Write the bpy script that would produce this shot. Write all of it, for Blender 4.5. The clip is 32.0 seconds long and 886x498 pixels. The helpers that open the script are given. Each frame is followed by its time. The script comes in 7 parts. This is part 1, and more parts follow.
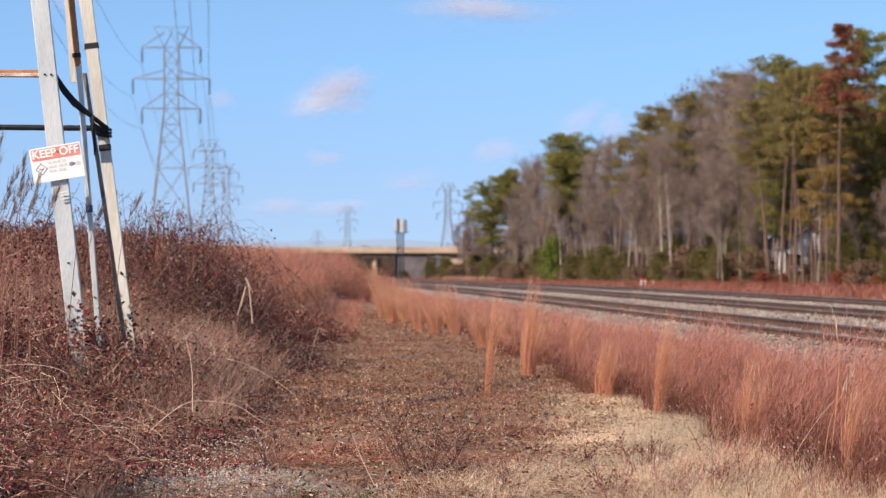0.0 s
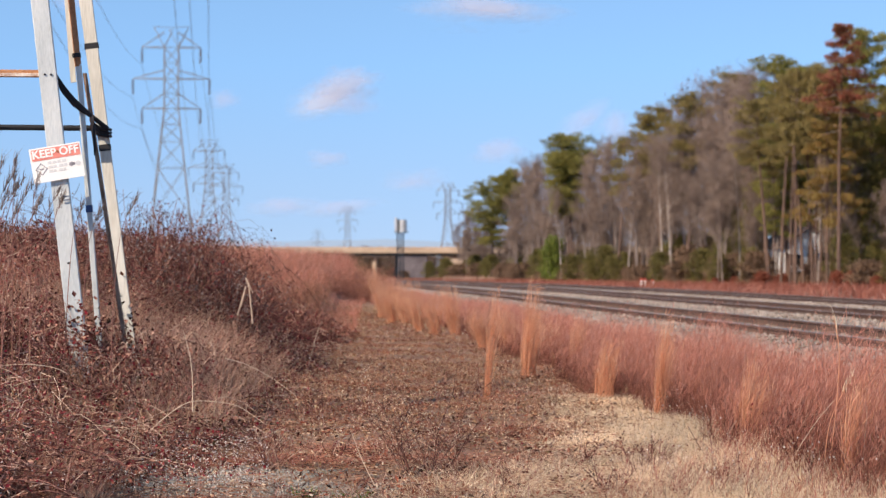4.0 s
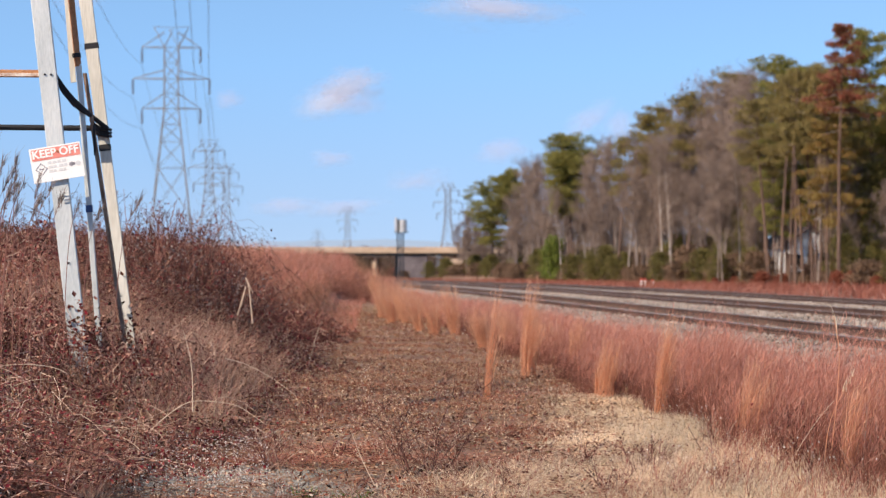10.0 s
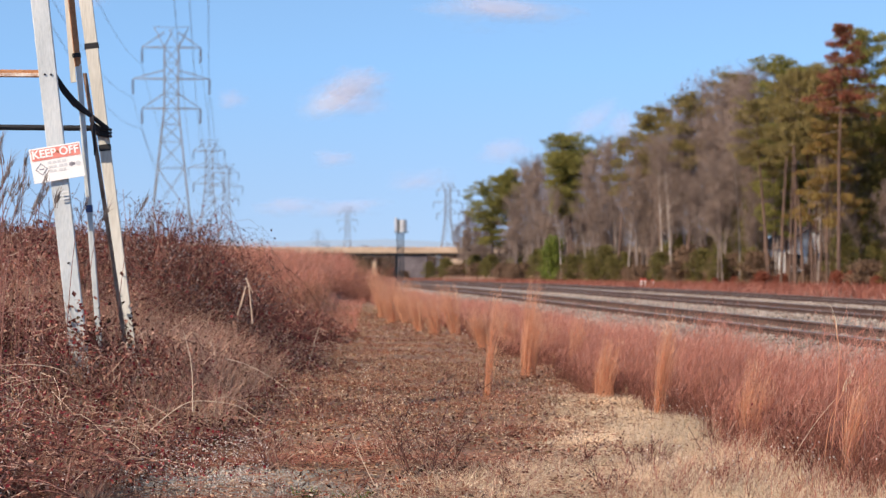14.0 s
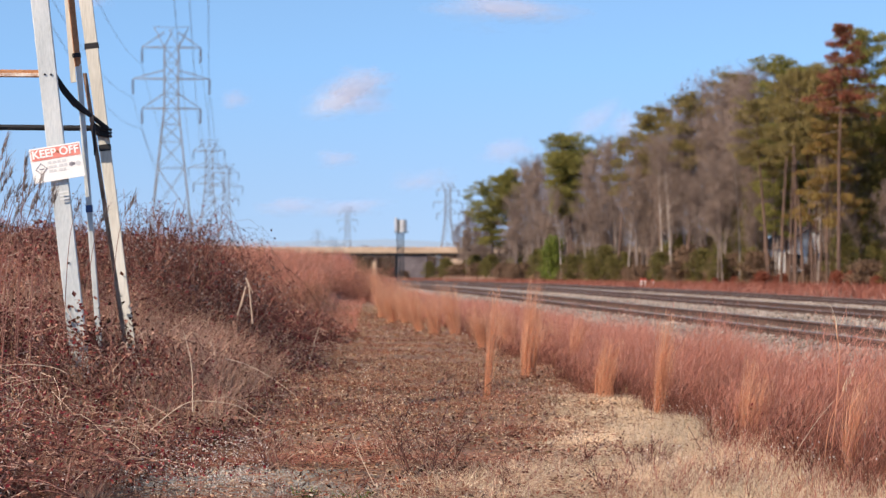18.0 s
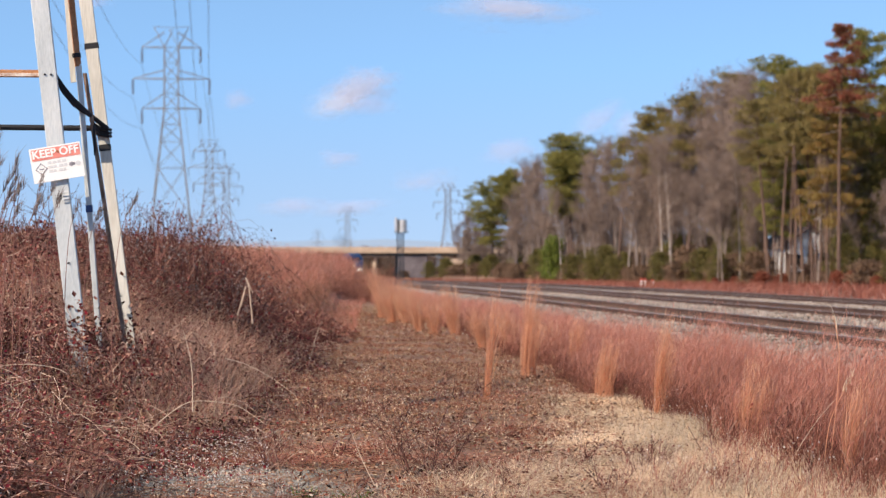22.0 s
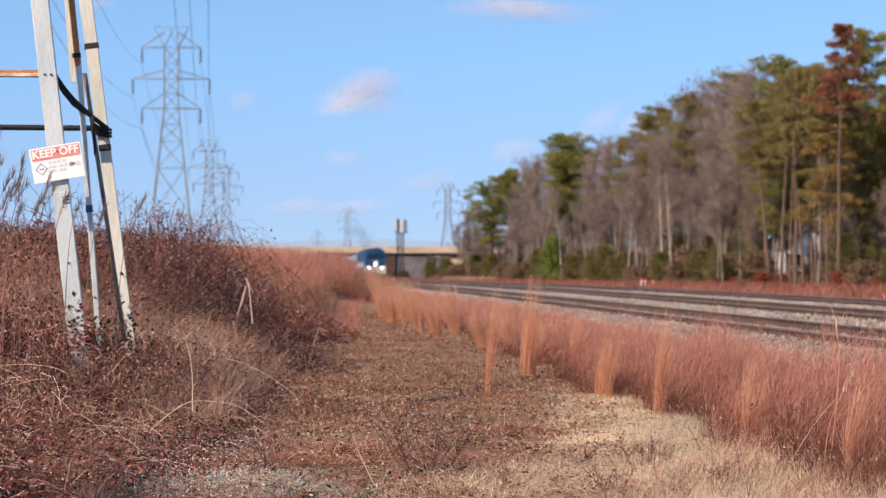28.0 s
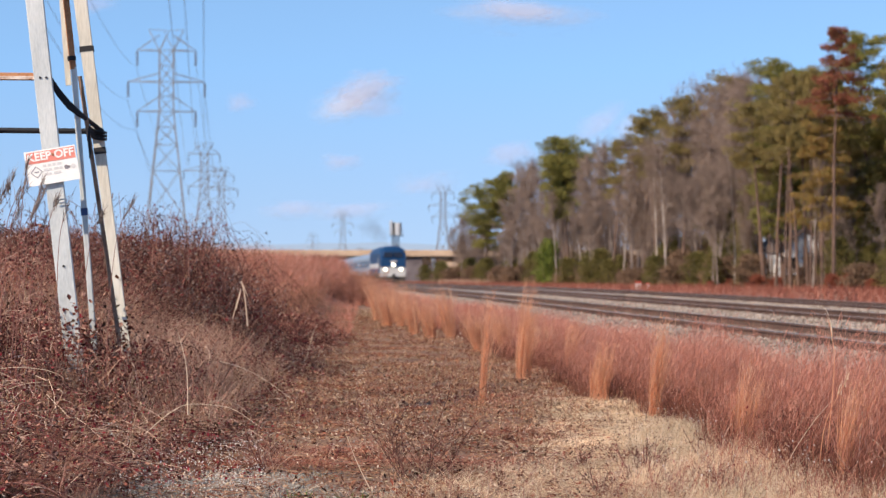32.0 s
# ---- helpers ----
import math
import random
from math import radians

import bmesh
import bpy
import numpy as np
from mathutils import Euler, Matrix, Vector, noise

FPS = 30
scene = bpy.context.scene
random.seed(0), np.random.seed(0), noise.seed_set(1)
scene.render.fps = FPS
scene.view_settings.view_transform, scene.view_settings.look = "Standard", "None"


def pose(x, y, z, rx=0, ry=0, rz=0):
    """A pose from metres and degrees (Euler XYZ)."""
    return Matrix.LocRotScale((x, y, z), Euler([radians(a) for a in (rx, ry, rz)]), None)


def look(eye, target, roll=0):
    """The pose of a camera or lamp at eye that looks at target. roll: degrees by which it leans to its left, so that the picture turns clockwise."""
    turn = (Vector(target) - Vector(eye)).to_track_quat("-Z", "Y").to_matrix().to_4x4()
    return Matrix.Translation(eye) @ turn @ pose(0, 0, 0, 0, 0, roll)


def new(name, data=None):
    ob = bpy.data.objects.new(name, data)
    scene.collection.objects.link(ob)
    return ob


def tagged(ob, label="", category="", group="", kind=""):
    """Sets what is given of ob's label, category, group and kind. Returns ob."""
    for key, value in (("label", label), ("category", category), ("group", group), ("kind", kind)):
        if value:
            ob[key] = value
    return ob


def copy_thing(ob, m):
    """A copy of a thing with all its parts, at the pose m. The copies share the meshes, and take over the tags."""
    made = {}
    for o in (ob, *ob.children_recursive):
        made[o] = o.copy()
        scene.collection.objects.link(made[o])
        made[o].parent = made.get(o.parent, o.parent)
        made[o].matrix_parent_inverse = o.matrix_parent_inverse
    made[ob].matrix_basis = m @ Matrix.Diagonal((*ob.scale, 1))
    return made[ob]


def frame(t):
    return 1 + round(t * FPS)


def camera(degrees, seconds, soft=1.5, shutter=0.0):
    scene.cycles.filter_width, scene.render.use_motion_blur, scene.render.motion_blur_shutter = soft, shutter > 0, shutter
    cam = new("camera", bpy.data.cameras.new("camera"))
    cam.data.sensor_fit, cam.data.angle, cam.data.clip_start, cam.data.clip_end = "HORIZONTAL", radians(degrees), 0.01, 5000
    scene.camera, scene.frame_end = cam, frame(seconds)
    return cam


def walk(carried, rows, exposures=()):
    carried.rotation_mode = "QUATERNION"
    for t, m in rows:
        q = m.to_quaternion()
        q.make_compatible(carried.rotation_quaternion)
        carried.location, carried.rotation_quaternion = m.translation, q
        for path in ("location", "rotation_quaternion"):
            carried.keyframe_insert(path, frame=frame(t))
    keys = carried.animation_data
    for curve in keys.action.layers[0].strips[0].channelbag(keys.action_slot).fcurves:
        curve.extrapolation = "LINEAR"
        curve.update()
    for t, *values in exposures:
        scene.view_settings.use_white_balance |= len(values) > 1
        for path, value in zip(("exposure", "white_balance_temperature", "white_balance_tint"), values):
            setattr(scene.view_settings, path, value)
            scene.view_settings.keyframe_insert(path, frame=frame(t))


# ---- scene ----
# ---------- camera ----------
cam = camera(25.14, 32.0, soft=1.25)
cam.data.dof.use_dof = True
cam.data.dof.focus_distance = 12.8
cam.data.dof.aperture_fstop = 3.7


def aim(dx=0.0, dy=0.0):
    """The tripod's aim, nudged sideways and up by small steps."""
    return pose(0, 0, 1.45, 90.4726 + dy * 0.0163, 0, -5.4264 + dx * 0.0163)


walk(cam, [(0, aim()), (20, aim()), (29.5, aim()), (30.0, aim(-3.0, -1.2)), (30.5, aim(-4.3, 0.0)),
           (31.0, aim(-1.7, 0.8)), (31.5, aim(-6.2, 3.0)), (32.0, aim(-8.5, 5.4))],
     exposures=[(0, 0.48), (32, 0.48)])

# ---------- sky and sun ----------
SUN_EL, SUN_AZ = radians(35), radians(230)      # azimuth clockwise from +y
world = bpy.data.worlds.new("sky")
scene.world = world
world.use_nodes = True
wn = world.node_tree.nodes
sky = wn.new("ShaderNodeTexSky")
sky.sky_type = "NISHITA"
sky.sun_disc = False
sky.sun_elevation = SUN_EL
sky.sun_rotation = SUN_AZ
sky.altitude = 100
sky.air_density = 1.0
sky.dust_density = 0.0
sky.ozone_density = 3.5
wn["Background"].inputs["Strength"].default_value = 0.133
tint = wn.new("ShaderNodeVectorMath")        # a clear winter sky, a little clearer than the model's
tint.operation = "MULTIPLY"
haze_amount, haze = wn.new("ShaderNodeMapRange"), wn.new("ShaderNodeMix")   # grey-violet haze along the horizon
haze.data_type = "RGBA"
haze_amount.inputs[1].default_value, haze_amount.inputs[2].default_value = 0.0, 0.10
haze.inputs[6].default_value = (1.52, 1.19, 0.98, 1)
haze.inputs[7].default_value = (1.40, 1.44, 1.34, 1)
parts_of_way = wn.new("ShaderNodeSeparateXYZ")
wtc, lift = wn.new("ShaderNodeTexCoord"), wn.new("ShaderNodeMapping")   # dry air: the pale haze lies low
lift.inputs["Location"].default_value = (0, 0, 0.26)
world.node_tree.links.new(wtc.outputs["Generated"], lift.inputs[0])
world.node_tree.links.new(lift.outputs[0], sky.inputs["Vector"])
world.node_tree.links.new(wtc.outputs["Generated"], parts_of_way.inputs[0])
world.node_tree.links.new(parts_of_way.outputs["Z"], haze_amount.inputs[0])
world.node_tree.links.new(haze_amount.outputs[0], haze.inputs[0])
world.node_tree.links.new(haze.outputs[2], tint.inputs[1])
world.node_tree.links.new(sky.outputs[0], tint.inputs[0])
world.node_tree.links.new(tint.outputs[0], wn["Background"].inputs["Color"])

sun_data = bpy.data.lights.new("sun", "SUN")
sun_data.energy = 5.0
sun_data.angle = radians(0.53)
sun_data.color = (1.0, 0.845, 0.69)
sun = new("sun", sun_data)
to_sun = Vector((math.sin(SUN_AZ) * math.cos(SUN_EL), math.cos(SUN_AZ) * math.cos(SUN_EL), math.sin(SUN_EL)))
sun.matrix_world = look(to_sun * 50, (0, 0, 0))


# ---------- materials ----------
def ramp(nt, colours):
    node = nt.nodes.new("ShaderNodeValToRGB")
    cr = node.color_ramp
    while len(cr.elements) < len(colours):
        cr.elements.new(0.5)
    for i, c in enumerate(colours):
        cr.elements[i].position = i / max(1, len(colours) - 1)
        cr.elements[i].color = (*c, 1)
    return node


def surface(name, colours, scale=4.0, fine=40.0, rough=0.8, metal=0.0, bump=0.3, stretch=(1, 1, 1), space="Object", spec=0.4):
    """A weathered surface: two scales of noise through a ramp of colours, with relief."""
    m = bpy.data.materials.new(name)
    m.use_nodes = True
    nt = m.node_tree
    p = nt.nodes["Principled BSDF"]
    tc = nt.nodes.new("ShaderNodeTexCoord")
    mp = nt.nodes.new("ShaderNodeMapping")
    mp.inputs["Scale"].default_value = stretch
    nt.links.new(tc.outputs[space], mp.inputs[0])
    n1, n2 = nt.nodes.new("ShaderNodeTexNoise"), nt.nodes.new("ShaderNodeTexNoise")
    for n, s, d in ((n1, scale, 5), (n2, fine, 4)):
        n.inputs["Scale"].default_value = s
        n.inputs["Detail"].default_value = d
        nt.links.new(mp.outputs[0], n.inputs["Vector"])
    mix = nt.nodes.new("ShaderNodeMix")
    mix.inputs[0].default_value = 0.4
    nt.links.new(n1.outputs[0], mix.inputs[2])
    nt.links.new(n2.outputs[0], mix.inputs[3])
    stretchr = nt.nodes.new("ShaderNodeMapRange")
    stretchr.inputs[1].default_value, stretchr.inputs[2].default_value = 0.33, 0.67
    nt.links.new(mix.outputs[0], stretchr.inputs[0])
    r = ramp(nt, colours)
    nt.links.new(stretchr.outputs[0], r.inputs[0])
    nt.links.new(r.outputs[0], p.inputs["Base Color"])
    p.inputs["Roughness"].default_value = rough
    p.inputs["Metallic"].default_value = metal
    p.inputs["Specular IOR Level"].default_value = spec
    if bump:
        b = nt.nodes.new("ShaderNodeBump")
        b.inputs["Strength"].default_value = bump
        b.inputs["Distance"].default_value = 0.02
        nt.links.new(n2.outputs[0], b.inputs["Height"])
        nt.links.new(b.outputs[0], p.inputs["Normal"])
    return m


def plant(name, colours, through_light=0.3, rough=0.8, by="island"):
    """Leaves and stalks: each piece takes its own colour from the ramp and lets some light through."""
    m = bpy.data.materials.new(name)
    m.use_nodes = True
    nt = m.node_tree
    nt.nodes.remove(nt.nodes["Principled BSDF"])
    out = nt.nodes["Material Output"]
    if by == "island":
        src = nt.nodes.new("ShaderNodeNewGeometry").outputs["Random Per Island"]
    else:
        src = nt.nodes.new("ShaderNodeObjectInfo").outputs["Random"]
    r = ramp(nt, colours)
    nt.links.new(src, r.inputs[0])
    # a broad drift of tone from patch to patch
    tc = nt.nodes.new("ShaderNodeTexCoord")
    n = nt.nodes.new("ShaderNodeTexNoise")
    n.inputs["Scale"].default_value = 0.9
    nt.links.new(tc.outputs["Object"], n.inputs["Vector"])
    mr = nt.nodes.new("ShaderNodeMapRange")
    mr.inputs[1].default_value, mr.inputs[2].default_value = 0.3, 0.7
    mr.inputs[3].default_value, mr.inputs[4].default_value = 0.72, 1.25
    nt.links.new(n.outputs[0], mr.inputs[0])
    mul = nt.nodes.new("ShaderNodeVectorMath")
    mul.operation = "SCALE"
    nt.links.new(r.outputs[0], mul.inputs[0])
    nt.links.new(mr.outputs[0], mul.inputs["Scale"])
    d, t = nt.nodes.new("ShaderNodeBsdfDiffuse"), nt.nodes.new("ShaderNodeBsdfTranslucent")
    nt.links.new(mul.outputs[0], d.inputs[0])
    nt.links.new(mul.outputs[0], t.inputs[0])
    mx = nt.nodes.new("ShaderNodeMixShader")
    mx.inputs[0].default_value = through_light
    nt.links.new(d.outputs[0], mx.inputs[1])
    nt.links.new(t.outputs[0], mx.inputs[2])
    nt.links.new(mx.outputs[0], out.inputs[0])
    return m


def plain(name, colour, rough=0.6, metal=0.0, glow=0.0, spec=0.4):
    m = bpy.data.materials.new(name)
    m.use_nodes = True
    p = m.node_tree.nodes["Principled BSDF"]
    p.inputs["Base Color"].default_value = (*colour, 1)
    p.inputs["Roughness"].default_value = rough
    p.inputs["Metallic"].default_value = metal
    p.inputs["Specular IOR Level"].default_value = spec
    if glow:
        p.inputs["Emission Color"].default_value = (*colour, 1)
        p.inputs["Emission Strength"].default_value = glow
    return m


def vapour(name, colour, density, scale, soft_edge, glow=0.0, lift=0.1):
    """Thin cloud or smoke: lit, mostly see-through, with ragged soft borders in its own space (-1..1)."""
    m = bpy.data.materials.new(name)
    m.use_nodes = True
    nt = m.node_tree
    nt.nodes.remove(nt.nodes["Principled BSDF"])
    out = nt.nodes["Material Output"]
    tc = nt.nodes.new("ShaderNodeTexCoord")
    n = nt.nodes.new("ShaderNodeTexNoise")
    n.inputs["Scale"].default_value = scale
    n.inputs["Detail"].default_value = 6
    n.inputs["Roughness"].default_value = 0.55
    info = nt.nodes.new("ShaderNodeObjectInfo")
    add = nt.nodes.new("ShaderNodeVectorMath")
    shift = nt.nodes.new("ShaderNodeMath")
    shift.operation = "MULTIPLY"
    shift.inputs[1].default_value = 37.0
    nt.links.new(info.outputs["Random"], shift.inputs[0])
    nt.links.new(tc.outputs["UV"], add.inputs[0])
    nt.links.new(shift.outputs[0], add.inputs[1])
    nt.links.new(add.outputs[0], n.inputs["Vector"])
    ln = nt.nodes.new("ShaderNodeVectorMath")
    ln.operation = "LENGTH"
    nt.links.new(tc.outputs["UV"], ln.inputs[0])
    # density = noise + lift - radius
    s = nt.nodes.new("ShaderNodeMath")
    s.operation = "MULTIPLY_ADD"
    s.inputs[1].default_value = -0.5
    nt.links.new(ln.outputs["Value"], s.inputs[0])
    nt.links.new(n.outputs[0], s.inputs[2])
    mr = nt.nodes.new("ShaderNodeMapRange")
    mr.interpolation_type = "SMOOTHSTEP"
    mr.inputs[1].default_value, mr.inputs[2].default_value = lift, lift + soft_edge
    mr.inputs[3].default_value, mr.inputs[4].default_value = 0.0, density
    nt.links.new(s.outputs[0], mr.inputs[0])
    d, t, tr = (nt.nodes.new("ShaderNodeBsdfDiffuse"), nt.nodes.new("ShaderNodeBsdfTranslucent"),
                nt.nodes.new("ShaderNodeBsdfTransparent"))
    d.inputs[0].default_value = t.inputs[0].default_value = (*colour, 1)
    a = nt.nodes.new("ShaderNodeMixShader")
    a.inputs[0].default_value = 0.35
    nt.links.new(d.outputs[0], a.inputs[1])
    nt.links.new(t.outputs[0], a.inputs[2])
    b = nt.nodes.new("ShaderNodeMixShader")
    nt.links.new(mr.outputs[0], b.inputs[0])
    nt.links.new(tr.outputs[0], b.inputs[1])
    nt.links.new(a.outputs[0], b.inputs[2])
    nt.links.new(b.outputs[0], out.inputs[0])
    return m


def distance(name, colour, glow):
    """Far land: kilometres of hazy air painted as a glow over a near-black base."""
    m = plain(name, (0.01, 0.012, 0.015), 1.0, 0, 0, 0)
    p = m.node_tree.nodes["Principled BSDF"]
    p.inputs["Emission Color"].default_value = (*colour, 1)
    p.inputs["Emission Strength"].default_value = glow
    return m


SOIL = surface("soil", [(0.10, 0.054, 0.034), (0.21, 0.118, 0.074), (0.32, 0.195, 0.125)], 0.9, 22, 0.95, 0, 0.6)
BALLAST = surface("ballast", [(0.18, 0.135, 0.105), (0.265, 0.212, 0.172), (0.36, 0.295, 0.245)], 0.7, 16, 0.9, 0, 0.9)
FOULED = surface("fouled_ballast", [(0.06, 0.04, 0.031), (0.10, 0.069, 0.054), (0.16, 0.115, 0.09)], 1.2, 18, 0.95, 0, 0.9)
STONE = plant("stones", [(0.17, 0.13, 0.10), (0.27, 0.215, 0.175), (0.37, 0.31, 0.262), (0.22, 0.175, 0.142)], 0.0)
GRIT = plant("grit", [(0.13, 0.12, 0.105), (0.23, 0.215, 0.19), (0.34, 0.32, 0.285), (0.18, 0.165, 0.145)], 0.0)
TAN = plant("tan_dry_grass", [(0.32, 0.16, 0.115), (0.48, 0.29, 0.205), (0.62, 0.43, 0.31), (0.40, 0.18, 0.14)], 0.4)
THICKET = plant("dark_thicket_stems", [(0.045, 0.023, 0.02), (0.095, 0.042, 0.036), (0.17, 0.075, 0.06), (0.30, 0.16, 0.12)], 0.0)
TIMBER = surface("creosoted_timber", [(0.045, 0.032, 0.026), (0.085, 0.06, 0.048), (0.13, 0.095, 0.075)], 3, 30, 0.9, 0, 0.5, (1, 6, 6))
RAILSTEEL = surface("rusty_rail_steel", [(0.06, 0.03, 0.021), (0.095, 0.052, 0.037), (0.14, 0.08, 0.055)], 2, 40, 0.85, 0.0, 0.2)
RAILHEAD = surface("polished_rail_head", [(0.16, 0.14, 0.125), (0.26, 0.235, 0.215)], 2, 30, 0.42, 0.6, 0.05)
GALV = surface("galvanised_steel", [(0.36, 0.38, 0.38), (0.50, 0.52, 0.51), (0.62, 0.63, 0.61)], 5, 60, 0.55, 0.25, 0.15, (1, 1, 0.25))
PALEPOST = surface("weathered_pale_timber", [(0.41, 0.385, 0.325), (0.55, 0.52, 0.45), (0.67, 0.64, 0.57)], 6, 60, 0.8, 0, 0.3, (1, 1, 0.12))
RUST = surface("rusted_steel", [(0.24, 0.10, 0.045), (0.40, 0.18, 0.08), (0.52, 0.30, 0.17)], 7, 50, 0.85, 0.1, 0.5)
DARKRUST = surface("dark_rusted_steel", [(0.14, 0.085, 0.055), (0.25, 0.16, 0.11), (0.36, 0.25, 0.18)], 7, 50, 0.85, 0.1, 0.4)
BLACKRUB = surface("black_rubber", [(0.010, 0.010, 0.012), (0.022, 0.022, 0.024)], 6, 50, 0.8, 0, 0.1)
TOWERSTEEL = surface("dull_tower_steel", [(0.16, 0.155, 0.155), (0.25, 0.24, 0.235)], 0.6, 8, 0.6, 0.3, 0)
WIRE = plain("aluminium_wire", (0.16, 0.17, 0.19), 0.6, 0.3)
INSUL = plain("insulator_glaze", (0.10, 0.085, 0.08), 0.3)
CONCRETE = surface("concrete", [(0.34, 0.24, 0.16), (0.45, 0.325, 0.225), (0.52, 0.395, 0.285)], 0.25, 3, 0.9, 0, 0.2, (1, 1, 2.5))
GIRDER = surface("weathered_girder", [(0.05, 0.045, 0.04), (0.10, 0.085, 0.075)], 0.4, 4, 0.8, 0.1, 0.1)
BARK_PINE = surface("pine_bark", [(0.055, 0.034, 0.026), (0.115, 0.07, 0.053), (0.19, 0.12, 0.09)], 3, 16, 0.95, 0, 0.8, (1, 1, 0.3))
BARK_PALE = surface("pale_bark", [(0.22, 0.17, 0.14), (0.36, 0.30, 0.26), (0.50, 0.44, 0.39)], 2, 14, 0.95, 0, 0.6, (1, 1, 0.3))
BARK_GREY = surface("grey_bark", [(0.10, 0.075, 0.065), (0.19, 0.145, 0.125), (0.29, 0.23, 0.20)], 2, 14, 0.95, 0, 0.6, (1, 1, 0.3))
TWIG = plant("bare_twigs", [(0.125, 0.088, 0.072), (0.205, 0.15, 0.122), (0.29, 0.222, 0.184)], 0.0)
NEEDLE = plant("pine_needles", [(0.12, 0.122, 0.036), (0.21, 0.20, 0.058), (0.29, 0.265, 0.08), (0.34, 0.27, 0.09)], 0.4)
NEEDLE_OLIVE = plant("olive_needles", [(0.17, 0.145, 0.055), (0.27, 0.21, 0.08), (0.31, 0.23, 0.10)], 0.4)
NEEDLE_RUST = plant("dying_needles", [(0.21, 0.058, 0.045), (0.30, 0.092, 0.065), (0.27, 0.12, 0.07), (0.20, 0.15, 0.06)], 0.35)
NEEDLE_TAWNY = plant("yellowing_needles", [(0.20, 0.11, 0.04), (0.29, 0.17, 0.06), (0.32, 0.22, 0.07), (0.22, 0.19, 0.06)], 0.35)
NEEDLE_DARK = plant("dark_evergreen", [(0.09, 0.085, 0.03), (0.15, 0.13, 0.045), (0.21, 0.16, 0.06)], 0.3)
IVY = plant("ivy_green", [(0.09, 0.12, 0.025), (0.15, 0.18, 0.04), (0.20, 0.21, 0.06)], 0.3)
BRUSH = plant("brown_brush", [(0.10, 0.065, 0.045), (0.19, 0.12, 0.08), (0.26, 0.17, 0.11)], 0.15)
OAKLEAF = plant("russet_leaves", [(0.20, 0.055, 0.035), (0.30, 0.09, 0.055), (0.26, 0.115, 0.075)], 0.35)
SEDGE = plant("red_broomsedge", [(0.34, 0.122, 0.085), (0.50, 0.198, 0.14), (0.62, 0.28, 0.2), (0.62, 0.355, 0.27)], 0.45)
CHAFF = plant("pale_chaff", [(0.36, 0.20, 0.125), (0.52, 0.35, 0.23), (0.72, 0.58, 0.44), (0.26, 0.14, 0.08)], 0.3)
SEDGE_PALE = plant("pale_orange_broomsedge", [(0.50, 0.21, 0.125), (0.68, 0.35, 0.21), (0.80, 0.52, 0.34)], 0.45)
# darker ramp for the stalks paints the shaded inside of the stand
SEDGE_SHADED = plant("shaded_sedge_stalks", [(0.14, 0.055, 0.04), (0.25, 0.10, 0.07), (0.36, 0.16, 0.11)], 0.3)
SEDGE_DIM = plant("russet_thatch", [(0.19, 0.08, 0.05), (0.31, 0.145, 0.09), (0.42, 0.225, 0.145)], 0.3)
SEDGE_ORANGE = plant("orange_broomsedge", [(0.56, 0.235, 0.13), (0.72, 0.36, 0.21), (0.82, 0.52, 0.35)], 0.45)
VERGE_RED = plant("dull_red_verge_weeds", [(0.16, 0.052, 0.038), (0.27, 0.095, 0.066), (0.36, 0.15, 0.105)], 0.3)
STRAW = plant("pale_straw", [(0.60, 0.43, 0.28), (0.76, 0.59, 0.40), (0.84, 0.70, 0.52)], 0.45)
LITTER = plant("dead_litter", [(0.11, 0.055, 0.035), (0.28, 0.15, 0.09), (0.46, 0.30, 0.18), (0.36, 0.165, 0.095), (0.07, 0.042, 0.026), (0.64, 0.49, 0.34), (0.24, 0.17, 0.08)], 0.2)
CANE = plant("bramble_canes", [(0.05, 0.023, 0.021), (0.12, 0.05, 0.043), (0.21, 0.09, 0.074), (0.32, 0.175, 0.135), (0.58, 0.42, 0.32)], 0.0)
BRAMBLE = plant("bramble_leaves", [(0.24, 0.028, 0.04), (0.055, 0.022, 0.02), (0.22, 0.072, 0.055), (0.035, 0.028, 0.016), (0.34, 0.13, 0.095), (0.58, 0.36, 0.26)], 0.3)
PALESTEM = plant("bleached_stems", [(0.50, 0.36, 0.25), (0.64, 0.50, 0.38)], 0.0)
FLUFF = plant("white_seed_fluff", [(0.62, 0.56, 0.50), (0.78, 0.73, 0.68)], 0.4)
GREENBIT = plant("green_weed", [(0.05, 0.09, 0.015), (0.10, 0.15, 0.03)], 0.3)


# ---------- mesh tools ----------
RNG = np.random.default_rng(7)


def mesh_np(name, v, f, mats, fmat=None, smooth=False):
    """A mesh of triangles from arrays."""
    v = np.ascontiguousarray(v, dtype=np.float32).reshape(-1, 3)
    f = np.ascontiguousarray(f, dtype=np.int32).reshape(-1, 3)
    me = bpy.data.meshes.new(name)
    me.vertices.add(len(v))
    me.vertices.foreach_set("co", v.ravel())
    me.loops.add(f.size)
    me.loops.foreach_set("vertex_index", f.ravel())
    me.polygons.add(len(f))
    me.polygons.foreach_set("loop_start", np.arange(0, f.size, 3, dtype=np.int32))
    if fmat is not None:
        me.polygons.foreach_set("material_index", np.ascontiguousarray(fmat, dtype=np.int32))
    me.polygons.foreach_set("use_smooth", np.full(len(f), smooth, dtype=bool))
    for m in (mats if isinstance(mats, (list, tuple)) else [mats]):
        me.materials.append(m)
    me.update(calc_edges=True)
    return me


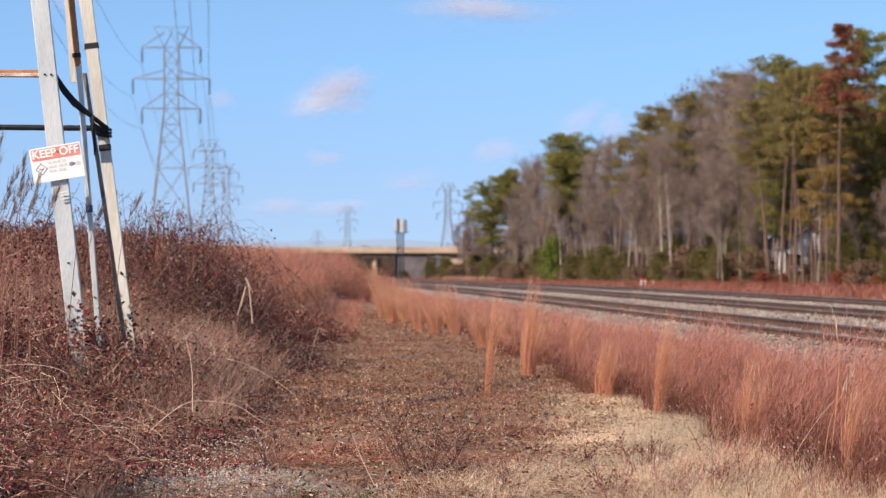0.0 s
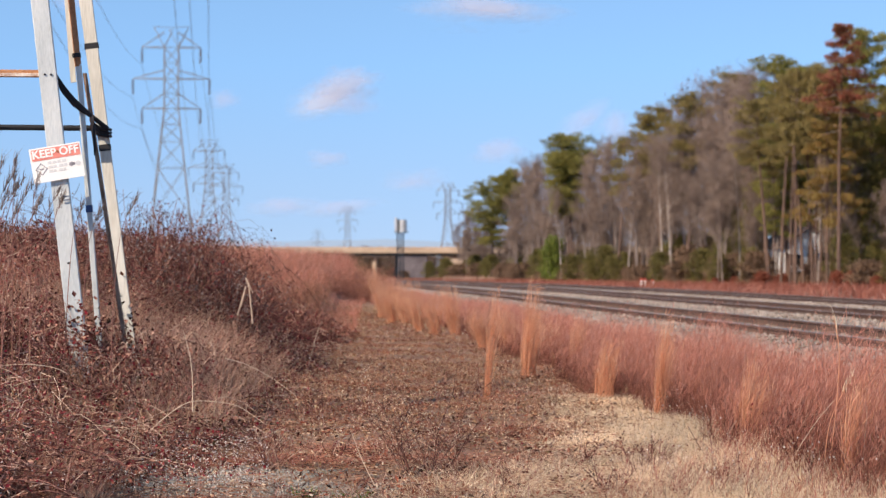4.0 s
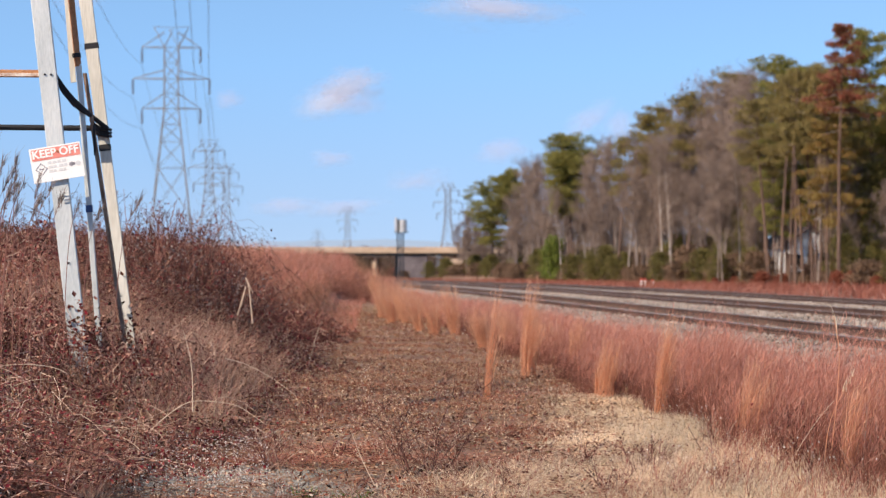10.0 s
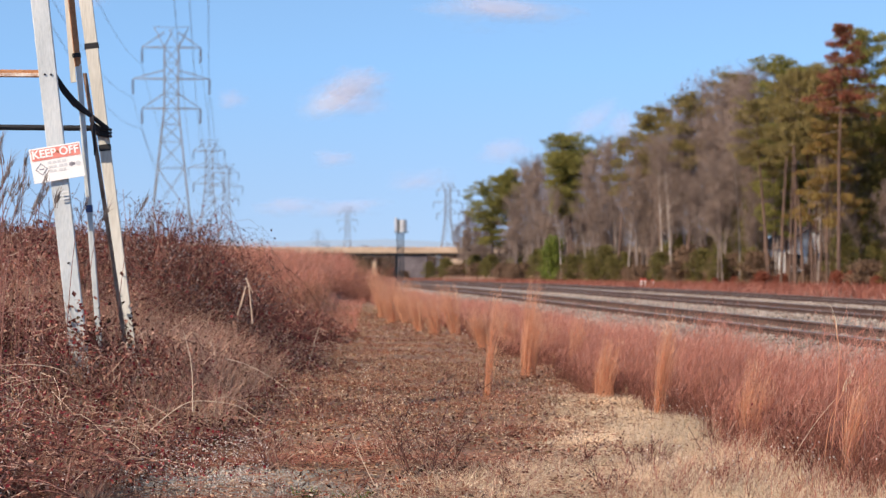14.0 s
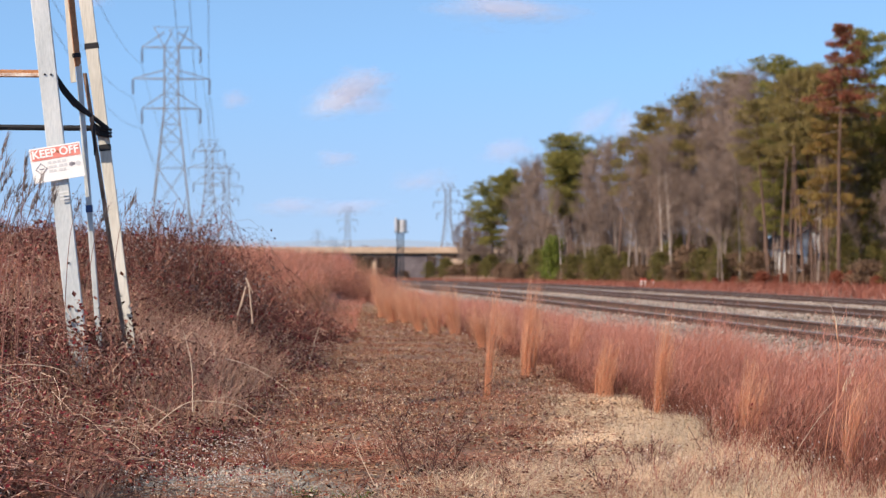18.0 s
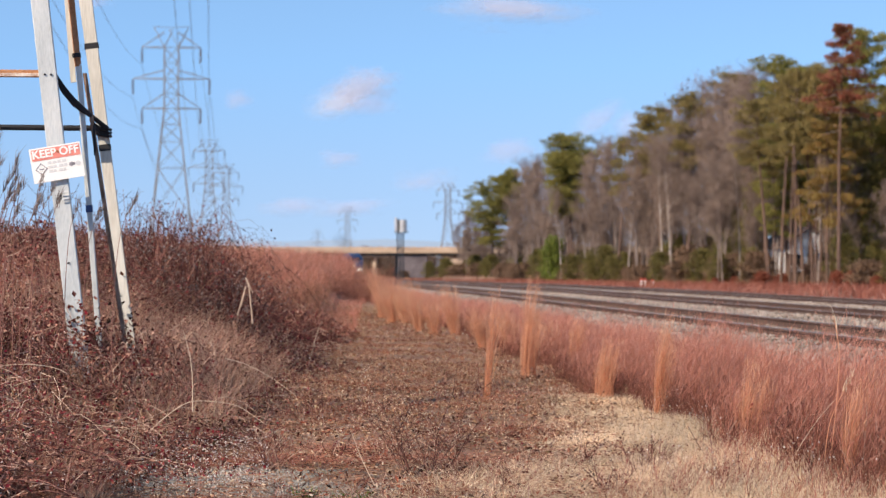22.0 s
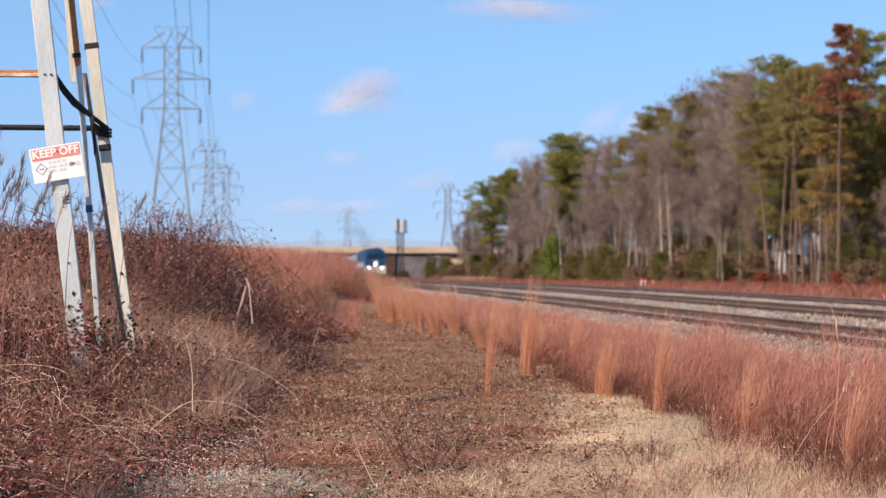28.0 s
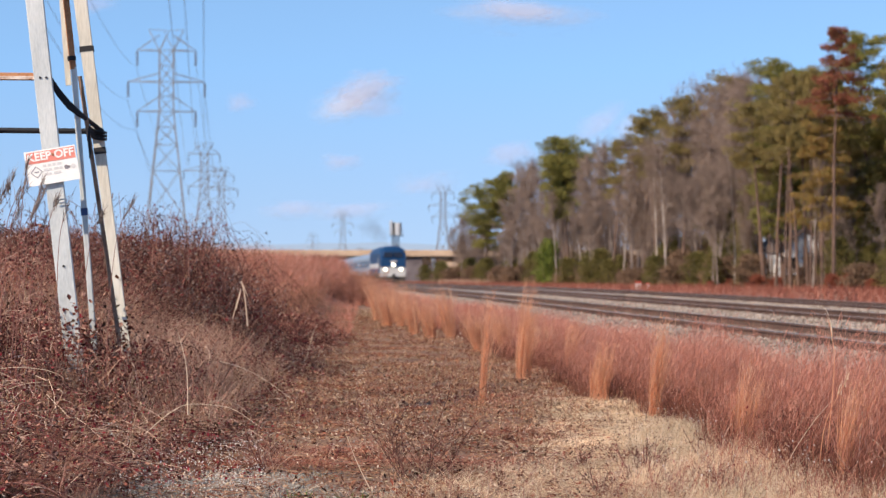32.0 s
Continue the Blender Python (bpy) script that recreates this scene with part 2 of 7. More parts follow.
def join(*chunks):
    """Several (v, f) chunks as one."""
    vs, fs, n = [], [], 0
    for v, f in chunks:
        v = np.asarray(v).reshape(-1, 3)
        vs.append(v)
        fs.append(np.asarray(f).reshape(-1, 3) + n)
        n += len(v)
    return np.concatenate(vs), np.concatenate(fs)


def strips(root, h, w, lean, segs=3, bend=1.8, facing=None, rng=RNG):
    """Grass blades: tapering ribbons from root, height h, width w, tips pushed sideways by lean (N, 2)."""
    n = len(root)
    t = np.linspace(0, 1, segs + 1)
    c = np.repeat(root[:, None, :], segs + 1, 1).astype(float)
    c[:, :, :2] += lean[:, None, :] * (t ** bend)[None, :, None]
    c[:, :, 2] += h[:, None] * t[None, :]
    a = rng.uniform(0, math.pi, n) if facing is None else facing
    side = np.stack([np.cos(a), np.sin(a), np.zeros(n)], 1)
    wid = w[:, None] * (0.5 * (1 - t) ** 0.6 + 0.06)[None, :]
    left, right = c - side[:, None, :] * wid[:, :, None], c + side[:, None, :] * wid[:, :, None]
    v = np.stack([left, right], 2).reshape(-1, 3)
    k = np.arange(segs) * 2
    one = np.concatenate([np.stack([k, k + 1, k + 3], 1), np.stack([k, k + 3, k + 2], 1)])
    f = (np.arange(n) * (segs + 1) * 2)[:, None, None] + one[None]
    return v, f.reshape(-1, 3)


def tubes(paths, radii):
    """Three-sided tapering stems along paths (N, K, 3) with radii (N, K)."""
    n, k, _ = paths.shape
    d = np.gradient(paths, axis=1)
    d /= np.linalg.norm(d, axis=2, keepdims=True) + 1e-9
    ref = np.where(np.abs(d[:, :, 2:3]) > 0.9, np.array([1.0, 0, 0]), np.array([0, 0, 1.0]))
    u = np.cross(d, ref)
    u /= np.linalg.norm(u, axis=2, keepdims=True) + 1e-9
    w = np.cross(d, u)
    ring = [paths + radii[:, :, None] * (math.cos(a) * u + math.sin(a) * w) for a in (0, 2.0944, 4.1888)]
    v = np.stack(ring, 2).reshape(-1, 3)
    fs = []
    for j in range(k - 1):
        for s in range(3):
            a, b = j * 3 + s, j * 3 + (s + 1) % 3
            fs += [(a, b, b + 3), (a, b + 3, a + 3)]
    f = (np.arange(n) * k * 3)[:, None, None] + np.array(fs)[None]
    return v, f.reshape(-1, 3)


def flakes(c, size, rng=RNG, flat=0.0, long=1.6):
    """Leaves: folded rhombs at random turns; flat=1 lets them lie."""
    n = len(c)
    d1 = rng.normal(size=(n, 3))
    d1[:, 2] *= 1 - flat
    d1 /= np.linalg.norm(d1, axis=1, keepdims=True) + 1e-9
    d2 = rng.normal(size=(n, 3))
    d2[:, 2] *= 1 - flat
    d2 -= d1 * np.sum(d1 * d2, 1, keepdims=True)
    d2 /= np.linalg.norm(d2, axis=1, keepdims=True) + 1e-9
    nn = np.cross(d1, d2)
    s = size[:, None]
    v = np.stack([c - d1 * s * long / 2, c + d2 * s / 2 + nn * s * 0.15, c + d1 * s * long / 2, c - d2 * s / 2 + nn * s * 0.15], 1).reshape(-1, 3)
    f = (np.arange(n) * 4)[:, None, None] + np.array([(0, 1, 2), (0, 2, 3)])[None]
    return v, f.reshape(-1, 3)


def pebbles(c, size, rng=RNG):
    """Crushed stones: uneven octahedra."""
    n = len(c)
    base = np.array([(1, 0, 0), (-1, 0, 0), (0, 1, 0), (0, -1, 0), (0, 0, 0.8), (0, 0, -0.6)], float)
    v = base[None] * size[:, None, None] * 0.5 * rng.uniform(0.6, 1.3, (n, 6, 1)) + rng.normal(0, 0.08, (n, 6, 3)) * size[:, None, None]
    a = rng.uniform(0, 6.28, n)
    ca, sa = np.cos(a)[:, None], np.sin(a)[:, None]
    x, y = v[:, :, 0] * ca - v[:, :, 1] * sa, v[:, :, 0] * sa + v[:, :, 1] * ca
    v = np.stack([x, y, v[:, :, 2]], 2) + c[:, None, :]
    one = np.array([(0, 2, 4), (2, 1, 4), (1, 3, 4), (3, 0, 4), (2, 0, 5), (1, 2, 5), (3, 1, 5), (0, 3, 5)])
    f = (np.arange(n) * 6)[:, None, None] + one[None]
    return v.reshape(-1, 3), f.reshape(-1, 3)


class Solid:
    """Collects boxes, beams and pipes for one mesh."""

    def __init__(self):
        self.v, self.f = [], []

    def add(self, v, f):
        n = len(self.v)
        self.v += [tuple(p) for p in v]
        self.f += [tuple(i + n for i in q) for q in f]
        return self

    def box(self, lo, hi, cham=0.0, m=None):
        """A box with chamfered long edges in z."""
        (x0, y0, z0), (x1, y1, z1) = lo, hi
        c = min(cham, (x1 - x0) * 0.4, (y1 - y0) * 0.4, (z1 - z0) * 0.4)
        if c <= 0:
            v = [(x, y, z) for z in (z0, z1) for x, y in ((x0, y0), (x1, y0), (x1, y1), (x0, y1))]
            f = [(3, 2, 1, 0), (4, 5, 6, 7)] + [(i, (i + 1) % 4, 4 + (i + 1) % 4, 4 + i) for i in range(4)]
        else:
            def ring(ins, z):
                return [(x0 + c + ins, y0 + ins, z), (x1 - c - ins, y0 + ins, z), (x1 - ins, y0 + c + ins, z), (x1 - ins, y1 - c - ins, z),
                        (x1 - c - ins, y1 - ins, z), (x0 + c + ins, y1 - ins, z), (x0 + ins, y1 - c - ins, z), (x0 + ins, y0 + c + ins, z)]
            h = c * 0.5
            v = ring(h, z0) + ring(0, z0 + c) + ring(0, z1 - c) + ring(h, z1)
            f = [tuple(range(7, -1, -1)), tuple(range(24, 32))]
            for r in range(3):
                f += [(r * 8 + i, r * 8 + (i + 1) % 8, r * 8 + 8 + (i + 1) % 8, r * 8 + 8 + i) for i in range(8)]
        if m is not None:
            v = [m @ Vector(p) for p in v]
        return self.add(v, f)

    def beam(self, p, q, w, d=None, cham=0.0, up=(0, 0, 1)):
        """A straight bar from p to q, w wide and d deep."""
        p, q = Vector(p), Vector(q)
        z = (q - p)
        L = z.length
        z.normalize()
        u = Vector(up)
        if abs(z.dot(u)) > 0.95:
            u = Vector((0, 1, 0))
        x = u.cross(z).normalized()
        y = z.cross(x)
        m = Matrix((x, y, z)).transposed().to_4x4()
        m.translation = p
        d = d or w
        return self.box((-w / 2, -d / 2, 0), (w / 2, d / 2, L), cham, m)

    def pipe(self, pts, r, sides=8, caps=True):
        pts = [Vector(p) for p in pts]
        rr = r if isinstance(r, (list, tuple)) else [r] * len(pts)
        v, f = [], []
        for i, p in enumerate(pts):
            d = (pts[min(i + 1, len(pts) - 1)] - pts[max(i - 1, 0)]).normalized()
            ref = Vector((1, 0, 0)) if abs(d.z) > 0.9 else Vector((0, 0, 1))
            a = d.cross(ref).normalized()
            b = d.cross(a)
            v += [p + rr[i] * (math.cos(6.28319 * k / sides) * a + math.sin(6.28319 * k / sides) * b) for k in range(sides)]
        for i in range(len(pts) - 1):
            f += [(i * sides + k, i * sides + (k + 1) % sides, (i + 1) * sides + (k + 1) % sides, (i + 1) * sides + k) for k in range(sides)]
        if caps:
            f += [tuple(range(sides - 1, -1, -1)), tuple(range((len(pts) - 1) * sides, len(pts) * sides))]
        return self.add(v, f)

    def loft(self, rings, closed=True):
        k = len(rings[0])
        v = [p for r in rings for p in r]
        f = []
        for i in range(len(rings) - 1):
            f += [(i * k + j, i * k + (j + 1) % k, (i + 1) * k + (j + 1) % k, (i + 1) * k + j) for j in range(k)]
        if closed:
            f += [tuple(range(k - 1, -1, -1)), tuple(range((len(rings) - 1) * k, len(rings) * k))]
        return self.add(v, f)

    def mesh(self, name, mat, smooth=False):
        me = bpy.data.meshes.new(name)
        me.from_pydata(self.v, [], self.f)
        bm = bmesh.new()
        bm.from_mesh(me)
        bmesh.ops.recalc_face_normals(bm, faces=bm.faces)
        bm.to_mesh(me)
        bm.free()
        if smooth:
            me.polygons.foreach_set("use_smooth", [True] * len(me.polygons))
        me.materials.append(mat)
        return me


def part(name, data, material, parent, label=""):
    """One mesh object under a thing or part. data: a Solid or a finished mesh."""
    me = data.mesh(name, material) if isinstance(data, Solid) else data
    ob = new(name, me)
    ob.parent = parent
    if label:
        ob["label"] = label
    if name in ("branchwork", "crown", "foliage", "blade_tuft", "plume_tuft", "stem_tuft", "plume"):
        ob["kind"] = "stuff"
    return ob


def thing(name, m, label, category, group="", kind=""):
    ob = new(name)
    ob.empty_display_size = 0.1
    ob.matrix_world = m
    return tagged(ob, label, category, group, kind)


def stuff(name, chunk, mat, label, category):
    v, f = chunk
    return tagged(new(name, mesh_np(name, v, f, mat)), label, category, kind="stuff")


# ---------- the lie of the land ----------
def dip(y):
    """How far the line falls away beyond the crest."""
    a = (np.minimum(y, 620.0) - 95.0) / 2
    return 0.0055 * (a + np.sqrt(a * a + 200.0))


def smooth(a, b, x):
    t = np.clip((x - a) / (b - a), 0, 1)
    return t * t * (3 - 2 * t)


def path_edge(y):
    """Where the bare track's left side meets the bank."""
    return np.interp(y, [0, 13, 30, 39, 60, 74, 84, 94, 120, 140, 5000], [-1.4, -0.95, 0.3, 1.4, 2.7, 3.5, 4.4, 5.35, 5.5, 5.4, 5.4])


def land(x, y):
    """Ground height."""
    x, y = np.asarray(x, float), np.asarray(y, float)
    e = path_edge(y)
    rise = np.interp(y, [0, 14, 20, 30, 60, 90, 160, 300, 600], [0.35, 0.5, 0.75, 0.95, 1.25, 1.45, 1.45, 1.3, 0.6])
    bank = rise * smooth(0.1, -1, (x - e) / np.interp(y, [20, 50, 80, 96], [2.6, 2.3, 2.0, 1.5]))
    low = -dip(y) * smooth(3.0, 7.0, x - 0 * y)
    verge = 0.12 * smooth(20, 26, x) * smooth(60, 40, x)
    rough = 0.035 * np.sin(x * 2.1 + 0.7 * y) * np.sin(y * 1.3 - x * 0.6) + 0.02 * np.sin(x * 5.3 + 1.1) * np.sin(y * 4.1)
    rough = rough * (1 - smooth(6.0, 6.6, x) * (1 - smooth(19.6, 20.4, x)))
    return bank + low + verge + rough
# ---------- ground ----------
gx = np.unique(np.concatenate([np.linspace(-4500, -300, 12), np.linspace(-300, -20, 22), np.linspace(-20, -6, 22), np.linspace(-6, 8, 72),
                               np.linspace(8, 60, 46), np.linspace(60, 300, 22), np.linspace(300, 4500, 12)]))
gy = np.unique(np.concatenate([np.linspace(-600, 0, 10), np.linspace(0, 10, 8), np.linspace(10, 45, 120), np.linspace(45, 120, 70),
                               np.linspace(120, 620, 80), np.linspace(620, 4800, 18)]))
GX, GY = np.meshgrid(gx, gy)
gv = np.stack([GX, GY, land(GX, GY)], 2).reshape(-1, 3)
nx, ny = len(gx), len(gy)
ii = (np.arange(ny - 1)[:, None] * nx + np.arange(nx - 1)[None]).ravel()
gf = np.concatenate([np.stack([ii, ii + 1, ii + nx + 1], 1), np.stack([ii, ii + nx + 1, ii + nx], 1)])
ground = tagged(new("ground", mesh_np("ground", gv, gf, SOIL, smooth=True)), "brown trampled earth with dead grass and grit", "ground", kind="structure")

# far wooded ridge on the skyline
RIDGE = distance("painted_haze_ridge", (0.33, 0.405, 0.52), 1.0)
rv, rf = [], []
for k in range(161):
    a = radians(-75 + 150 * k / 160)
    h = 52 + 5 * math.sin(k * 0.33) + 3 * math.sin(k * 0.9 + 1) + 1.2 * math.sin(k * 2.7)
    x, y = 4300 * math.sin(a), 4300 * math.cos(a)
    rv += [(x, y, -20), (x * 1.0, y * 1.0, h), (x * 1.04, y * 1.04, -20)]
    if k:
        b = k * 3
        rf += [(b - 3, b, b + 1), (b - 3, b + 1, b - 2), (b - 2, b + 1, b + 2), (b - 2, b + 2, b - 1)]
tagged(new("backdrop", mesh_np("backdrop", rv, rf, RIDGE, smooth=True)), "wooded ridge on the skyline, blue haze painted as glow", "hills", kind="structure")

# ---------- railway ----------
TRACKS = (8.8, 12.85, 16.9)
RAIL_TOP = 0.50
ys = np.concatenate([np.arange(-30, 200, 10.0), np.arange(200, 640, 12.0)])


def along(profile, y0=-30.0, y1=640.0):
    """Rings of an (x, z) profile carried along the line and down its grade."""
    return [[(x, y, z - float(dip(np.array(y)))) for x, z in profile] for y in ys if y0 <= y <= y1]


s = Solid()
s.loft(along([(6.1, -0.25), (6.35, 0.0), (7.0, 0.36), (7.3, 0.41), (7.65, 0.42), (7.8, 0.33), (9.8, 0.33), (9.95, 0.42), (10.8, 0.43), (11.65, 0.42), (11.8, 0.33), (13.85, 0.33), (14.0, 0.42),
              (14.9, 0.43), (15.7, 0.42), (15.85, 0.33), (17.9, 0.33), (18.05, 0.42), (18.5, 0.40), (19.5, 0.02), (19.8, -0.25)]))
bed = tagged(new("ballast_bed", s.mesh("ballast_bed", BALLAST)), "pale grey crushed stone bed under three tracks", "ballast", kind="structure")

rng = np.random.default_rng(11)


def bed_z(x, y):
    prof = np.interp(x, [6.1, 6.35, 7.0, 7.3, 7.65, 7.8, 9.8, 9.95, 10.8, 11.65, 11.8, 13.85, 14.0, 14.9, 15.7, 15.85, 17.9, 18.05, 18.5, 19.5, 19.8],
                     [-0.25, 0, 0.36, 0.41, 0.42, 0.33, 0.33, 0.42, 0.43, 0.42, 0.33, 0.33, 0.42, 0.43, 0.42, 0.33, 0.33, 0.42, 0.40, 0.02, -0.25])
    return prof - dip(y)


n = 42000
py = 20 + 60 * rng.random(n) ** 1.6
px = rng.uniform(6.2, 19.7, n)
c = np.stack([px, py, bed_z(px, py) + 0.012], 1)
stuff("ballast_stones", pebbles(c, rng.uniform(0.035, 0.085, n), rng), STONE, "loose pale grey crushed stones beside the rails", "stones")

RAILPROF = [(-0.07, 0.0), (0.07, 0.0), (0.07, 0.012), (0.012, 0.03), (0.01, 0.125), (0.036, 0.135), (0.036, 0.165), (-0.036, 0.165),
            (-0.036, 0.135), (-0.01, 0.125), (-0.012, 0.03), (-0.07, 0.012)]
HEADPROF = [(-0.03, 0.164), (0.03, 0.164), (0.026, 0.1715), (-0.026, 0.1715)]
TIE = Solid().box((-1.3, -0.115, 0), (1.3, 0.115, 0.18), 0.012).mesh("sleeper", TIMBER)
for k, tx in enumerate(TRACKS):
    track = thing("railway_track", pose(tx, 0, 0), "rusty steel rails on dark creosoted wooden sleepers", "railway track", "three parallel tracks")
    for side in (-0.753, 0.753):
        r = part("rail", Solid().loft(along([(side + x, z + 0.33) for x, z in RAILPROF])), RAILSTEEL, track)
        part("rail_head", Solid().loft(along([(side + x, z + 0.33) for x, z in HEADPROF])), RAILHEAD, r, "worn bright running surface")
    # oily stones between the rails
    part("fouled_stones", Solid().loft(along([(-1.0, 0.30), (-0.95, 0.345), (-0.4, 0.35), (0.4, 0.35), (0.95, 0.345), (1.0, 0.30)])), FOULED, track,
         "dark oily stone between the rails")
    # sleepers: the nearest as pieces, the rest in one mesh
    y0 = (20.0, 30.0, 42.0)[k]
    rest = Solid()
    for i in range(int((330 - y0) / 0.52)):
        y = y0 + i * 0.52
        z = 0.152 - float(dip(np.array(y)))
        if i < 110:
            o = new("sleeper", TIE)
            o.parent = track
            o.matrix_basis = pose(0.03 * math.sin(i * 7.7), y, z, 0, 0, 1.5 * math.sin(i * 3.1))
        else:
            rest.box((-1.3, y - 0.115, z), (1.3, y + 0.115, z + 0.18))
    part("sleepers_beyond", rest, TIMBER, track)["kind"] = "stuff"

# ---------- road bridge across the line ----------
bridge = thing("road_bridge", pose(0, 500, 0), "long tan concrete road overpass on piers, dark girders below", "bridge")
s = Solid().box((-170, 0, 4.95), (150, 12, 5.3))
part("deck", s, CONCRETE, bridge)
for y in (-0.3, 11.95):
    s = Solid()
    for i in range(54):
        x = -170 + i * 6
        s.box((x + 0.02, y, 4.55), (x + 5.98, y + 0.35, 6.1), 0.05)
    part("parapet", s, CONCRETE, bridge, "tan concrete barrier")
for i in range(5):
    y = 0.7 + i * 2.6
    s = Solid().box((-170, y - 0.2, 4.75), (150, y + 0.2, 4.95)).box((-170, y - 0.05, 4.0), (150, y + 0.05, 4.75)).box((-170, y - 0.25, 3.98), (150, y + 0.25, 4.06))
    part("girder", s, GIRDER, bridge, "dark weathered steel girder")
for x in (-130, -88, -45, 30.4, 62.0, 104.0):
    pier = part("pier", Solid().box((x - 2.9, 1.0, 3.42), (x + 3.4, 11.0, 3.97), 0.1), CONCRETE, bridge, "concrete pier with a broad cap")
    for y in (2.2, 6.0, 9.8):
        part("column", Solid().pipe([(x, y, -8), (x, y, 3.42)], 0.6, 12), CONCRETE, pier)
ABUT = surface("grey_abutment_concrete", [(0.08, 0.066, 0.07), (0.12, 0.10, 0.105), (0.17, 0.145, 0.15)], 0.3, 2.5, 0.95, 0, 0.2)
part("abutment", Solid().box((36.2, 0.6, -8), (43.6, 11.6, 3.97), 0.15), ABUT, bridge, "massive grey concrete abutment")
part("wing_wall", Solid().loft([[(46.5, -2.0, -3), (58, -2.0, -3), (58, -2.0, 3.4), (48.2, -2.0, 3.0)], [(46.5, 10, -3), (58, 10, -3), (58, 10, 3.4), (48.2, 10, 3.0)]]), CONCRETE, bridge, "pale sloping wing wall")
for i in range(9):
    part("lamp_post" if i % 4 == 0 else "barrier_post", Solid().pipe([(-128 + i * 30, 12.1, 6.0), (-128 + i * 30, 12.1, 6.9)], 0.05, 6), TOWERSTEEL, bridge)

# ---------- clouds ----------
def cloud(x, y, z, w, h, mat, label, layers=2, tilt=0.0):
    ob = thing("cloud", pose(x, y, z, 0, tilt, 0), label, "cloud", "small drifting clouds")
    for k in range(layers):
        bm = bmesh.new()
        uv = bm.loops.layers.uv.new("UV")
        N, M = 16, 8
        grid = [[bm.verts.new((w * (i / N - 0.5), 25 * k + 0.1 * w * ((i / N - 0.5) ** 2 + (j / M - 0.5) ** 2), h * (j / M - 0.5))) for i in range(N + 1)] for j in range(M + 1)]
        for j in range(M):
            for i in range(N):
                fc = bm.faces.new((grid[j][i], grid[j][i + 1], grid[j + 1][i + 1], grid[j + 1][i]))
                for lp, (a, b) in zip(fc.loops, ((i, j), (i + 1, j), (i + 1, j + 1), (i, j + 1))):
                    lp[uv].uv = (2 * a / N - 1, 2 * b / M - 1)
        me = bpy.data.meshes.new("vapour_sheet")
        bm.to_mesh(me)
        bm.free()
        me.materials.append(mat)
        me.polygons.foreach_set("use_smooth", [True] * len(me.polygons))
        part("vapour_sheet", me, mat, ob)
    return ob


CLOUD = vapour("cloud_vapour", (0.58, 0.575, 0.66), 0.5, 1.3, 0.45, lift=0.06)
# paler copy of the cloud vapour: its sunlit heart is put into the colour
CLOUD_LIT = vapour("lit_cloud_vapour", (0.72, 0.70, 0.75), 0.42, 1.0, 0.55, lift=0.0)
WISP = vapour("wisp_vapour", (0.66, 0.64, 0.77), 0.2, 1.1, 0.45, lift=0.04)
MOVERS = []       # (thing, start place, metres a second)
for x, z, w, h, mat, v, tilt in ((146, 316, 170, 80, CLOUD, 1.75, -13), (110, 286, 130, 62, CLOUD_LIT, 1.75, -8), (168, 288, 120, 46, WISP, 1.75, 0), (398, 458, 330, 84, CLOUD, 2.5, 0),
                                 (585, 257, 150, 62, WISP, 1.3, -34), (640, 247, 90, 70, WISP, 1.3, -25), (-62, 292, 70, 40, WISP, 1.3, 0), (122, 190, 84, 36, WISP, 1.2, 0),
                                 (52, 104, 150, 40, WISP, 1.1, 0), (150, 102, 170, 38, WISP, 1.1, -4), (280, 152, 130, 55, WISP, 1.0, -8), (430, 205, 120, 60, WISP, 1.1, 0),
                                 (-330, 470, 120, 60, WISP, 1.5, 0)):
    label = {CLOUD: "soft white cloud with a grey underside", CLOUD_LIT: "sunlit white heart of a small cloud, painted paler"}.get(mat, "thin pale wisp of cloud")
    ob = cloud(x, 3500, z, w, h, mat, label, 2, tilt)
    MOVERS.append((ob, Vector((x, 3500, z)), v, tilt))
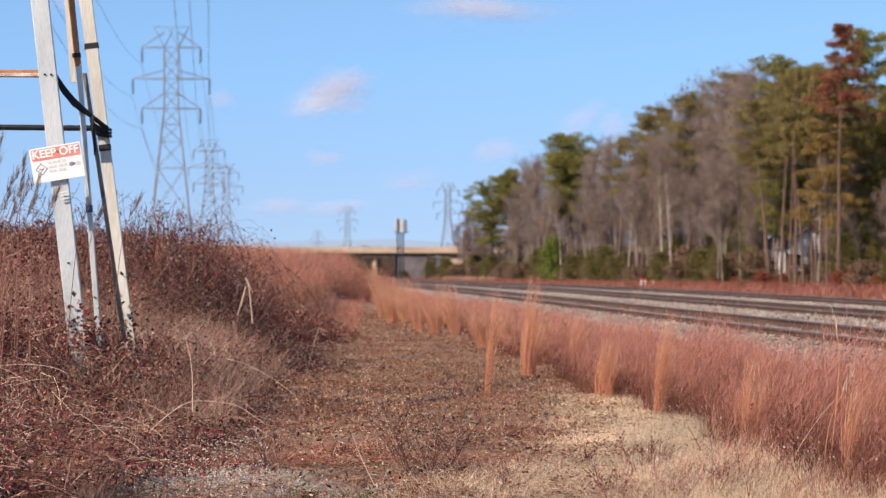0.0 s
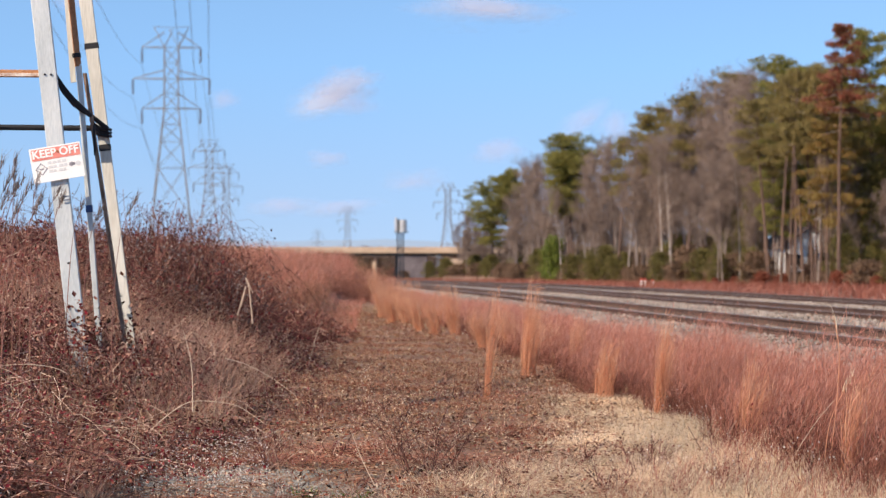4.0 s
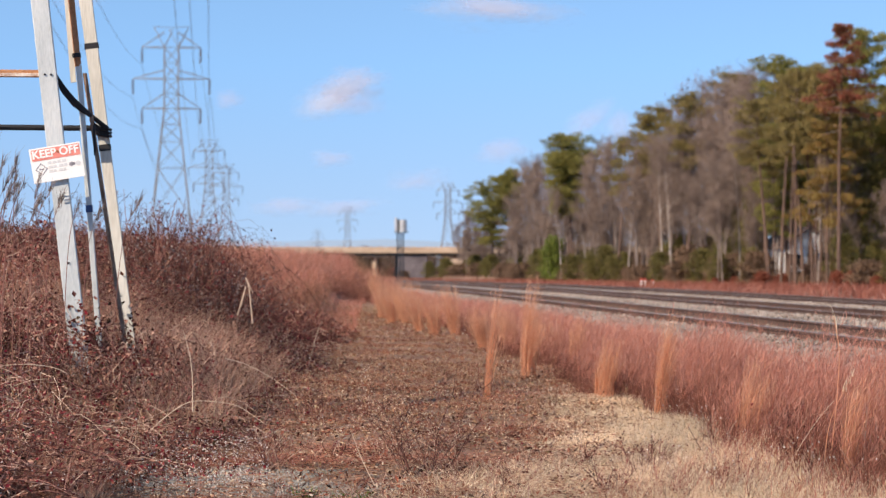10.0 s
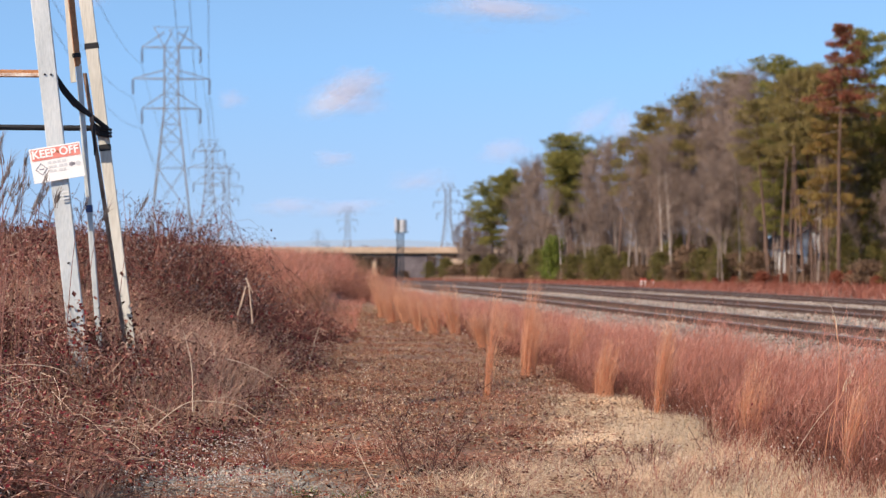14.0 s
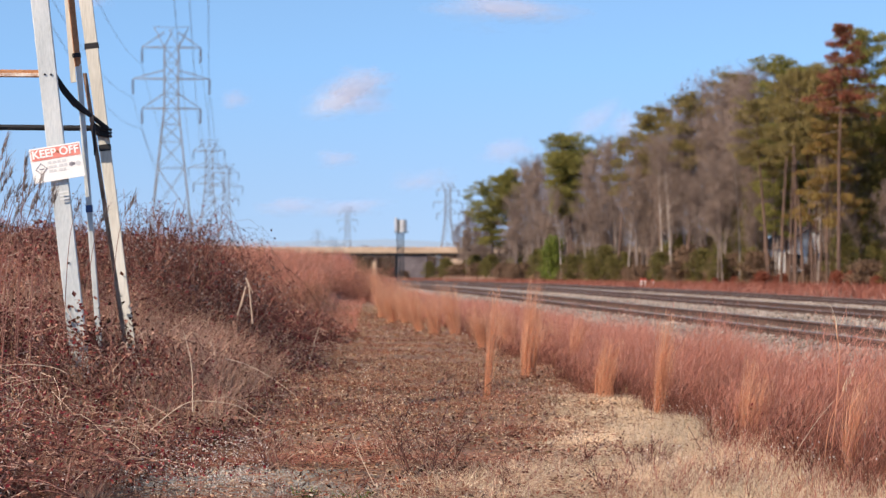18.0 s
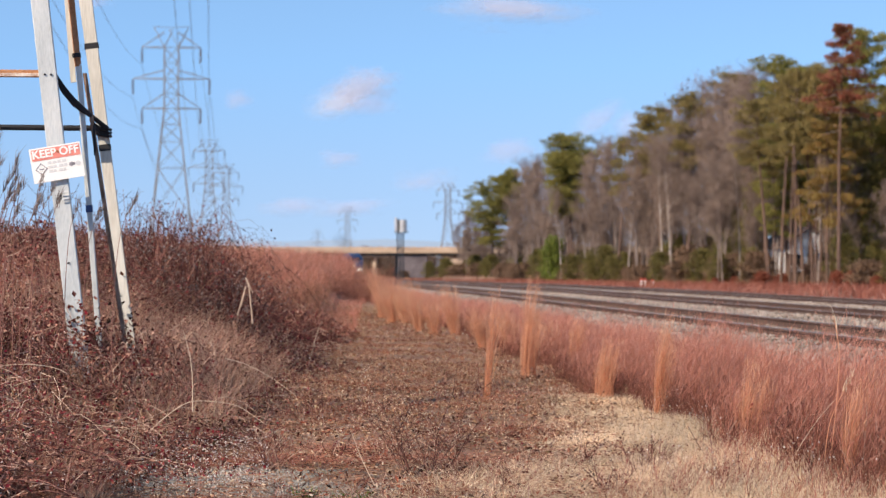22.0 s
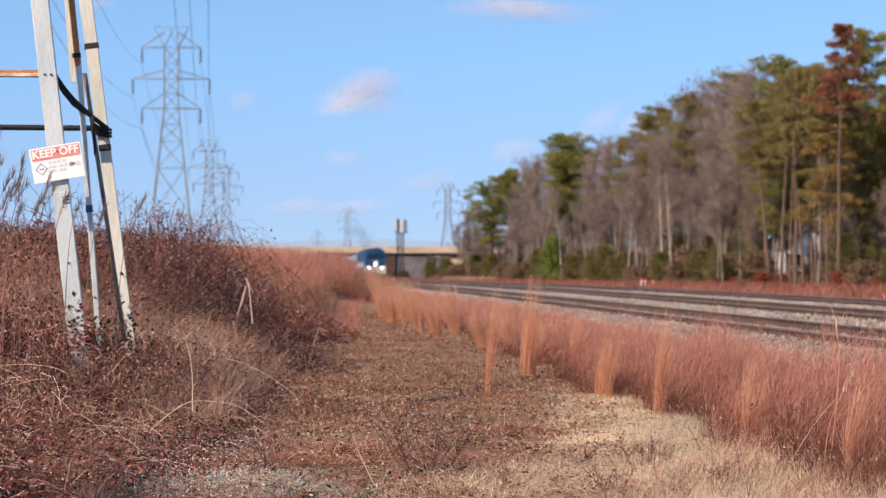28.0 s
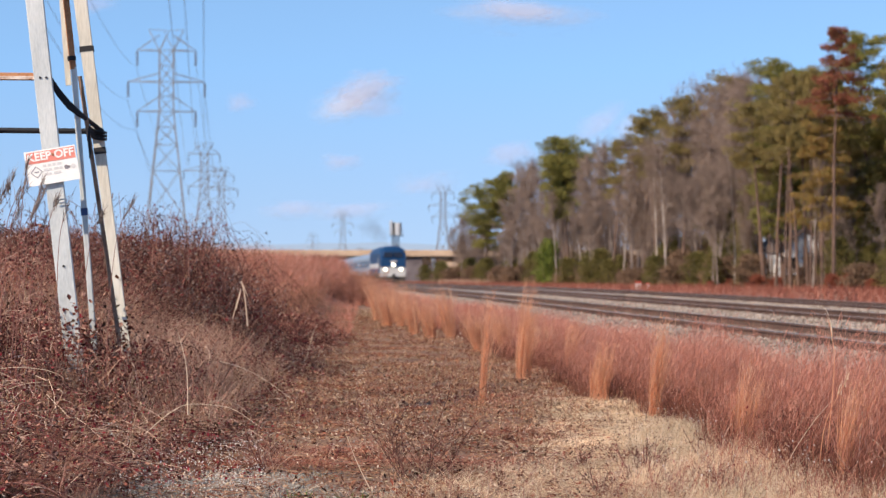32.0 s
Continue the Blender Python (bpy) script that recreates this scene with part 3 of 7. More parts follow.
# ---------- power line ----------
def tower(x, y, z0, top, label):
    """Double-circuit lattice tower, 41 m tall, with three crossarms and raised earth-wire horns."""
    k = top / 41.3
    ob = thing("lattice_tower", pose(x, y, z0) @ Matrix.Scale(k, 4), label, "pylon", "lattice towers of the power line")
    lev = [(0, 4.1), (9, 3.15), (17, 2.3), (24.5, 1.5), (27.2, 1.22), (32.3, 1.2), (37.7, 1.18)]
    t = 0.125 if y < 500 else 0.19

    def w(z):
        return float(np.interp(z, [a for a, _ in lev], [b for _, b in lev]))
    for sx in (-1, 1):
        for sy in (-1, 1):
            s = Solid()
            for (za, wa), (zb, wb) in zip(lev, lev[1:]):
                s.beam((sx * wa, sy * wa, za), (sx * wb, sy * wb, zb), t * 1.25)
            part("leg", s, TOWERSTEEL, ob)
    panels = [0, 9, 17, 21.5, 24.5, 27.2, 29.8, 32.3, 35, 37.7]
    for face in range(4):
        for za, zb in zip(panels, panels[1:]):
            wa, wb = w(za), w(zb)
            for a, b in ((-1, 1), (1, -1)):
                p, q = ((a * wa, -wa, za), (b * wb, -wb, zb))
                if face % 2:
                    p, q = (p[1], p[0], p[2]), (q[1], q[0], q[2])
                if face > 1:
                    p, q = (-p[0], -p[1], p[2]), (-q[0], -q[1], q[2])
                part("brace", Solid().beam(p, q, t * 0.62), TOWERSTEEL, ob)
            p, q = (-wb, -wb, zb), (wb, -wb, zb)
            if face % 2:
                p, q = (p[1], p[0], p[2]), (q[1], q[0], q[2])
            if face > 1:
                p, q = (-p[0], -p[1], p[2]), (-q[0], -q[1], q[2])
            part("brace", Solid().beam(p, q, t * 0.62), TOWERSTEEL, ob)
    for z, half, up in ((27.2, 5.0, 2.6), (32.3, 6.55, 1.5), (37.7, 5.0, 2.6)):
        for sx in (-1, 1):
            s = Solid()
            for sy in (-1, 1):
                s.beam((sx * 1.18, sy * 1.18, z), (sx * half, 0, z), t)
                s.beam((sx * 1.18, sy * 1.18, z + up), (sx * half, 0, z), t * 0.7)
            arm = part("crossarm", s, TOWERSTEEL, ob)
            s = Solid().pipe([(sx * half, 0, z - 0.1), (sx * (half - 0.1), 0, z - 2.7)], 0.13, 6)
            for j in range(9):
                s.pipe([(sx * half, 0, z - 0.35 - j * 0.25), (sx * half, 0, z - 0.45 - j * 0.25)], 0.2, 8)
            part("insulator_string", s, INSUL, arm, "dark insulator string")
    for sx in (-1, 1):
        s = Solid()
        for sy in (-1, 1):
            s.beam((sx * 1.18, sy * 1.18, 37.7), (sx * 3.0, 0, 41.3), t * 0.8)
            s.beam((-sx * 1.18, sy * 1.18, 37.7), (sx * 0.4, 0, 41.0), t * 0.6)
        s.beam((0, 0, 41.1), (sx * 3.0, 0, 41.3), t * 0.6)
        part("horn", s, TOWERSTEEL, ob, "raised horn for the earth wire")
    return ob


TOWERS = [(-13.8, 334.0, 41.3), (-14.3, 634.0, 41.3), (-11.0, 785.0, 41.3), (92.6, 950.0, 41.3), (62.6, 1340.0, 41.3), (63.3, 2000.0, 38.0)]
for i, (x, y, top) in enumerate(TOWERS):
    z0 = float(land(x, y))
    tower(x, y, z0, top - z0, "grey steel lattice pylon with three crossarms" if i < 1 else "distant grey lattice pylon in haze")


def wire(pts, label, r=0.03):
    """A hanging cable from p to q with its sag."""
    (p, q, sag) = pts
    p, q = Vector(p), Vector(q)
    path = []
    for i in range(41):
        t = i / 40
        c = p.lerp(q, t)
        c.z -= sag * 4 * t * (1 - t)
        path.append(c)
    cable = tagged(new("power_cable", Solid().pipe(path, r, 4).mesh("power_cable", WIRE)), label, "cable", "cables of the power line")
    return cable


a, b, c = TOWERS[0], TOWERS[1], TOWERS[2]
for z, half in ((24.5, 4.95), (29.6, 6.5), (35.0, 4.95)):
    for sx in (-1, 1):
        wire(((a[0] + sx * half, a[1], z), (b[0] + sx * half, b[1], z), 9.0), "thin grey cable between two pylons", 0.035)
        wire(((b[0] + sx * half, b[1], z), (c[0] + sx * half, c[1], z), 3.0), "thin grey cable between two pylons", 0.04)
    # towards the next pylon beside and behind the viewer
    wire(((a[0] - half, a[1], z), (-15.0 - half + 5, 20.0, z + 9), 8.0), "thin grey cable sagging away from a pylon", 0.028)
# three cables of the neighbouring line passing overhead
for bx, bz, fx, fz in ((-19.4, 33.0, -3.1, 38.0), (-16.5, 36.0, -2.2, 39.0), (-14.0, 37.5, -0.05, 41.0)):
    wire(((bx, 620.0, bz), (fx, -5.0, fz), 4.0), "thin grey cable running overhead", 0.04)

# ---------- signal beside the line ----------
DARKSTEEL = surface("dark_painted_steel", [(0.02, 0.023, 0.03), (0.035, 0.04, 0.05)], 1, 12, 0.8, 0.0, 0.05, spec=0.2)
sig = thing("railway_signal", pose(22.0, 300, float(land(22, 300))), "grey double signal head cabinets on three steel legs", "signal")
zb = -float(land(22, 300))
for x in (-0.42, 0.0, 0.44):
    mast = part("mast", Solid().pipe([(x, 0, 0), (x, 0, 6.4 + zb)], 0.12, 10), DARKSTEEL, sig)
s = Solid()
for i in range(0, 18, 3):
    s.beam((-0.42, 0, 0.4 + i * 0.4), (0.0, 0, 0.4 + i * 0.4), 0.05)
part("ladder", s, DARKSTEEL, sig)
part("platform", Solid().box((-0.75, -0.7, 6.35 + zb), (1.15, 0.7, 6.45 + zb)), DARKSTEEL, sig)
SIGWHITE = surface("pale_grey_paint", [(0.34, 0.35, 0.37), (0.46, 0.47, 0.49)], 2, 20, 0.5, 0.1, 0.05)
hood = part("signal_head", Solid().box((-0.85, -0.35, 6.45 + zb), (-0.4, 0.3, 8.65 + zb), 0.1), SIGWHITE, sig, "pale grey metal signal head")
part("backboard", Solid().box((-0.4, -0.05, 6.5 + zb), (-0.12, 0.05, 8.4 + zb), 0.02), BLACKRUB, sig, "black backboard")
part("signal_head", Solid().pipe([(0.42, 0, 6.5 + zb), (0.42, 0, 8.35 + zb)], 0.54, 16), SIGWHITE, sig, "pale grey round signal head")
for z in (6.9, 7.4, 7.9):
    part("lens_hood", Solid().pipe([(0.3, 0.45, z + zb), (0.3, 0.85, z + zb)], 0.16, 10), BLACKRUB, sig)
part("guard_rail", Solid().pipe([(-0.75, -0.7, 6.45 + zb), (-0.75, -0.7, 7.4 + zb), (1.15, -0.7, 7.4 + zb), (1.15, -0.7, 6.45 + zb)], 0.03, 5), TOWERSTEEL, sig)

# ---------- small marker posts and a far pole ----------
WHITEPAINT = surface("white_paint", [(0.66, 0.64, 0.60), (0.80, 0.79, 0.76)], 4, 40, 0.6, 0, 0.1)
REDPAINT = surface("red_paint", [(0.45, 0.05, 0.03), (0.58, 0.09, 0.05)], 4, 40, 0.6, 0, 0.1)
for x, y, k in ((29.5, 150.0, 0.72), (29.9, 150.6, 0.72), (30.3, 149.5, 0.6)):
    z = float(land(x, y))
    mk = thing("marker_post", pose(x, y, z - 0.05), "short white marker post with a red top", "post", "marker posts by the line")
    part("post", Solid().pipe([(0, 0, 0), (0, 0, 0.8 * k)], 0.07, 10), WHITEPAINT, mk)
    part("cap", Solid().pipe([(0, 0, 0.8 * k), (0, 0, 0.98 * k), (0, 0, 1.02 * k)], [0.1, 0.1, 0.05], 10), REDPAINT, mk, "red painted cap")
pole = thing("utility_pole", pose(1.9, 520, 0.4), "small distant wooden utility pole", "pole")
part("shaft", Solid().pipe([(0, 0, 0), (0, 0, 8.2)], [0.2, 0.15], 8), BARK_GREY, pole)
part("crossarm", Solid().beam((-0.9, 0, 7.7), (0.9, 0, 7.7), 0.14), BARK_GREY, pole)

# ---------- post frame with the notice ----------
fr = thing("post_frame", pose(0, 0, 0), "leaning grey and tan posts braced with rusty and black bars", "post frame")


def plank(name, p, q, w, d, mat, label, cham=0.006):
    return part(name, Solid().beam(p, q, w, d, cham, up=(1, 0, 0)), mat, fr, label)


front = plank("front_post", (-1.513, 17.85, 0.35), (-1.973, 17.85, 4.5), 0.03, 0.157, GALV, "galvanised steel channel post, scuffed grey")
part("flange", Solid().beam((-1.4405, 17.88, 0.35), (-1.9005, 17.88, 4.5), 0.035, 0.012, 0, up=(1, 0, 0)), GALV, front)
part("flange", Solid().beam((-1.5855, 17.88, 0.35), (-2.0455, 17.88, 4.5), 0.035, 0.012, 0, up=(1, 0, 0)), GALV, front)
for z in (3.14, 1.47, 0.95):
    x = -1.513 - (z - 0.35) * 0.1108
    for dx in ((-0.025, 0.03) if z > 3 else (0.0,)):
        part("bolt", Solid().pipe([(x + dx, 17.84, z), (x + dx, 17.825, z)], 0.011, 6), BLACKRUB, front, "dark bolt head")
rear = part("rear_post", Solid().loft([[(x - w / 2, 18.55, z), (x + w / 2, 18.55, z), (x + w / 2, 18.65, z), (x - w / 2, 18.65, z)]
                                       for x, z, w in ((-1.115, 0.55, 0.078), (-1.21, 1.27, 0.084), (-1.365, 2.45, 0.100), (-1.634, 4.5, 0.126))]), PALEPOST, fr, "pale weathered timber post")
# lower band is a clamp; the upper one paints the hose's cast shadow
for z, t in ((2.538, 0.06), (3.479, 0.05)):
    x = -1.115 - (z - 0.55) * 0.1314
    part("band", Solid().beam((x + 0.066 * t, 18.6, z - t / 2), (x - 0.066 * t, 18.6, z + t / 2), 0.108, 0.094 + 0.022 * (z - 2), 0, up=(1, 0, 0)), BLACKRUB, rear, "dark band: steel clamp below, painted shadow above")
lean = plank("leaning_bar", (-1.172, 18.3, 0.75), (-1.538, 18.3, 3.2), 0.03, 0.038, DARKRUST, "thin dark rusty bar")
cond = part("conduit", Solid().beam((-1.378, 18.2, 0.5), (-1.584, 18.2, 3.27), 0.05, 0.05, 0.006, up=(1, 0, 0)), GALV, fr, "grey steel conduit")
part("upper_pipe", Solid().pipe([(-1.588, 18.2, 3.25), (-1.718, 18.2, 4.5)], 0.03, 10), RUST, cond, "rusty brown pipe")
part("pale_strip", Solid().beam((-1.633, 18.24, 3.11), (-1.738, 18.24, 4.5), 0.03, 0.05, 0, up=(1, 0, 0)), PALEPOST, cond)
part("clip", Solid().pipe([(-1.60, 18.2, 3.33), (-1.604, 18.2, 3.37)], 0.04, 10), BLACKRUB, cond)
BLUEBAND = plain("blue_tape", (0.03, 0.06, 0.16), 0.5)
part("tape_band", Solid().beam((-1.484, 18.2, 1.93), (-1.489, 18.2, 1.995), 0.06, 0.06, 0, up=(1, 0, 0)), BLUEBAND, cond, "dark blue tape band")
part("upper_bar", Solid().beam((-4.2, 17.92, 3.155), (-1.86, 17.92, 3.155), 0.05, 0.065, 0.004), RUST, fr, "rusty brown crossbar with flaking white paint")
part("flaking_paint", Solid().beam((-4.2, 17.885, 3.14), (-1.86, 17.885, 3.142), 0.012, 0.028, 0), surface("flaking_paint", [(0.25, 0.1, 0.05), (0.62, 0.52, 0.44), (0.74, 0.68, 0.62)], 9, 40, 0.8), fr)
part("lower_bar", Solid().pipe([(-4.2, 18.2, 2.702), (-1.36, 18.5, 2.712)], 0.026, 8), BLACKRUB, fr, "black crossbar")
pts = [(-1.772, 17.95, 3.148), (-1.702, 18.0, 3.042), (-1.616, 18.05, 2.936), (-1.532, 18.12, 2.855), (-1.459, 18.4, 2.795), (-1.35, 18.53, 2.712)]
for k, dz in enumerate((0.0, 0.045)):
    part("strap", Solid().pipe([(x, y, z - dz * (0.4 + 0.6 * math.sin(i))) for i, (x, y, z) in enumerate(pts)], 0.022 - 0.005 * k, 8), BLACKRUB, fr, "black rubber hose lashed between the posts")
s = Solid()
for z in (2.68, 2.71, 2.65):
    s.pipe([(-1.46, 18.36, z + 0.03), (-1.42, 18.50, z), (-1.34, 18.52, z - 0.01), (-1.33, 18.66, z)], 0.016, 6)
part("lashing", s, BLACKRUB, fr, "black lashing round the rear post")
part("dangling_cord", Solid().pipe([(-1.455, 18.3, 2.75), (-1.45, 18.28, 2.6), (-1.44, 18.3, 2.45)], 0.014, 6), BLACKRUB, fr)

# notice plate
sign = thing("warning_sign", pose(-1.736, 17.80, 2.357, 0, 0, 0) @ Matrix.Rotation(radians(-9.8), 4, "Y"), "white metal notice with a red KEEP OFF band", "sign")
SIGNWHITE = surface("sign_enamel", [(0.74, 0.72, 0.68), (0.85, 0.84, 0.81)], 6, 60, 0.45, 0, 0.05)
SIGNRED = surface("sign_red", [(0.66, 0.18, 0.14), (0.75, 0.27, 0.21)], 8, 60, 0.5, 0, 0.05)
SIGNGREY = plain("faded_ink", (0.60, 0.59, 0.58), 0.7)
SIGNDARK = plain("dark_ink", (0.24, 0.22, 0.24), 0.7)
W, H = 0.452, 0.308
part("plate", Solid().box((-W / 2, -0.002, -H / 2), (W / 2, 0.002, H / 2), 0.0015), SIGNWHITE, sign)
part("red_panel", Solid().box((-W / 2 + 0.016, -0.0045, 0.042), (W / 2 - 0.012, -0.0035, H / 2 - 0.012)), SIGNRED, sign, "faded red panel")
tx = bpy.data.curves.new("letters", "FONT")
tx.body = "KEEP OFF"
tx.size = 0.098
tx.align_x, tx.align_y = "CENTER", "CENTER"
tx.offset = 0.003
tx.extrude = 0.0006
tob = bpy.data.objects.new("letters_curve", tx)
scene.collection.objects.link(tob)
bpy.context.view_layer.update()
lm = bpy.data.meshes.new_from_object(tob.evaluated_get(bpy.context.evaluated_depsgraph_get()))
bpy.data.objects.remove(tob)
lm.materials.clear()
lm.materials.append(SIGNWHITE)
lo = part("lettering", lm, SIGNWHITE, sign, "white capitals")
lo.matrix_basis = pose(0.0, -0.0062, 0.094, 90, 0, 0)
for k, (z, w) in enumerate(((0.012, 0.17), (-0.026, 0.185), (-0.064, 0.17))):
    for j in range(4):
        ww = w / 4
        x0 = -0.08 + j * ww
        part("text_bar", Solid().box((x0, -0.0045, z - 0.011), (x0 + ww * (0.72 + 0.2 * math.sin(3 * j + k)), -0.0035, z + 0.011)), SIGNGREY, sign)
dm = Solid()
for a in range(4):
    turn = Matrix.Rotation(radians(45 + 90 * a), 4, "Y")
    dm.box((-0.037, -0.0045, 0.032), (0.037, -0.0035, 0.039), 0, Matrix.Translation((-0.142, 0, -0.036)) @ turn)
part("diamond_mark", dm, SIGNDARK, sign)
part("bar_mark", Solid().box((-0.16, -0.0045, -0.040), (-0.12, -0.0035, -0.030)), SIGNDARK, sign)
for x, r in ((0.122, 0.020), (0.145, 0.013), (0.182, 0.022)):
    part("round_mark", Solid().pipe([(x, -0.0035, -0.03), (x, -0.0045, -0.03)], r, 12), SIGNDARK if r < 0.022 else SIGNGREY, sign)
for z in (0.1,):
    part("bolt", Solid().pipe([(0.02, -0.002, z), (0.02, -0.012, z)], 0.011, 8), RUST, sign, "rusty bolt")
part("faded_text", Solid().box((-0.03, 0.0, -0.30), (0.06, 0.004, -0.285)).box((-0.03, 0.0, -0.33), (0.05, 0.004, -0.315)).box((-0.03, 0, -0.27), (0.055, 0.004, -0.255)), plain("ghost_lettering", (0.60, 0.61, 0.60), 0.7), sign)
# ---------- trees ----------
def curve_path(p, d, length, bend, k, rng):
    pts, q, v = [np.array(p, float)], np.array(p, float), np.array(d, float)
    for _ in range(k):
        v = v + rng.normal(0, bend, 3)
        v /= np.linalg.norm(v)
        q = q + v * length / k
        pts.append(q.copy())
    return np.array(pts)


def tuft(c, size, n, rng, up=0.35):
    """A clump of needles: slivers bursting from points near c."""
    d = rng.normal(size=(n, 3))
    d[:, 2] = d[:, 2] * 0.75 + up
    d /= np.linalg.norm(d, axis=1, keepdims=True)
    base = c + rng.normal(0, size * 0.4, (n, 3)) * np.array([1, 1, 0.6])
    side = np.cross(d, rng.normal(size=(n, 3)))
    side /= np.linalg.norm(side, axis=1, keepdims=True) + 1e-9
    L = size * rng.uniform(0.5, 1.0, (n, 1))
    v = np.stack([base - side * L * 0.12, base + side * L * 0.12, base + d * L], 1).reshape(-1, 3)
    return v, np.arange(3 * n).reshape(-1, 3)


def pine(seed, h, bare, spread, needles, label, bark=None, gap=1.05, per=5, trunk_r=0.2, shape="dome", full=1.0, thick=0.5, pad=1.0, ball=None):
    """Tall pine: long bare trunk and level limbs in whorls, each limb bearing flat pads of needles with dark gaps between the tiers."""
    rng = np.random.default_rng(seed)
    ob = thing("pine_tree", pose(0, 0, -50), label, "tree", "trees beside the railway")
    tr = curve_path((0, 0, -0.4), (0, 0, 1), h + 0.3, 0.02, 10, rng)
    rad = trunk_r * np.linspace(1, 0.14, 11)
    part("trunk", Solid().pipe([tuple(p) for p in tr], [float(r) for r in rad], 9), bark or BARK_PINE, ob)
    zs = tr[:, 2]
    limbs, lr, pads = [], [], []
    z = bare * h
    turn = rng.uniform(0, 6.28)
    while z < h * 0.985:
        u = (z / h - bare) / (1 - bare)
        if shape == "cone":
            reach = spread * (0.16 + 1.0 * (1 - u) ** 0.75)
        else:
            reach = spread * max(0.34, math.sqrt(max(0.0, 1 - ((u - 0.42) / 0.66) ** 2)))
        for k in range(per if u < 0.9 else 3):
            if rng.random() > full:
                continue
            a = turn + 6.283 * k / per + rng.normal(0, 0.3)
            L = reach * rng.uniform(0.55, 1.2)
            zz = z + rng.normal(0, 0.22)
            p = np.array([np.interp(zz, zs, tr[:, 0]), np.interp(zz, zs, tr[:, 1]), zz])
            d = np.array([math.cos(a), math.sin(a), -0.08 + 0.55 * u])
            path = curve_path(p, d / np.linalg.norm(d), L, 0.10, 5, rng)
            limbs.append(path)
            lr.append(np.linspace(0.05, 0.014, 6))
            for t, size in ((2, 0.75), (3, 1.0), (4, 1.05), (5, 0.85)):
                if rng.random() < 0.9:
                    pads.append((path[t] + rng.normal(0, 0.12, 3), pad * size * rng.uniform(0.5, 0.9) * min(1.0, 0.5 + L / 4)))
        z += gap * rng.uniform(0.7, 1.3)
        turn += 0.9
    if ball:        # a close rounded crown: middle height, breadth, half height, how many pads
        zc, rx, rz, n = ball
        for k in range(n):
            d = rng.normal(0, 1, 3)
            d /= np.linalg.norm(d)
            d *= rng.uniform(0.45, 1.0) * (1 + 0.13 * math.sin(5 * d[0] + 4 * d[1] + seed) + 0.09 * math.sin(9 * d[2] + 3 * d[0]))
            pads.append((np.array([d[0] * rx, d[1] * rx, zc + d[2] * rz]), rng.uniform(0.45, 0.8)))
    top = tr[-1]
    pads += [(top + np.array([rng.normal(0, 0.25), rng.normal(0, 0.25), -0.25 * k]), 0.45) for k in range(5)]
    for j in range(9):
        z = bare * h * rng.uniform(0.45, 1.0)
        a = rng.uniform(0, 6.28)
        limbs.append(curve_path((np.interp(z, zs, tr[:, 0]), np.interp(z, zs, tr[:, 1]), z), (math.cos(a), math.sin(a), 0.05), rng.uniform(0.7, 2.4), 0.15, 5, rng))
        lr.append(np.linspace(0.03, 0.008, 6))
    v, f = tubes(np.array(limbs), np.array(lr))
    part("branchwork", mesh_np("branchwork", v, f, BARK_GREY), None, ob)
    c, r = np.array([q for q, _ in pads]), np.array([w for _, w in pads])
    m = 84
    k = np.repeat(np.arange(len(c)), m)
    off = rng.normal(0, 1, (len(k), 3))
    off *= (np.cbrt(rng.random(len(k))) / np.linalg.norm(off, axis=1))[:, None]
    base = c[k] + off * r[k][:, None] * np.array([1.0, 1.0, thick])
    d = off * np.array([0.8, 0.8, 0.3]) + rng.normal(0, 0.4, (len(k), 3)) + np.array([0, 0, 0.45])
    d /= np.linalg.norm(d, axis=1, keepdims=True)
    side = np.cross(d, rng.normal(size=(len(k), 3)))
    side /= np.linalg.norm(side, axis=1, keepdims=True) + 1e-9
    L = rng.uniform(0.16, 0.34, (len(k), 1))
    v = np.stack([base - side * L * 0.17, base + side * L * 0.17, base + d * L], 1).reshape(-1, 3)
    part("crown", mesh_np("crown", v, np.arange(3 * len(k)).reshape(-1, 3), needles), None, ob)
    return ob


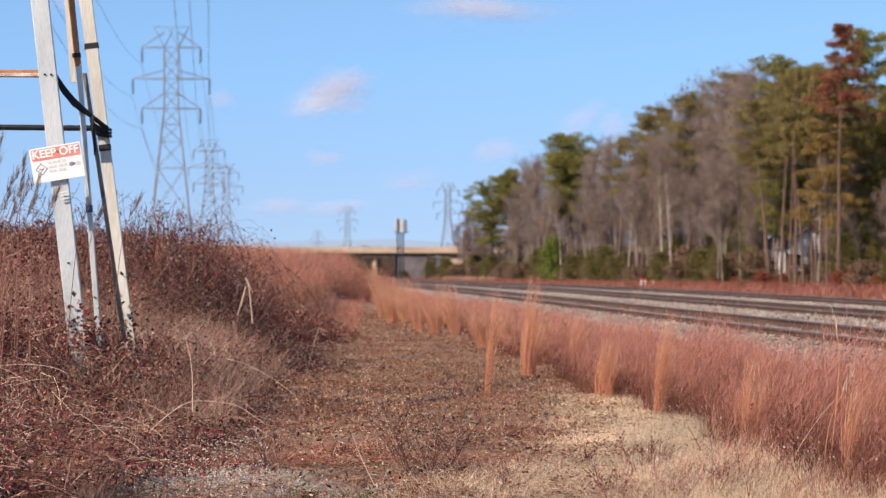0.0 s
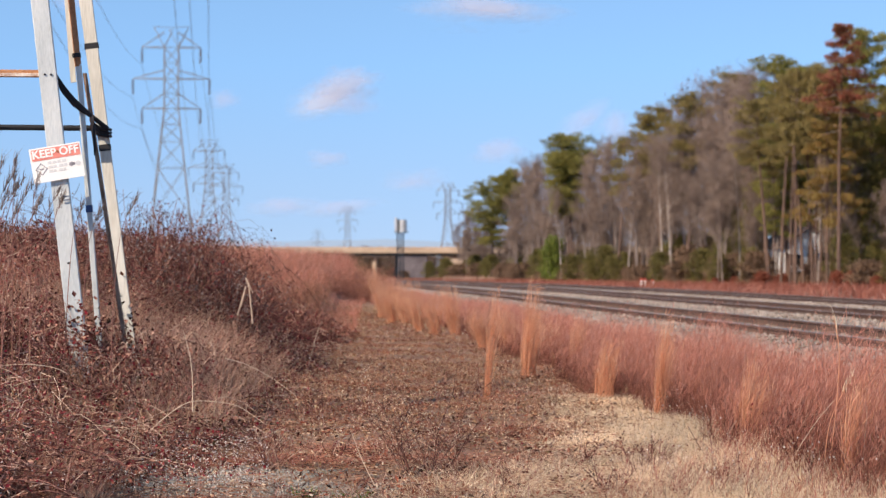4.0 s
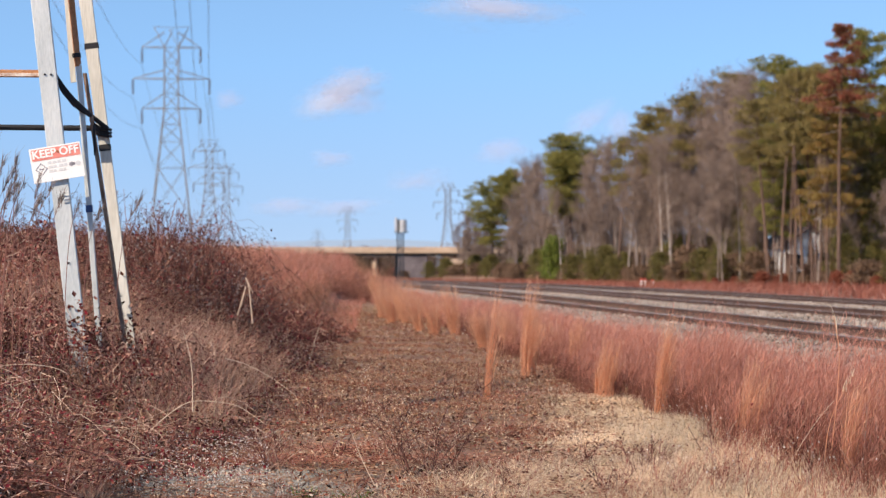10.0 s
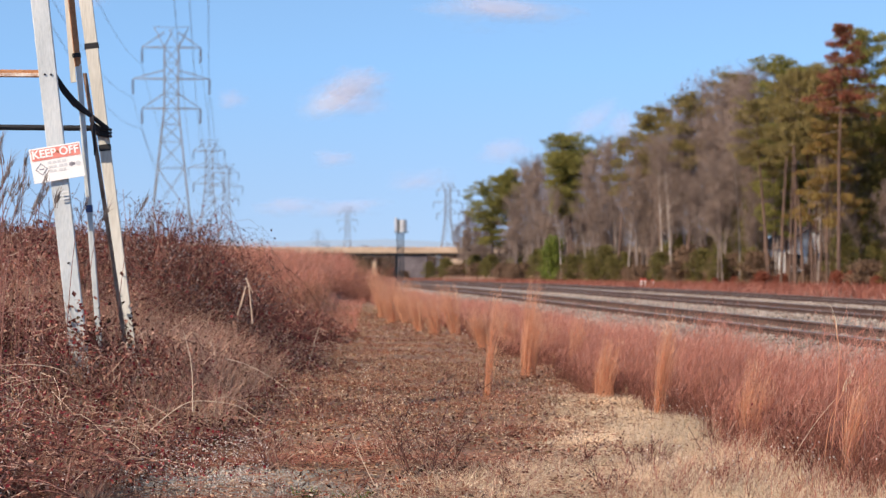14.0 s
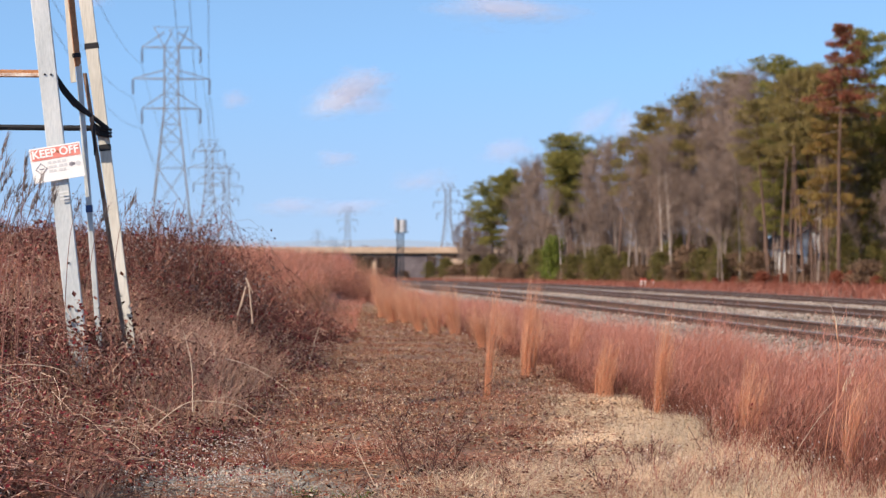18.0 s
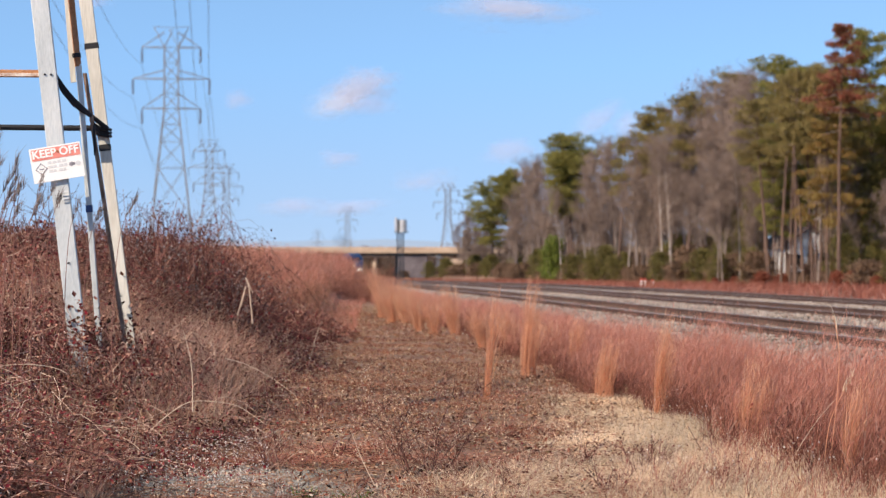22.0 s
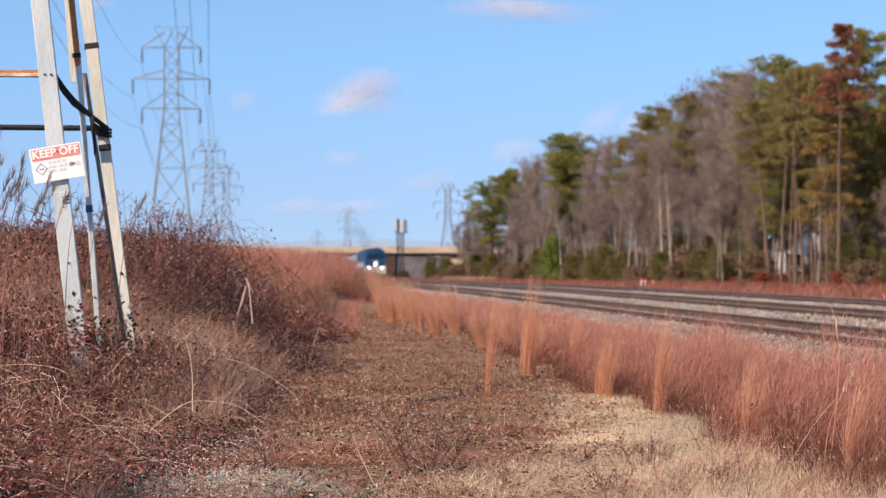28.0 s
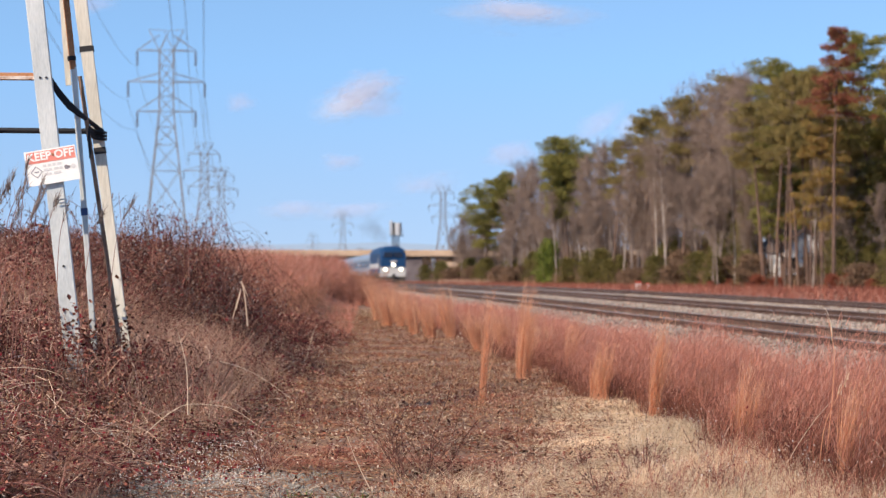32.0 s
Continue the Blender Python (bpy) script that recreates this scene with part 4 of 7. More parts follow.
def bare_tree(seed, h, spread, label, bark=None, twigs=5600, trunk_r=0.16, fork=0.35, leaves=None):
    """Leafless hardwood: trunk, limbs, branches and a haze of fine twigs."""
    rng = np.random.default_rng(seed)
    ob = thing("bare_tree", pose(0, 0, -50), label, "tree", "trees beside the railway")
    tr = curve_path((0, 0, -0.4), (0, 0, 1), h * 0.93, 0.035, 10, rng)
    part("trunk", Solid().pipe([tuple(p) for p in tr], [float(r) for r in trunk_r * np.linspace(1, 0.15, 11)], 8), bark or BARK_GREY, ob)
    zs = tr[:, 2]
    limbs, branches, lr, br = [], [], [], []
    for i in range(17):
        t = fork + (1 - fork) * (i + rng.random()) / 17
        z = t * h * 0.92
        a = rng.uniform(0, 6.28)
        L = spread * (1.15 - 0.75 * t) * rng.uniform(0.7, 1.2)
        p = (np.interp(z, zs, tr[:, 0]), np.interp(z, zs, tr[:, 1]), z)
        d = np.array([math.cos(a), math.sin(a), 1.35 + 0.7 * t])
        path = curve_path(p, d / np.linalg.norm(d), L * 1.5, 0.12, 6, rng)
        limbs.append(path)
        lr.append(trunk_r * 0.34 * np.linspace(1, 0.2, 7))
        for j in range(12):
            k = rng.integers(1, 7)
            d2 = rng.normal(0, 0.45, 3) + np.array([0.35 * math.cos(a), 0.35 * math.sin(a), 1.0])
            branches.append(curve_path(path[k], d2 / np.linalg.norm(d2), rng.uniform(0.9, 2.4), 0.16, 6, rng))
            br.append(trunk_r * 0.11 * np.linspace(1, 0.25, 7))
    v1, f1 = tubes(np.array(limbs), np.array(lr))
    part("branchwork", mesh_np("branchwork", v1, f1, bark or BARK_GREY), None, ob)
    B = np.array(branches)
    v2, f2 = tubes(B, np.array(br))
    k = rng.integers(0, len(B), twigs)
    base = B[k, rng.integers(1, 7, twigs)]
    d = rng.normal(0, 0.5, (twigs, 3)) + np.array([0, 0, 0.85])
    d /= np.linalg.norm(d, axis=1, keepdims=True)
    L = rng.uniform(0.35, 1.15, (twigs, 1))
    side = np.cross(d, rng.normal(size=(twigs, 3)))
    side /= np.linalg.norm(side, axis=1, keepdims=True)
    tip = base + d * L + rng.normal(0, 0.08, (twigs, 3))
    wv = np.stack([base - side * 0.009, base + side * 0.009, tip + side * 0.004, tip - side * 0.004], 1).reshape(-1, 3)
    wf = (np.arange(twigs) * 4)[:, None, None] + np.array([(0, 1, 2), (0, 2, 3)])[None]
    v, f = join((v2, f2), (wv, wf.reshape(-1, 3)))
    part("crown", mesh_np("crown", v, f, TWIG), None, ob, "bare twiggy crown")
    if leaves is not None:
        k = rng.integers(0, len(B), 420)
        v, f = flakes(B[k, rng.integers(3, 7, 420)] + rng.normal(0, 0.25, (420, 3)), rng.uniform(0.14, 0.26, 420), rng)
        part("foliage", mesh_np("foliage", v, f, leaves), None, ob, "sparse clinging leaves")
    return ob


def bushy(seed, h, w, mat, label, name="evergreen_shrub", dens=900, leaf=0.2):
    """Dense upright shrub: many stems and leaf slivers with ragged outline."""
    rng = np.random.default_rng(seed)
    ob = thing(name, pose(0, 0, -50), label, "shrub", "undergrowth at the wood's edge")
    stems = []
    for i in range(14):
        a = rng.uniform(0, 6.28)
        d = np.array([0.3 * math.cos(a), 0.3 * math.sin(a), 1.0])
        stems.append(curve_path((0.15 * w * math.cos(a), 0.15 * w * math.sin(a), -0.15), d / np.linalg.norm(d), h * rng.uniform(0.6, 0.95), 0.1, 6, rng))
    v, f = tubes(np.array(stems), np.repeat(np.linspace(0.03, 0.008, 7)[None], 14, 0))
    part("stem_tuft", mesh_np("stem_tuft", v, f, BARK_GREY), None, ob)
    t = rng.random(dens) ** 0.8
    a = rng.uniform(0, 6.28, dens)
    r = w * 0.5 * np.sqrt(rng.random(dens)) * np.clip(np.sin(np.clip(0.3 + t * 0.65, 0, 1) * math.pi), 0, 1) ** 0.5 * (1 + 0.3 * np.sin(a * 3 + seed) + 0.25 * np.sin(t * 14 + a))
    c = np.stack([r * np.cos(a), r * np.sin(a), t * h], 1)
    v, f = join(*[tuft(q, leaf * 2.2, 5, rng, 0.5) for q in c])
    part("foliage", mesh_np("foliage", v, f, mat), None, ob)
    return ob


PINES = [pine(6, 20, 0.36, 2.8, NEEDLE, "tall pine with a full domed crown", gap=1.2, per=6, thick=0.62, ball=(14.0, 3.5, 5.6, 230)), pine(1, 20, 0.6, 2.6, NEEDLE, "tall pine with a rounded green crown", gap=1.1, per=6, thick=0.6, ball=(17.0, 3.3, 2.9, 170)),
         pine(2, 20, 0.54, 3.0, NEEDLE, "tall pine with tiered green crown", gap=0.85, per=7, thick=0.62, pad=1.1),
         pine(3, 20, 0.66, 2.5, NEEDLE_OLIVE, "slender pine with thin olive crown", gap=0.8, per=6, full=0.7, thick=0.7, pad=0.9),
         pine(4, 20, 0.34, 3.7, NEEDLE, "broad green pine with layered limbs", gap=1.1, per=7, thick=0.42, pad=1.05),
         pine(5, 20, 0.70, 2.5, NEEDLE_RUST, "dying pine with rust-brown needles", gap=0.85, per=5, shape="cone", full=0.8, thick=0.4, pad=0.9),
         pine(8, 20, 0.34, 3.6, NEEDLE_TAWNY, "pine with tawny yellowing needles in tiers", gap=1.15, per=6, shape="cone", full=0.92, thick=0.4)]
BARES = [bare_tree(21, 18, 3.6, "leafless grey hardwood with a fine twiggy crown"), bare_tree(22, 18, 3.0, "leafless hardwood with slim upright limbs", twigs=6000),
         bare_tree(23, 18, 4.2, "leafless hardwood with a wide hazy crown", twigs=6400), bare_tree(24, 18, 2.4, "slender pale-barked leafless tree", BARK_PALE, 3400, 0.12, 0.5),
         bare_tree(25, 18, 3.4, "brown leafless tree with a few dry leaves", None, 5600, 0.16, 0.3, BRUSH)]
SHRUBS = [bushy(31, 5.0, 3.2, NEEDLE_DARK, "dark evergreen shrub under the trees"), bushy(32, 3.0, 3.2, BRUSH, "brown leafless thicket at the wood's edge", "thicket", 1000, 0.22),
          bushy(33, 2.4, 2.6, IVY, "bright green ivy-clad shrub", "ivy_shrub", 700), bushy(34, 1.9, 2.4, OAKLEAF, "low bush holding russet leaves", "russet_bush", 420, 0.2),
          bushy(35, 9.0, 4.6, NEEDLE_DARK, "tall dark cedar with a ragged outline", "cedar_tree", 1500, 0.24)]


GLADES = ((0.268, 0.288, 236), (0.229, 0.235, 285))     # thin places through which the houses show


def plant_tree(src, x, y, h, base_h, turn, wide=1.0):
    k = h / base_h
    if 1.7 < h < 16 and any(lo < x / y < hi and y < far for lo, hi, far in GLADES):
        return None
    m = pose(x, y, float(land(x, y)), 0, 0, turn) @ Matrix.Diagonal((k * wide, k * wide, k, 1))
    return copy_thing(src, m)


# the trees that stand out on the skyline: kind, x, y, top, breadth
for src, x, y, top, wide in ((0, 44, 371, 18.6, 1.32), (1, 48.5, 372, 19.4, 0.8), (1, 45, 278, 19.8, 1.25), (2, 44.6, 278.6, 17.0, 0.95), (3, 47, 235, 20.3, 1.1), (3, 45.5, 247, 17.5, 1.1), (3, 47, 213, 20.2, 1.2),
                             (3, 52, 214, 22.3, 1.2), (3, 46, 222, 18.6, 1.1), (4, 45, 165, 18.7, 0.95), (4, 47.5, 172, 18.6, 0.95), (5, 41.2, 137.5, 18.3, 0.85), (4, 48, 151, 19.4, 0.95),
                             (6, 42.4, 149, 15.4, 1.0), (2, 50, 144, 18.6, 1.1), (4, 54, 152, 20, 1.0), (2, 46, 131, 17.3, 1.1), (4, 47, 120, 16.2, 1.0), (4, 43, 162, 13.0, 0.7), (6, 46, 153.5, 16.4, 0.7), (6, 41.4, 141, 14.6, 0.85), (4, 41.2, 152, 12.0, 0.9)):
    plant_tree(PINES[src], x, y, top - float(land(x, y)), 20, (x * 37 + y * 11) % 360, wide)
for src, x, y, top, wide in ((0, 50, 354, 19.1, 1.1), (1, 47, 345, 17.5, 1.1), (4, 52, 330, 19.5, 1.2), (2, 48, 300, 17.5, 1.1), (2, 48, 264, 16.6, 1.2), (0, 46, 252, 16.8, 1.1), (4, 44, 226, 16.0, 1.1),
                             (0, 48, 203, 18.4, 1.2), (2, 47, 190, 18.2, 1.2), (1, 46, 180, 18.2, 1.0), (3, 44, 207, 15, 1.0), (3, 43.5, 209, 14.5, 1.0), (3, 41.5, 148, 10.5, 0.8), (3, 42, 145.5, 9.5, 0.8),
                             (3, 41, 150.5, 8.5, 0.8), (4, 42, 392, 12.0, 1.0), (0, 41, 402, 9.5, 1.0), (2, 47, 325, 17.5, 1.2), (0, 47.5, 338, 17.8, 1.1), (1, 46, 312, 16.5, 1.2), (2, 44, 332, 13, 1.3), (2, 46.5, 268, 15, 1.2), (0, 45, 259, 14.5, 1.2), (1, 47, 420, 11.5, 1.1), (2, 47.5, 216, 15.5, 1.2), (0, 50.5, 229, 15.5, 1.2), (4, 46.5, 219, 13.5, 1.3), (0, 49.5, 207, 15.5, 1.2), (1, 45.5, 214, 12.5, 1.3), (2, 48.5, 240, 15, 1.2), (3, 44, 232, 13, 1), (3, 43, 277, 12, 1), (3, 43, 290, 11, 1)):
    plant_tree(BARES[src], x, y, top - float(land(x, y)), 18, (x * 53 + y * 7) % 360, wide)
rng = np.random.default_rng(5)
for i in range(84):
    y = 122 + 320 * (i + rng.random()) / 84
    x = 45 + 34 * rng.random() ** 1.2 + (6 if y < 190 else 0)
    top = np.interp(y, [120, 180, 230, 300, 370, 450], [17.5, 17, 15.5, 14.5, 13.5, 11]) * rng.uniform(0.75, 1.0)
    plant_tree(BARES[int(rng.integers(0, 5))], x, y, top, 18, rng.uniform(0, 360), rng.uniform(0.9, 1.25))
for i in range(20):
    y = 125 + 130 * (i + rng.random()) / 20
    plant_tree(PINES[int(rng.integers(2, 5))], 56 + 22 * rng.random(), y, np.interp(y, [120, 260], [19, 15]) * rng.uniform(0.8, 1.0), 20, rng.uniform(0, 360), 1.0)
for i in range(84):
    y = 118 + 335 * (i + rng.random()) / 84
    x = 41.5 + 9 * rng.random() ** 1.5
    k = (1, 1, 0, 1, 1, 0)[int(rng.integers(0, 6))]
    hh = (5.0, 3.0, 2.4, 1.9)[k]
    plant_tree(SHRUBS[k], x, y, hh * rng.uniform(0.6, 1.05), hh, rng.uniform(0, 360), rng.uniform(0.9, 1.5))
for k, x, y, h in ((2, 42.5, 281, 6.0), (2, 43.0, 283, 4.5), (0, 43, 183, 4.5), (1, 43.3, 187, 4.0), (0, 43, 252, 3.4), (0, 42, 246, 2.8), (3, 43.5, 139.5, 1.3), (3, 42, 136, 1.1), (0, 44, 395, 5.0), (0, 41, 425, 4.5), (0, 41.5, 430, 4.6), (1, 33, 440, 2.0), (0, 40, 455, 4.0),  (0, 43, 360, 4.5)):
    plant_tree(SHRUBS[k], x, y, h, (5.0, 3.0, 2.4, 1.9, 9.0)[k], (x * 91) % 360, 0.5 if k == 2 else 1.15)
for i in range(95):
    y = 120 + 330 * (i + rng.random()) / 95
    plant_tree(BARES[int(rng.integers(0, 5))], 43 + 16 * rng.random(), y, rng.uniform(5.5, 11.5), 18, rng.uniform(0, 360), rng.uniform(1.1, 1.7))
for i in range(46):
    y = 150 + 320 * (i + rng.random()) / 46
    plant_tree(SHRUBS[1], 60 + 30 * rng.random(), y, rng.uniform(3.5, 6.0), 3.0, rng.uniform(0, 360), 1.3)
for i in range(12):
    y = 128 + 60 * (i + rng.random()) / 12
    plant_tree(SHRUBS[3], 40.0 + 3.5 * rng.random(), y, rng.uniform(0.5, 1.1), 1.9, rng.uniform(0, 360), rng.uniform(0.8, 1.3))
# undergrowth that closes the wood at knee to head height
for i in range(34):
    y = 205 + 150 * (i + rng.random()) / 34
    plant_tree(SHRUBS[(1, 1, 0)[i % 3]], y * rng.uniform(0.2, 0.235) + 5, y + 6, rng.uniform(3.2, 5.6), (3.0, 3.0, 5.0)[i % 3], rng.uniform(0, 360), 1.3)
for i, (x, y) in enumerate(((40.0, 146.0), (41.0, 142.5))):
    plant_tree(PINES[3], x, y, 16.2, 20, i * 130, 0.6)
# a second stand that closes the wood behind the houses
for i in range(34):
    y = 215 + 150 * (i + rng.random()) / 34
    x = y * rng.uniform(0.27, 0.36) + 6
    plant_tree((PINES[2], PINES[4], BARES[2], BARES[0], PINES[3])[i % 5], x, y + 12, rng.uniform(17, 22), (20, 20, 18, 18, 20)[i % 5], rng.uniform(0, 360), 1.3)
for i in range(40):
    y = 240 + 140 * (i + rng.random()) / 40
    plant_tree(SHRUBS[(1, 0, 4, 1)[i % 4]], y * rng.uniform(0.25, 0.35) + 8, y + 8, rng.uniform(5, 8), (3.0, 5.0, 9.0, 3.0)[i % 4], rng.uniform(0, 360), 1.2)
# tall slim stems along the front of the wood
for i, (x, y) in enumerate(((44.5, 171), (46, 168), (45, 161), (47, 158.5), (44, 154), (46.5, 153), (49, 149), (45.5, 146), (48, 141), (43.5, 150), (51, 163), (50, 176), (52, 157))):
    plant_tree(PINES[3], x, y, 16.2 + 1.5 * math.sin(i * 2.4), 20, i * 77 % 360, 0.75)
# dark evergreens and slim trunks that shade the near end of the wood
for i in range(15):
    y = 138 + 62 * (i + rng.random()) / 15
    plant_tree(SHRUBS[4], y * rng.choice([rng.uniform(0.258, 0.264), rng.uniform(0.293, 0.34), rng.uniform(0.293, 0.33)]) + 3, y + 4, rng.uniform(6.5, 9.5), 9.0, rng.uniform(0, 360), rng.uniform(0.8, 1.2))
for i in range(20):
    y = 150 + 50 * (i + rng.random()) / 20
    plant_tree(PINES[3], y * rng.uniform(0.262, 0.325), y, rng.uniform(12.5, 15.5), 20, rng.uniform(0, 360), rng.uniform(0.8, 1.3))
for i, (k, y) in enumerate(((0.2692, 150), (0.2735, 163), (0.2772, 147), (0.2815, 158), (0.2862, 152))):
    plant_tree(PINES[3], k * y, y, 16.1, 20, i * 70, 0.9)
for i in range(14):
    y = 140 + 50 * (i + rng.random()) / 14
    plant_tree(BARES[int(rng.integers(0, 5))], 41.5 + 5 * rng.random(), y, rng.uniform(4.5, 10.5), 18, rng.uniform(0, 360), rng.uniform(0.8, 1.2))
# narrow dark evergreens and tall bare crowns in the middle of the wood
for i, (k, y, h, wide) in enumerate(((0.243, 196, 8.5, 0.5), (0.2495, 188, 10.5, 0.55), (0.2535, 181, 9.0, 0.5), (0.238, 204, 6.0, 0.6))):
    plant_tree(SHRUBS[4], k * y, y, h, 9.0, i * 83, wide)
for i, (k, y, top, wide) in enumerate(((0.2155, 232, 18.2, 1.0), (0.223, 222, 18.6, 1.0), (0.2305, 214, 19.2, 1.1), (0.2375, 205, 19.0, 1.0), (0.2445, 197, 19.6, 1.1), (0.251, 186, 18.6, 1.0), (0.2475, 178, 13.5, 1.0), (0.2405, 188, 12.5, 1.1))):
    plant_tree(BARES[(4, 0, 2, 1, 4, 0, 3, 2)[i]], k * y, y, top - float(land(k * y, y)), 18, i * 47, wide)
# low brown woods beyond the bridge
for i in range(60):
    x = 14 + 90 * (i + rng.random()) / 60
    plant_tree((BARES[0], BARES[2], BARES[4], SHRUBS[1])[i % 4], x, 535 + 60 * rng.random(), rng.uniform(7.0, 8.5), (18, 18, 18, 3.0)[i % 4], rng.uniform(0, 360), 1.5 if i % 4 < 3 else 0.9)
# the patterns from which the copies were taken leave no trace
for src in PINES + BARES + SHRUBS:
    for o in (*src.children_recursive, src):
        bpy.data.objects.remove(o)

# ---------- houses behind the wood ----------
SIDING = surface("white_siding", [(0.72, 0.71, 0.69), (0.82, 0.81, 0.79)], 1, 6, 0.7, 0, 0.1, (0.2, 0.2, 12))
ROOFING = surface("brown_shingles", [(0.08, 0.05, 0.04), (0.14, 0.09, 0.07)], 1, 8, 0.9, 0, 0.3)
BRICKRED = surface("red_brick", [(0.24, 0.09, 0.06), (0.34, 0.14, 0.10)], 2, 14, 0.9, 0, 0.2)
PANE = plain("window_glass", (0.02, 0.025, 0.03), 0.1, 0, 0, 0.6)


def house(x, y, w, d, h, turn):
    z = float(land(x, y)) - 0.2
    ob = thing("house", pose(x, y, z, 0, 0, turn), "white two-storey house with a brown roof", "house", "houses behind the trees")
    part("wall", Solid().box((-w / 2, -d / 2, 0), (w / 2, d / 2, h)), SIDING, ob)
    part("gable", Solid().loft([[(-w / 2, -d / 2, h), (w / 2, -d / 2, h), (0, -d / 2, h + w * 0.33)], [(-w / 2, d / 2, h), (w / 2, d / 2, h), (0, d / 2, h + w * 0.33)]]), SIDING, ob)
    for sx in (-1, 1):
        part("roof", Solid().beam((sx * (w / 2 + 0.4), 0, h - 0.05), (0, 0, h + w * 0.33 + 0.2), d + 0.8, 0.16, 0, up=(1, 0, 0)), ROOFING, ob)
    part("chimney", Solid().box((w * 0.18, -0.4, h), (w * 0.18 + 0.8, 0.4, h + w * 0.33 + 0.9)), BRICKRED, ob)
    part("brick_bay", Solid().box((-0.6, -d / 2 - 0.25, 0), (0.7, -d / 2 - 0.003, h * 0.55)), BRICKRED, ob)
    for fx in (-0.36, -0.2, 0.2, 0.36):
        for fz in (0.25, 0.7):
            win = part("window", Solid().box((fx * w - 0.55, -d / 2 - 0.05, h * fz - 0.7), (fx * w + 0.55, -d / 2 - 0.004, h * fz + 0.7)), SIDING, ob)
            part("pane", Solid().box((fx * w - 0.45, -d / 2 - 0.06, h * fz - 0.6), (fx * w + 0.45, -d / 2 - 0.053, h * fz + 0.6)), PANE, win)


house(61.8, 222, 6.6, 8, 4.3, 4)
house(63.5, 275, 6, 8, 2.6, -8)
house(108, 345, 9, 9, 4.6, 5)
house(56, 520, 8, 8, 3.6, 0)
# ---------- the train ----------
LOCOBLUE = surface("locomotive_blue", [(0.004, 0.026, 0.075), (0.006, 0.038, 0.11)], 0.5, 10, 0.45, 0.0, 0.03, spec=0.25)
SILVER = surface("brushed_stainless", [(0.26, 0.31, 0.37), (0.36, 0.42, 0.49)], 0.5, 8, 0.4, 0.5, 0.03, (1, 0.1, 8))
NOSEWHITE = surface("nose_white", [(0.34, 0.33, 0.32), (0.44, 0.43, 0.42)], 1, 12, 0.5, 0, 0.03)
DARKGLASS = plain("dark_windscreen", (0.01, 0.012, 0.02), 0.12, 0, 0, 0.6)
UNDERBLACK = surface("grimy_underframe", [(0.015, 0.014, 0.013), (0.05, 0.045, 0.04)], 2, 18, 0.8, 0.1, 0.2)
REDSTRIPE = plain("red_stripe", (0.40, 0.03, 0.03), 0.5)
LAMP = plain("lit_headlamp", (1.0, 0.93, 0.70), 0.3, 0, 3.6)


def section(y, half, z0, z1, shoulder, dy_top=0.0):
    """A body ring: flat sides, rounded shoulders, gently crowned roof."""
    pts = [(-half, y, z0), (half, y, z0)]
    for i in range(6):
        a = i / 5 * math.pi / 2
        pts.append((half - shoulder + shoulder * math.cos(a), y + dy_top * (0.5 + 0.5 * math.sin(a)), z1 - shoulder * 0.75 + shoulder * 0.75 * math.sin(a)))
    for i in range(6):
        a = math.pi / 2 + i / 5 * math.pi / 2
        pts.append((-half + shoulder + shoulder * math.cos(a), y + dy_top * (0.5 + 0.5 * math.sin(a)), z1 - shoulder * 0.75 + shoulder * 0.75 * math.sin(a)))
    return pts


def bogie(parent, y, axles, r):
    s = Solid()
    for sx in (-1, 1):
        s.box((sx * 1.05 - 0.12, y - axles * 0.9, 0.45), (sx * 1.05 + 0.12, y + axles * 0.9, 0.95), 0.05)
    b = part("bogie", s, UNDERBLACK, parent)
    for k in range(axles):
        yy = y + (k - (axles - 1) / 2) * (r * 2 + 0.5)
        part("wheelset", Solid().pipe([(-0.80, yy, r), (-0.70, yy, r)], r, 20).pipe([(0.70, yy, r), (0.80, yy, r)], r, 20).pipe([(-0.8, yy, r), (0.8, yy, r)], 0.09, 8), RAILSTEEL, b)


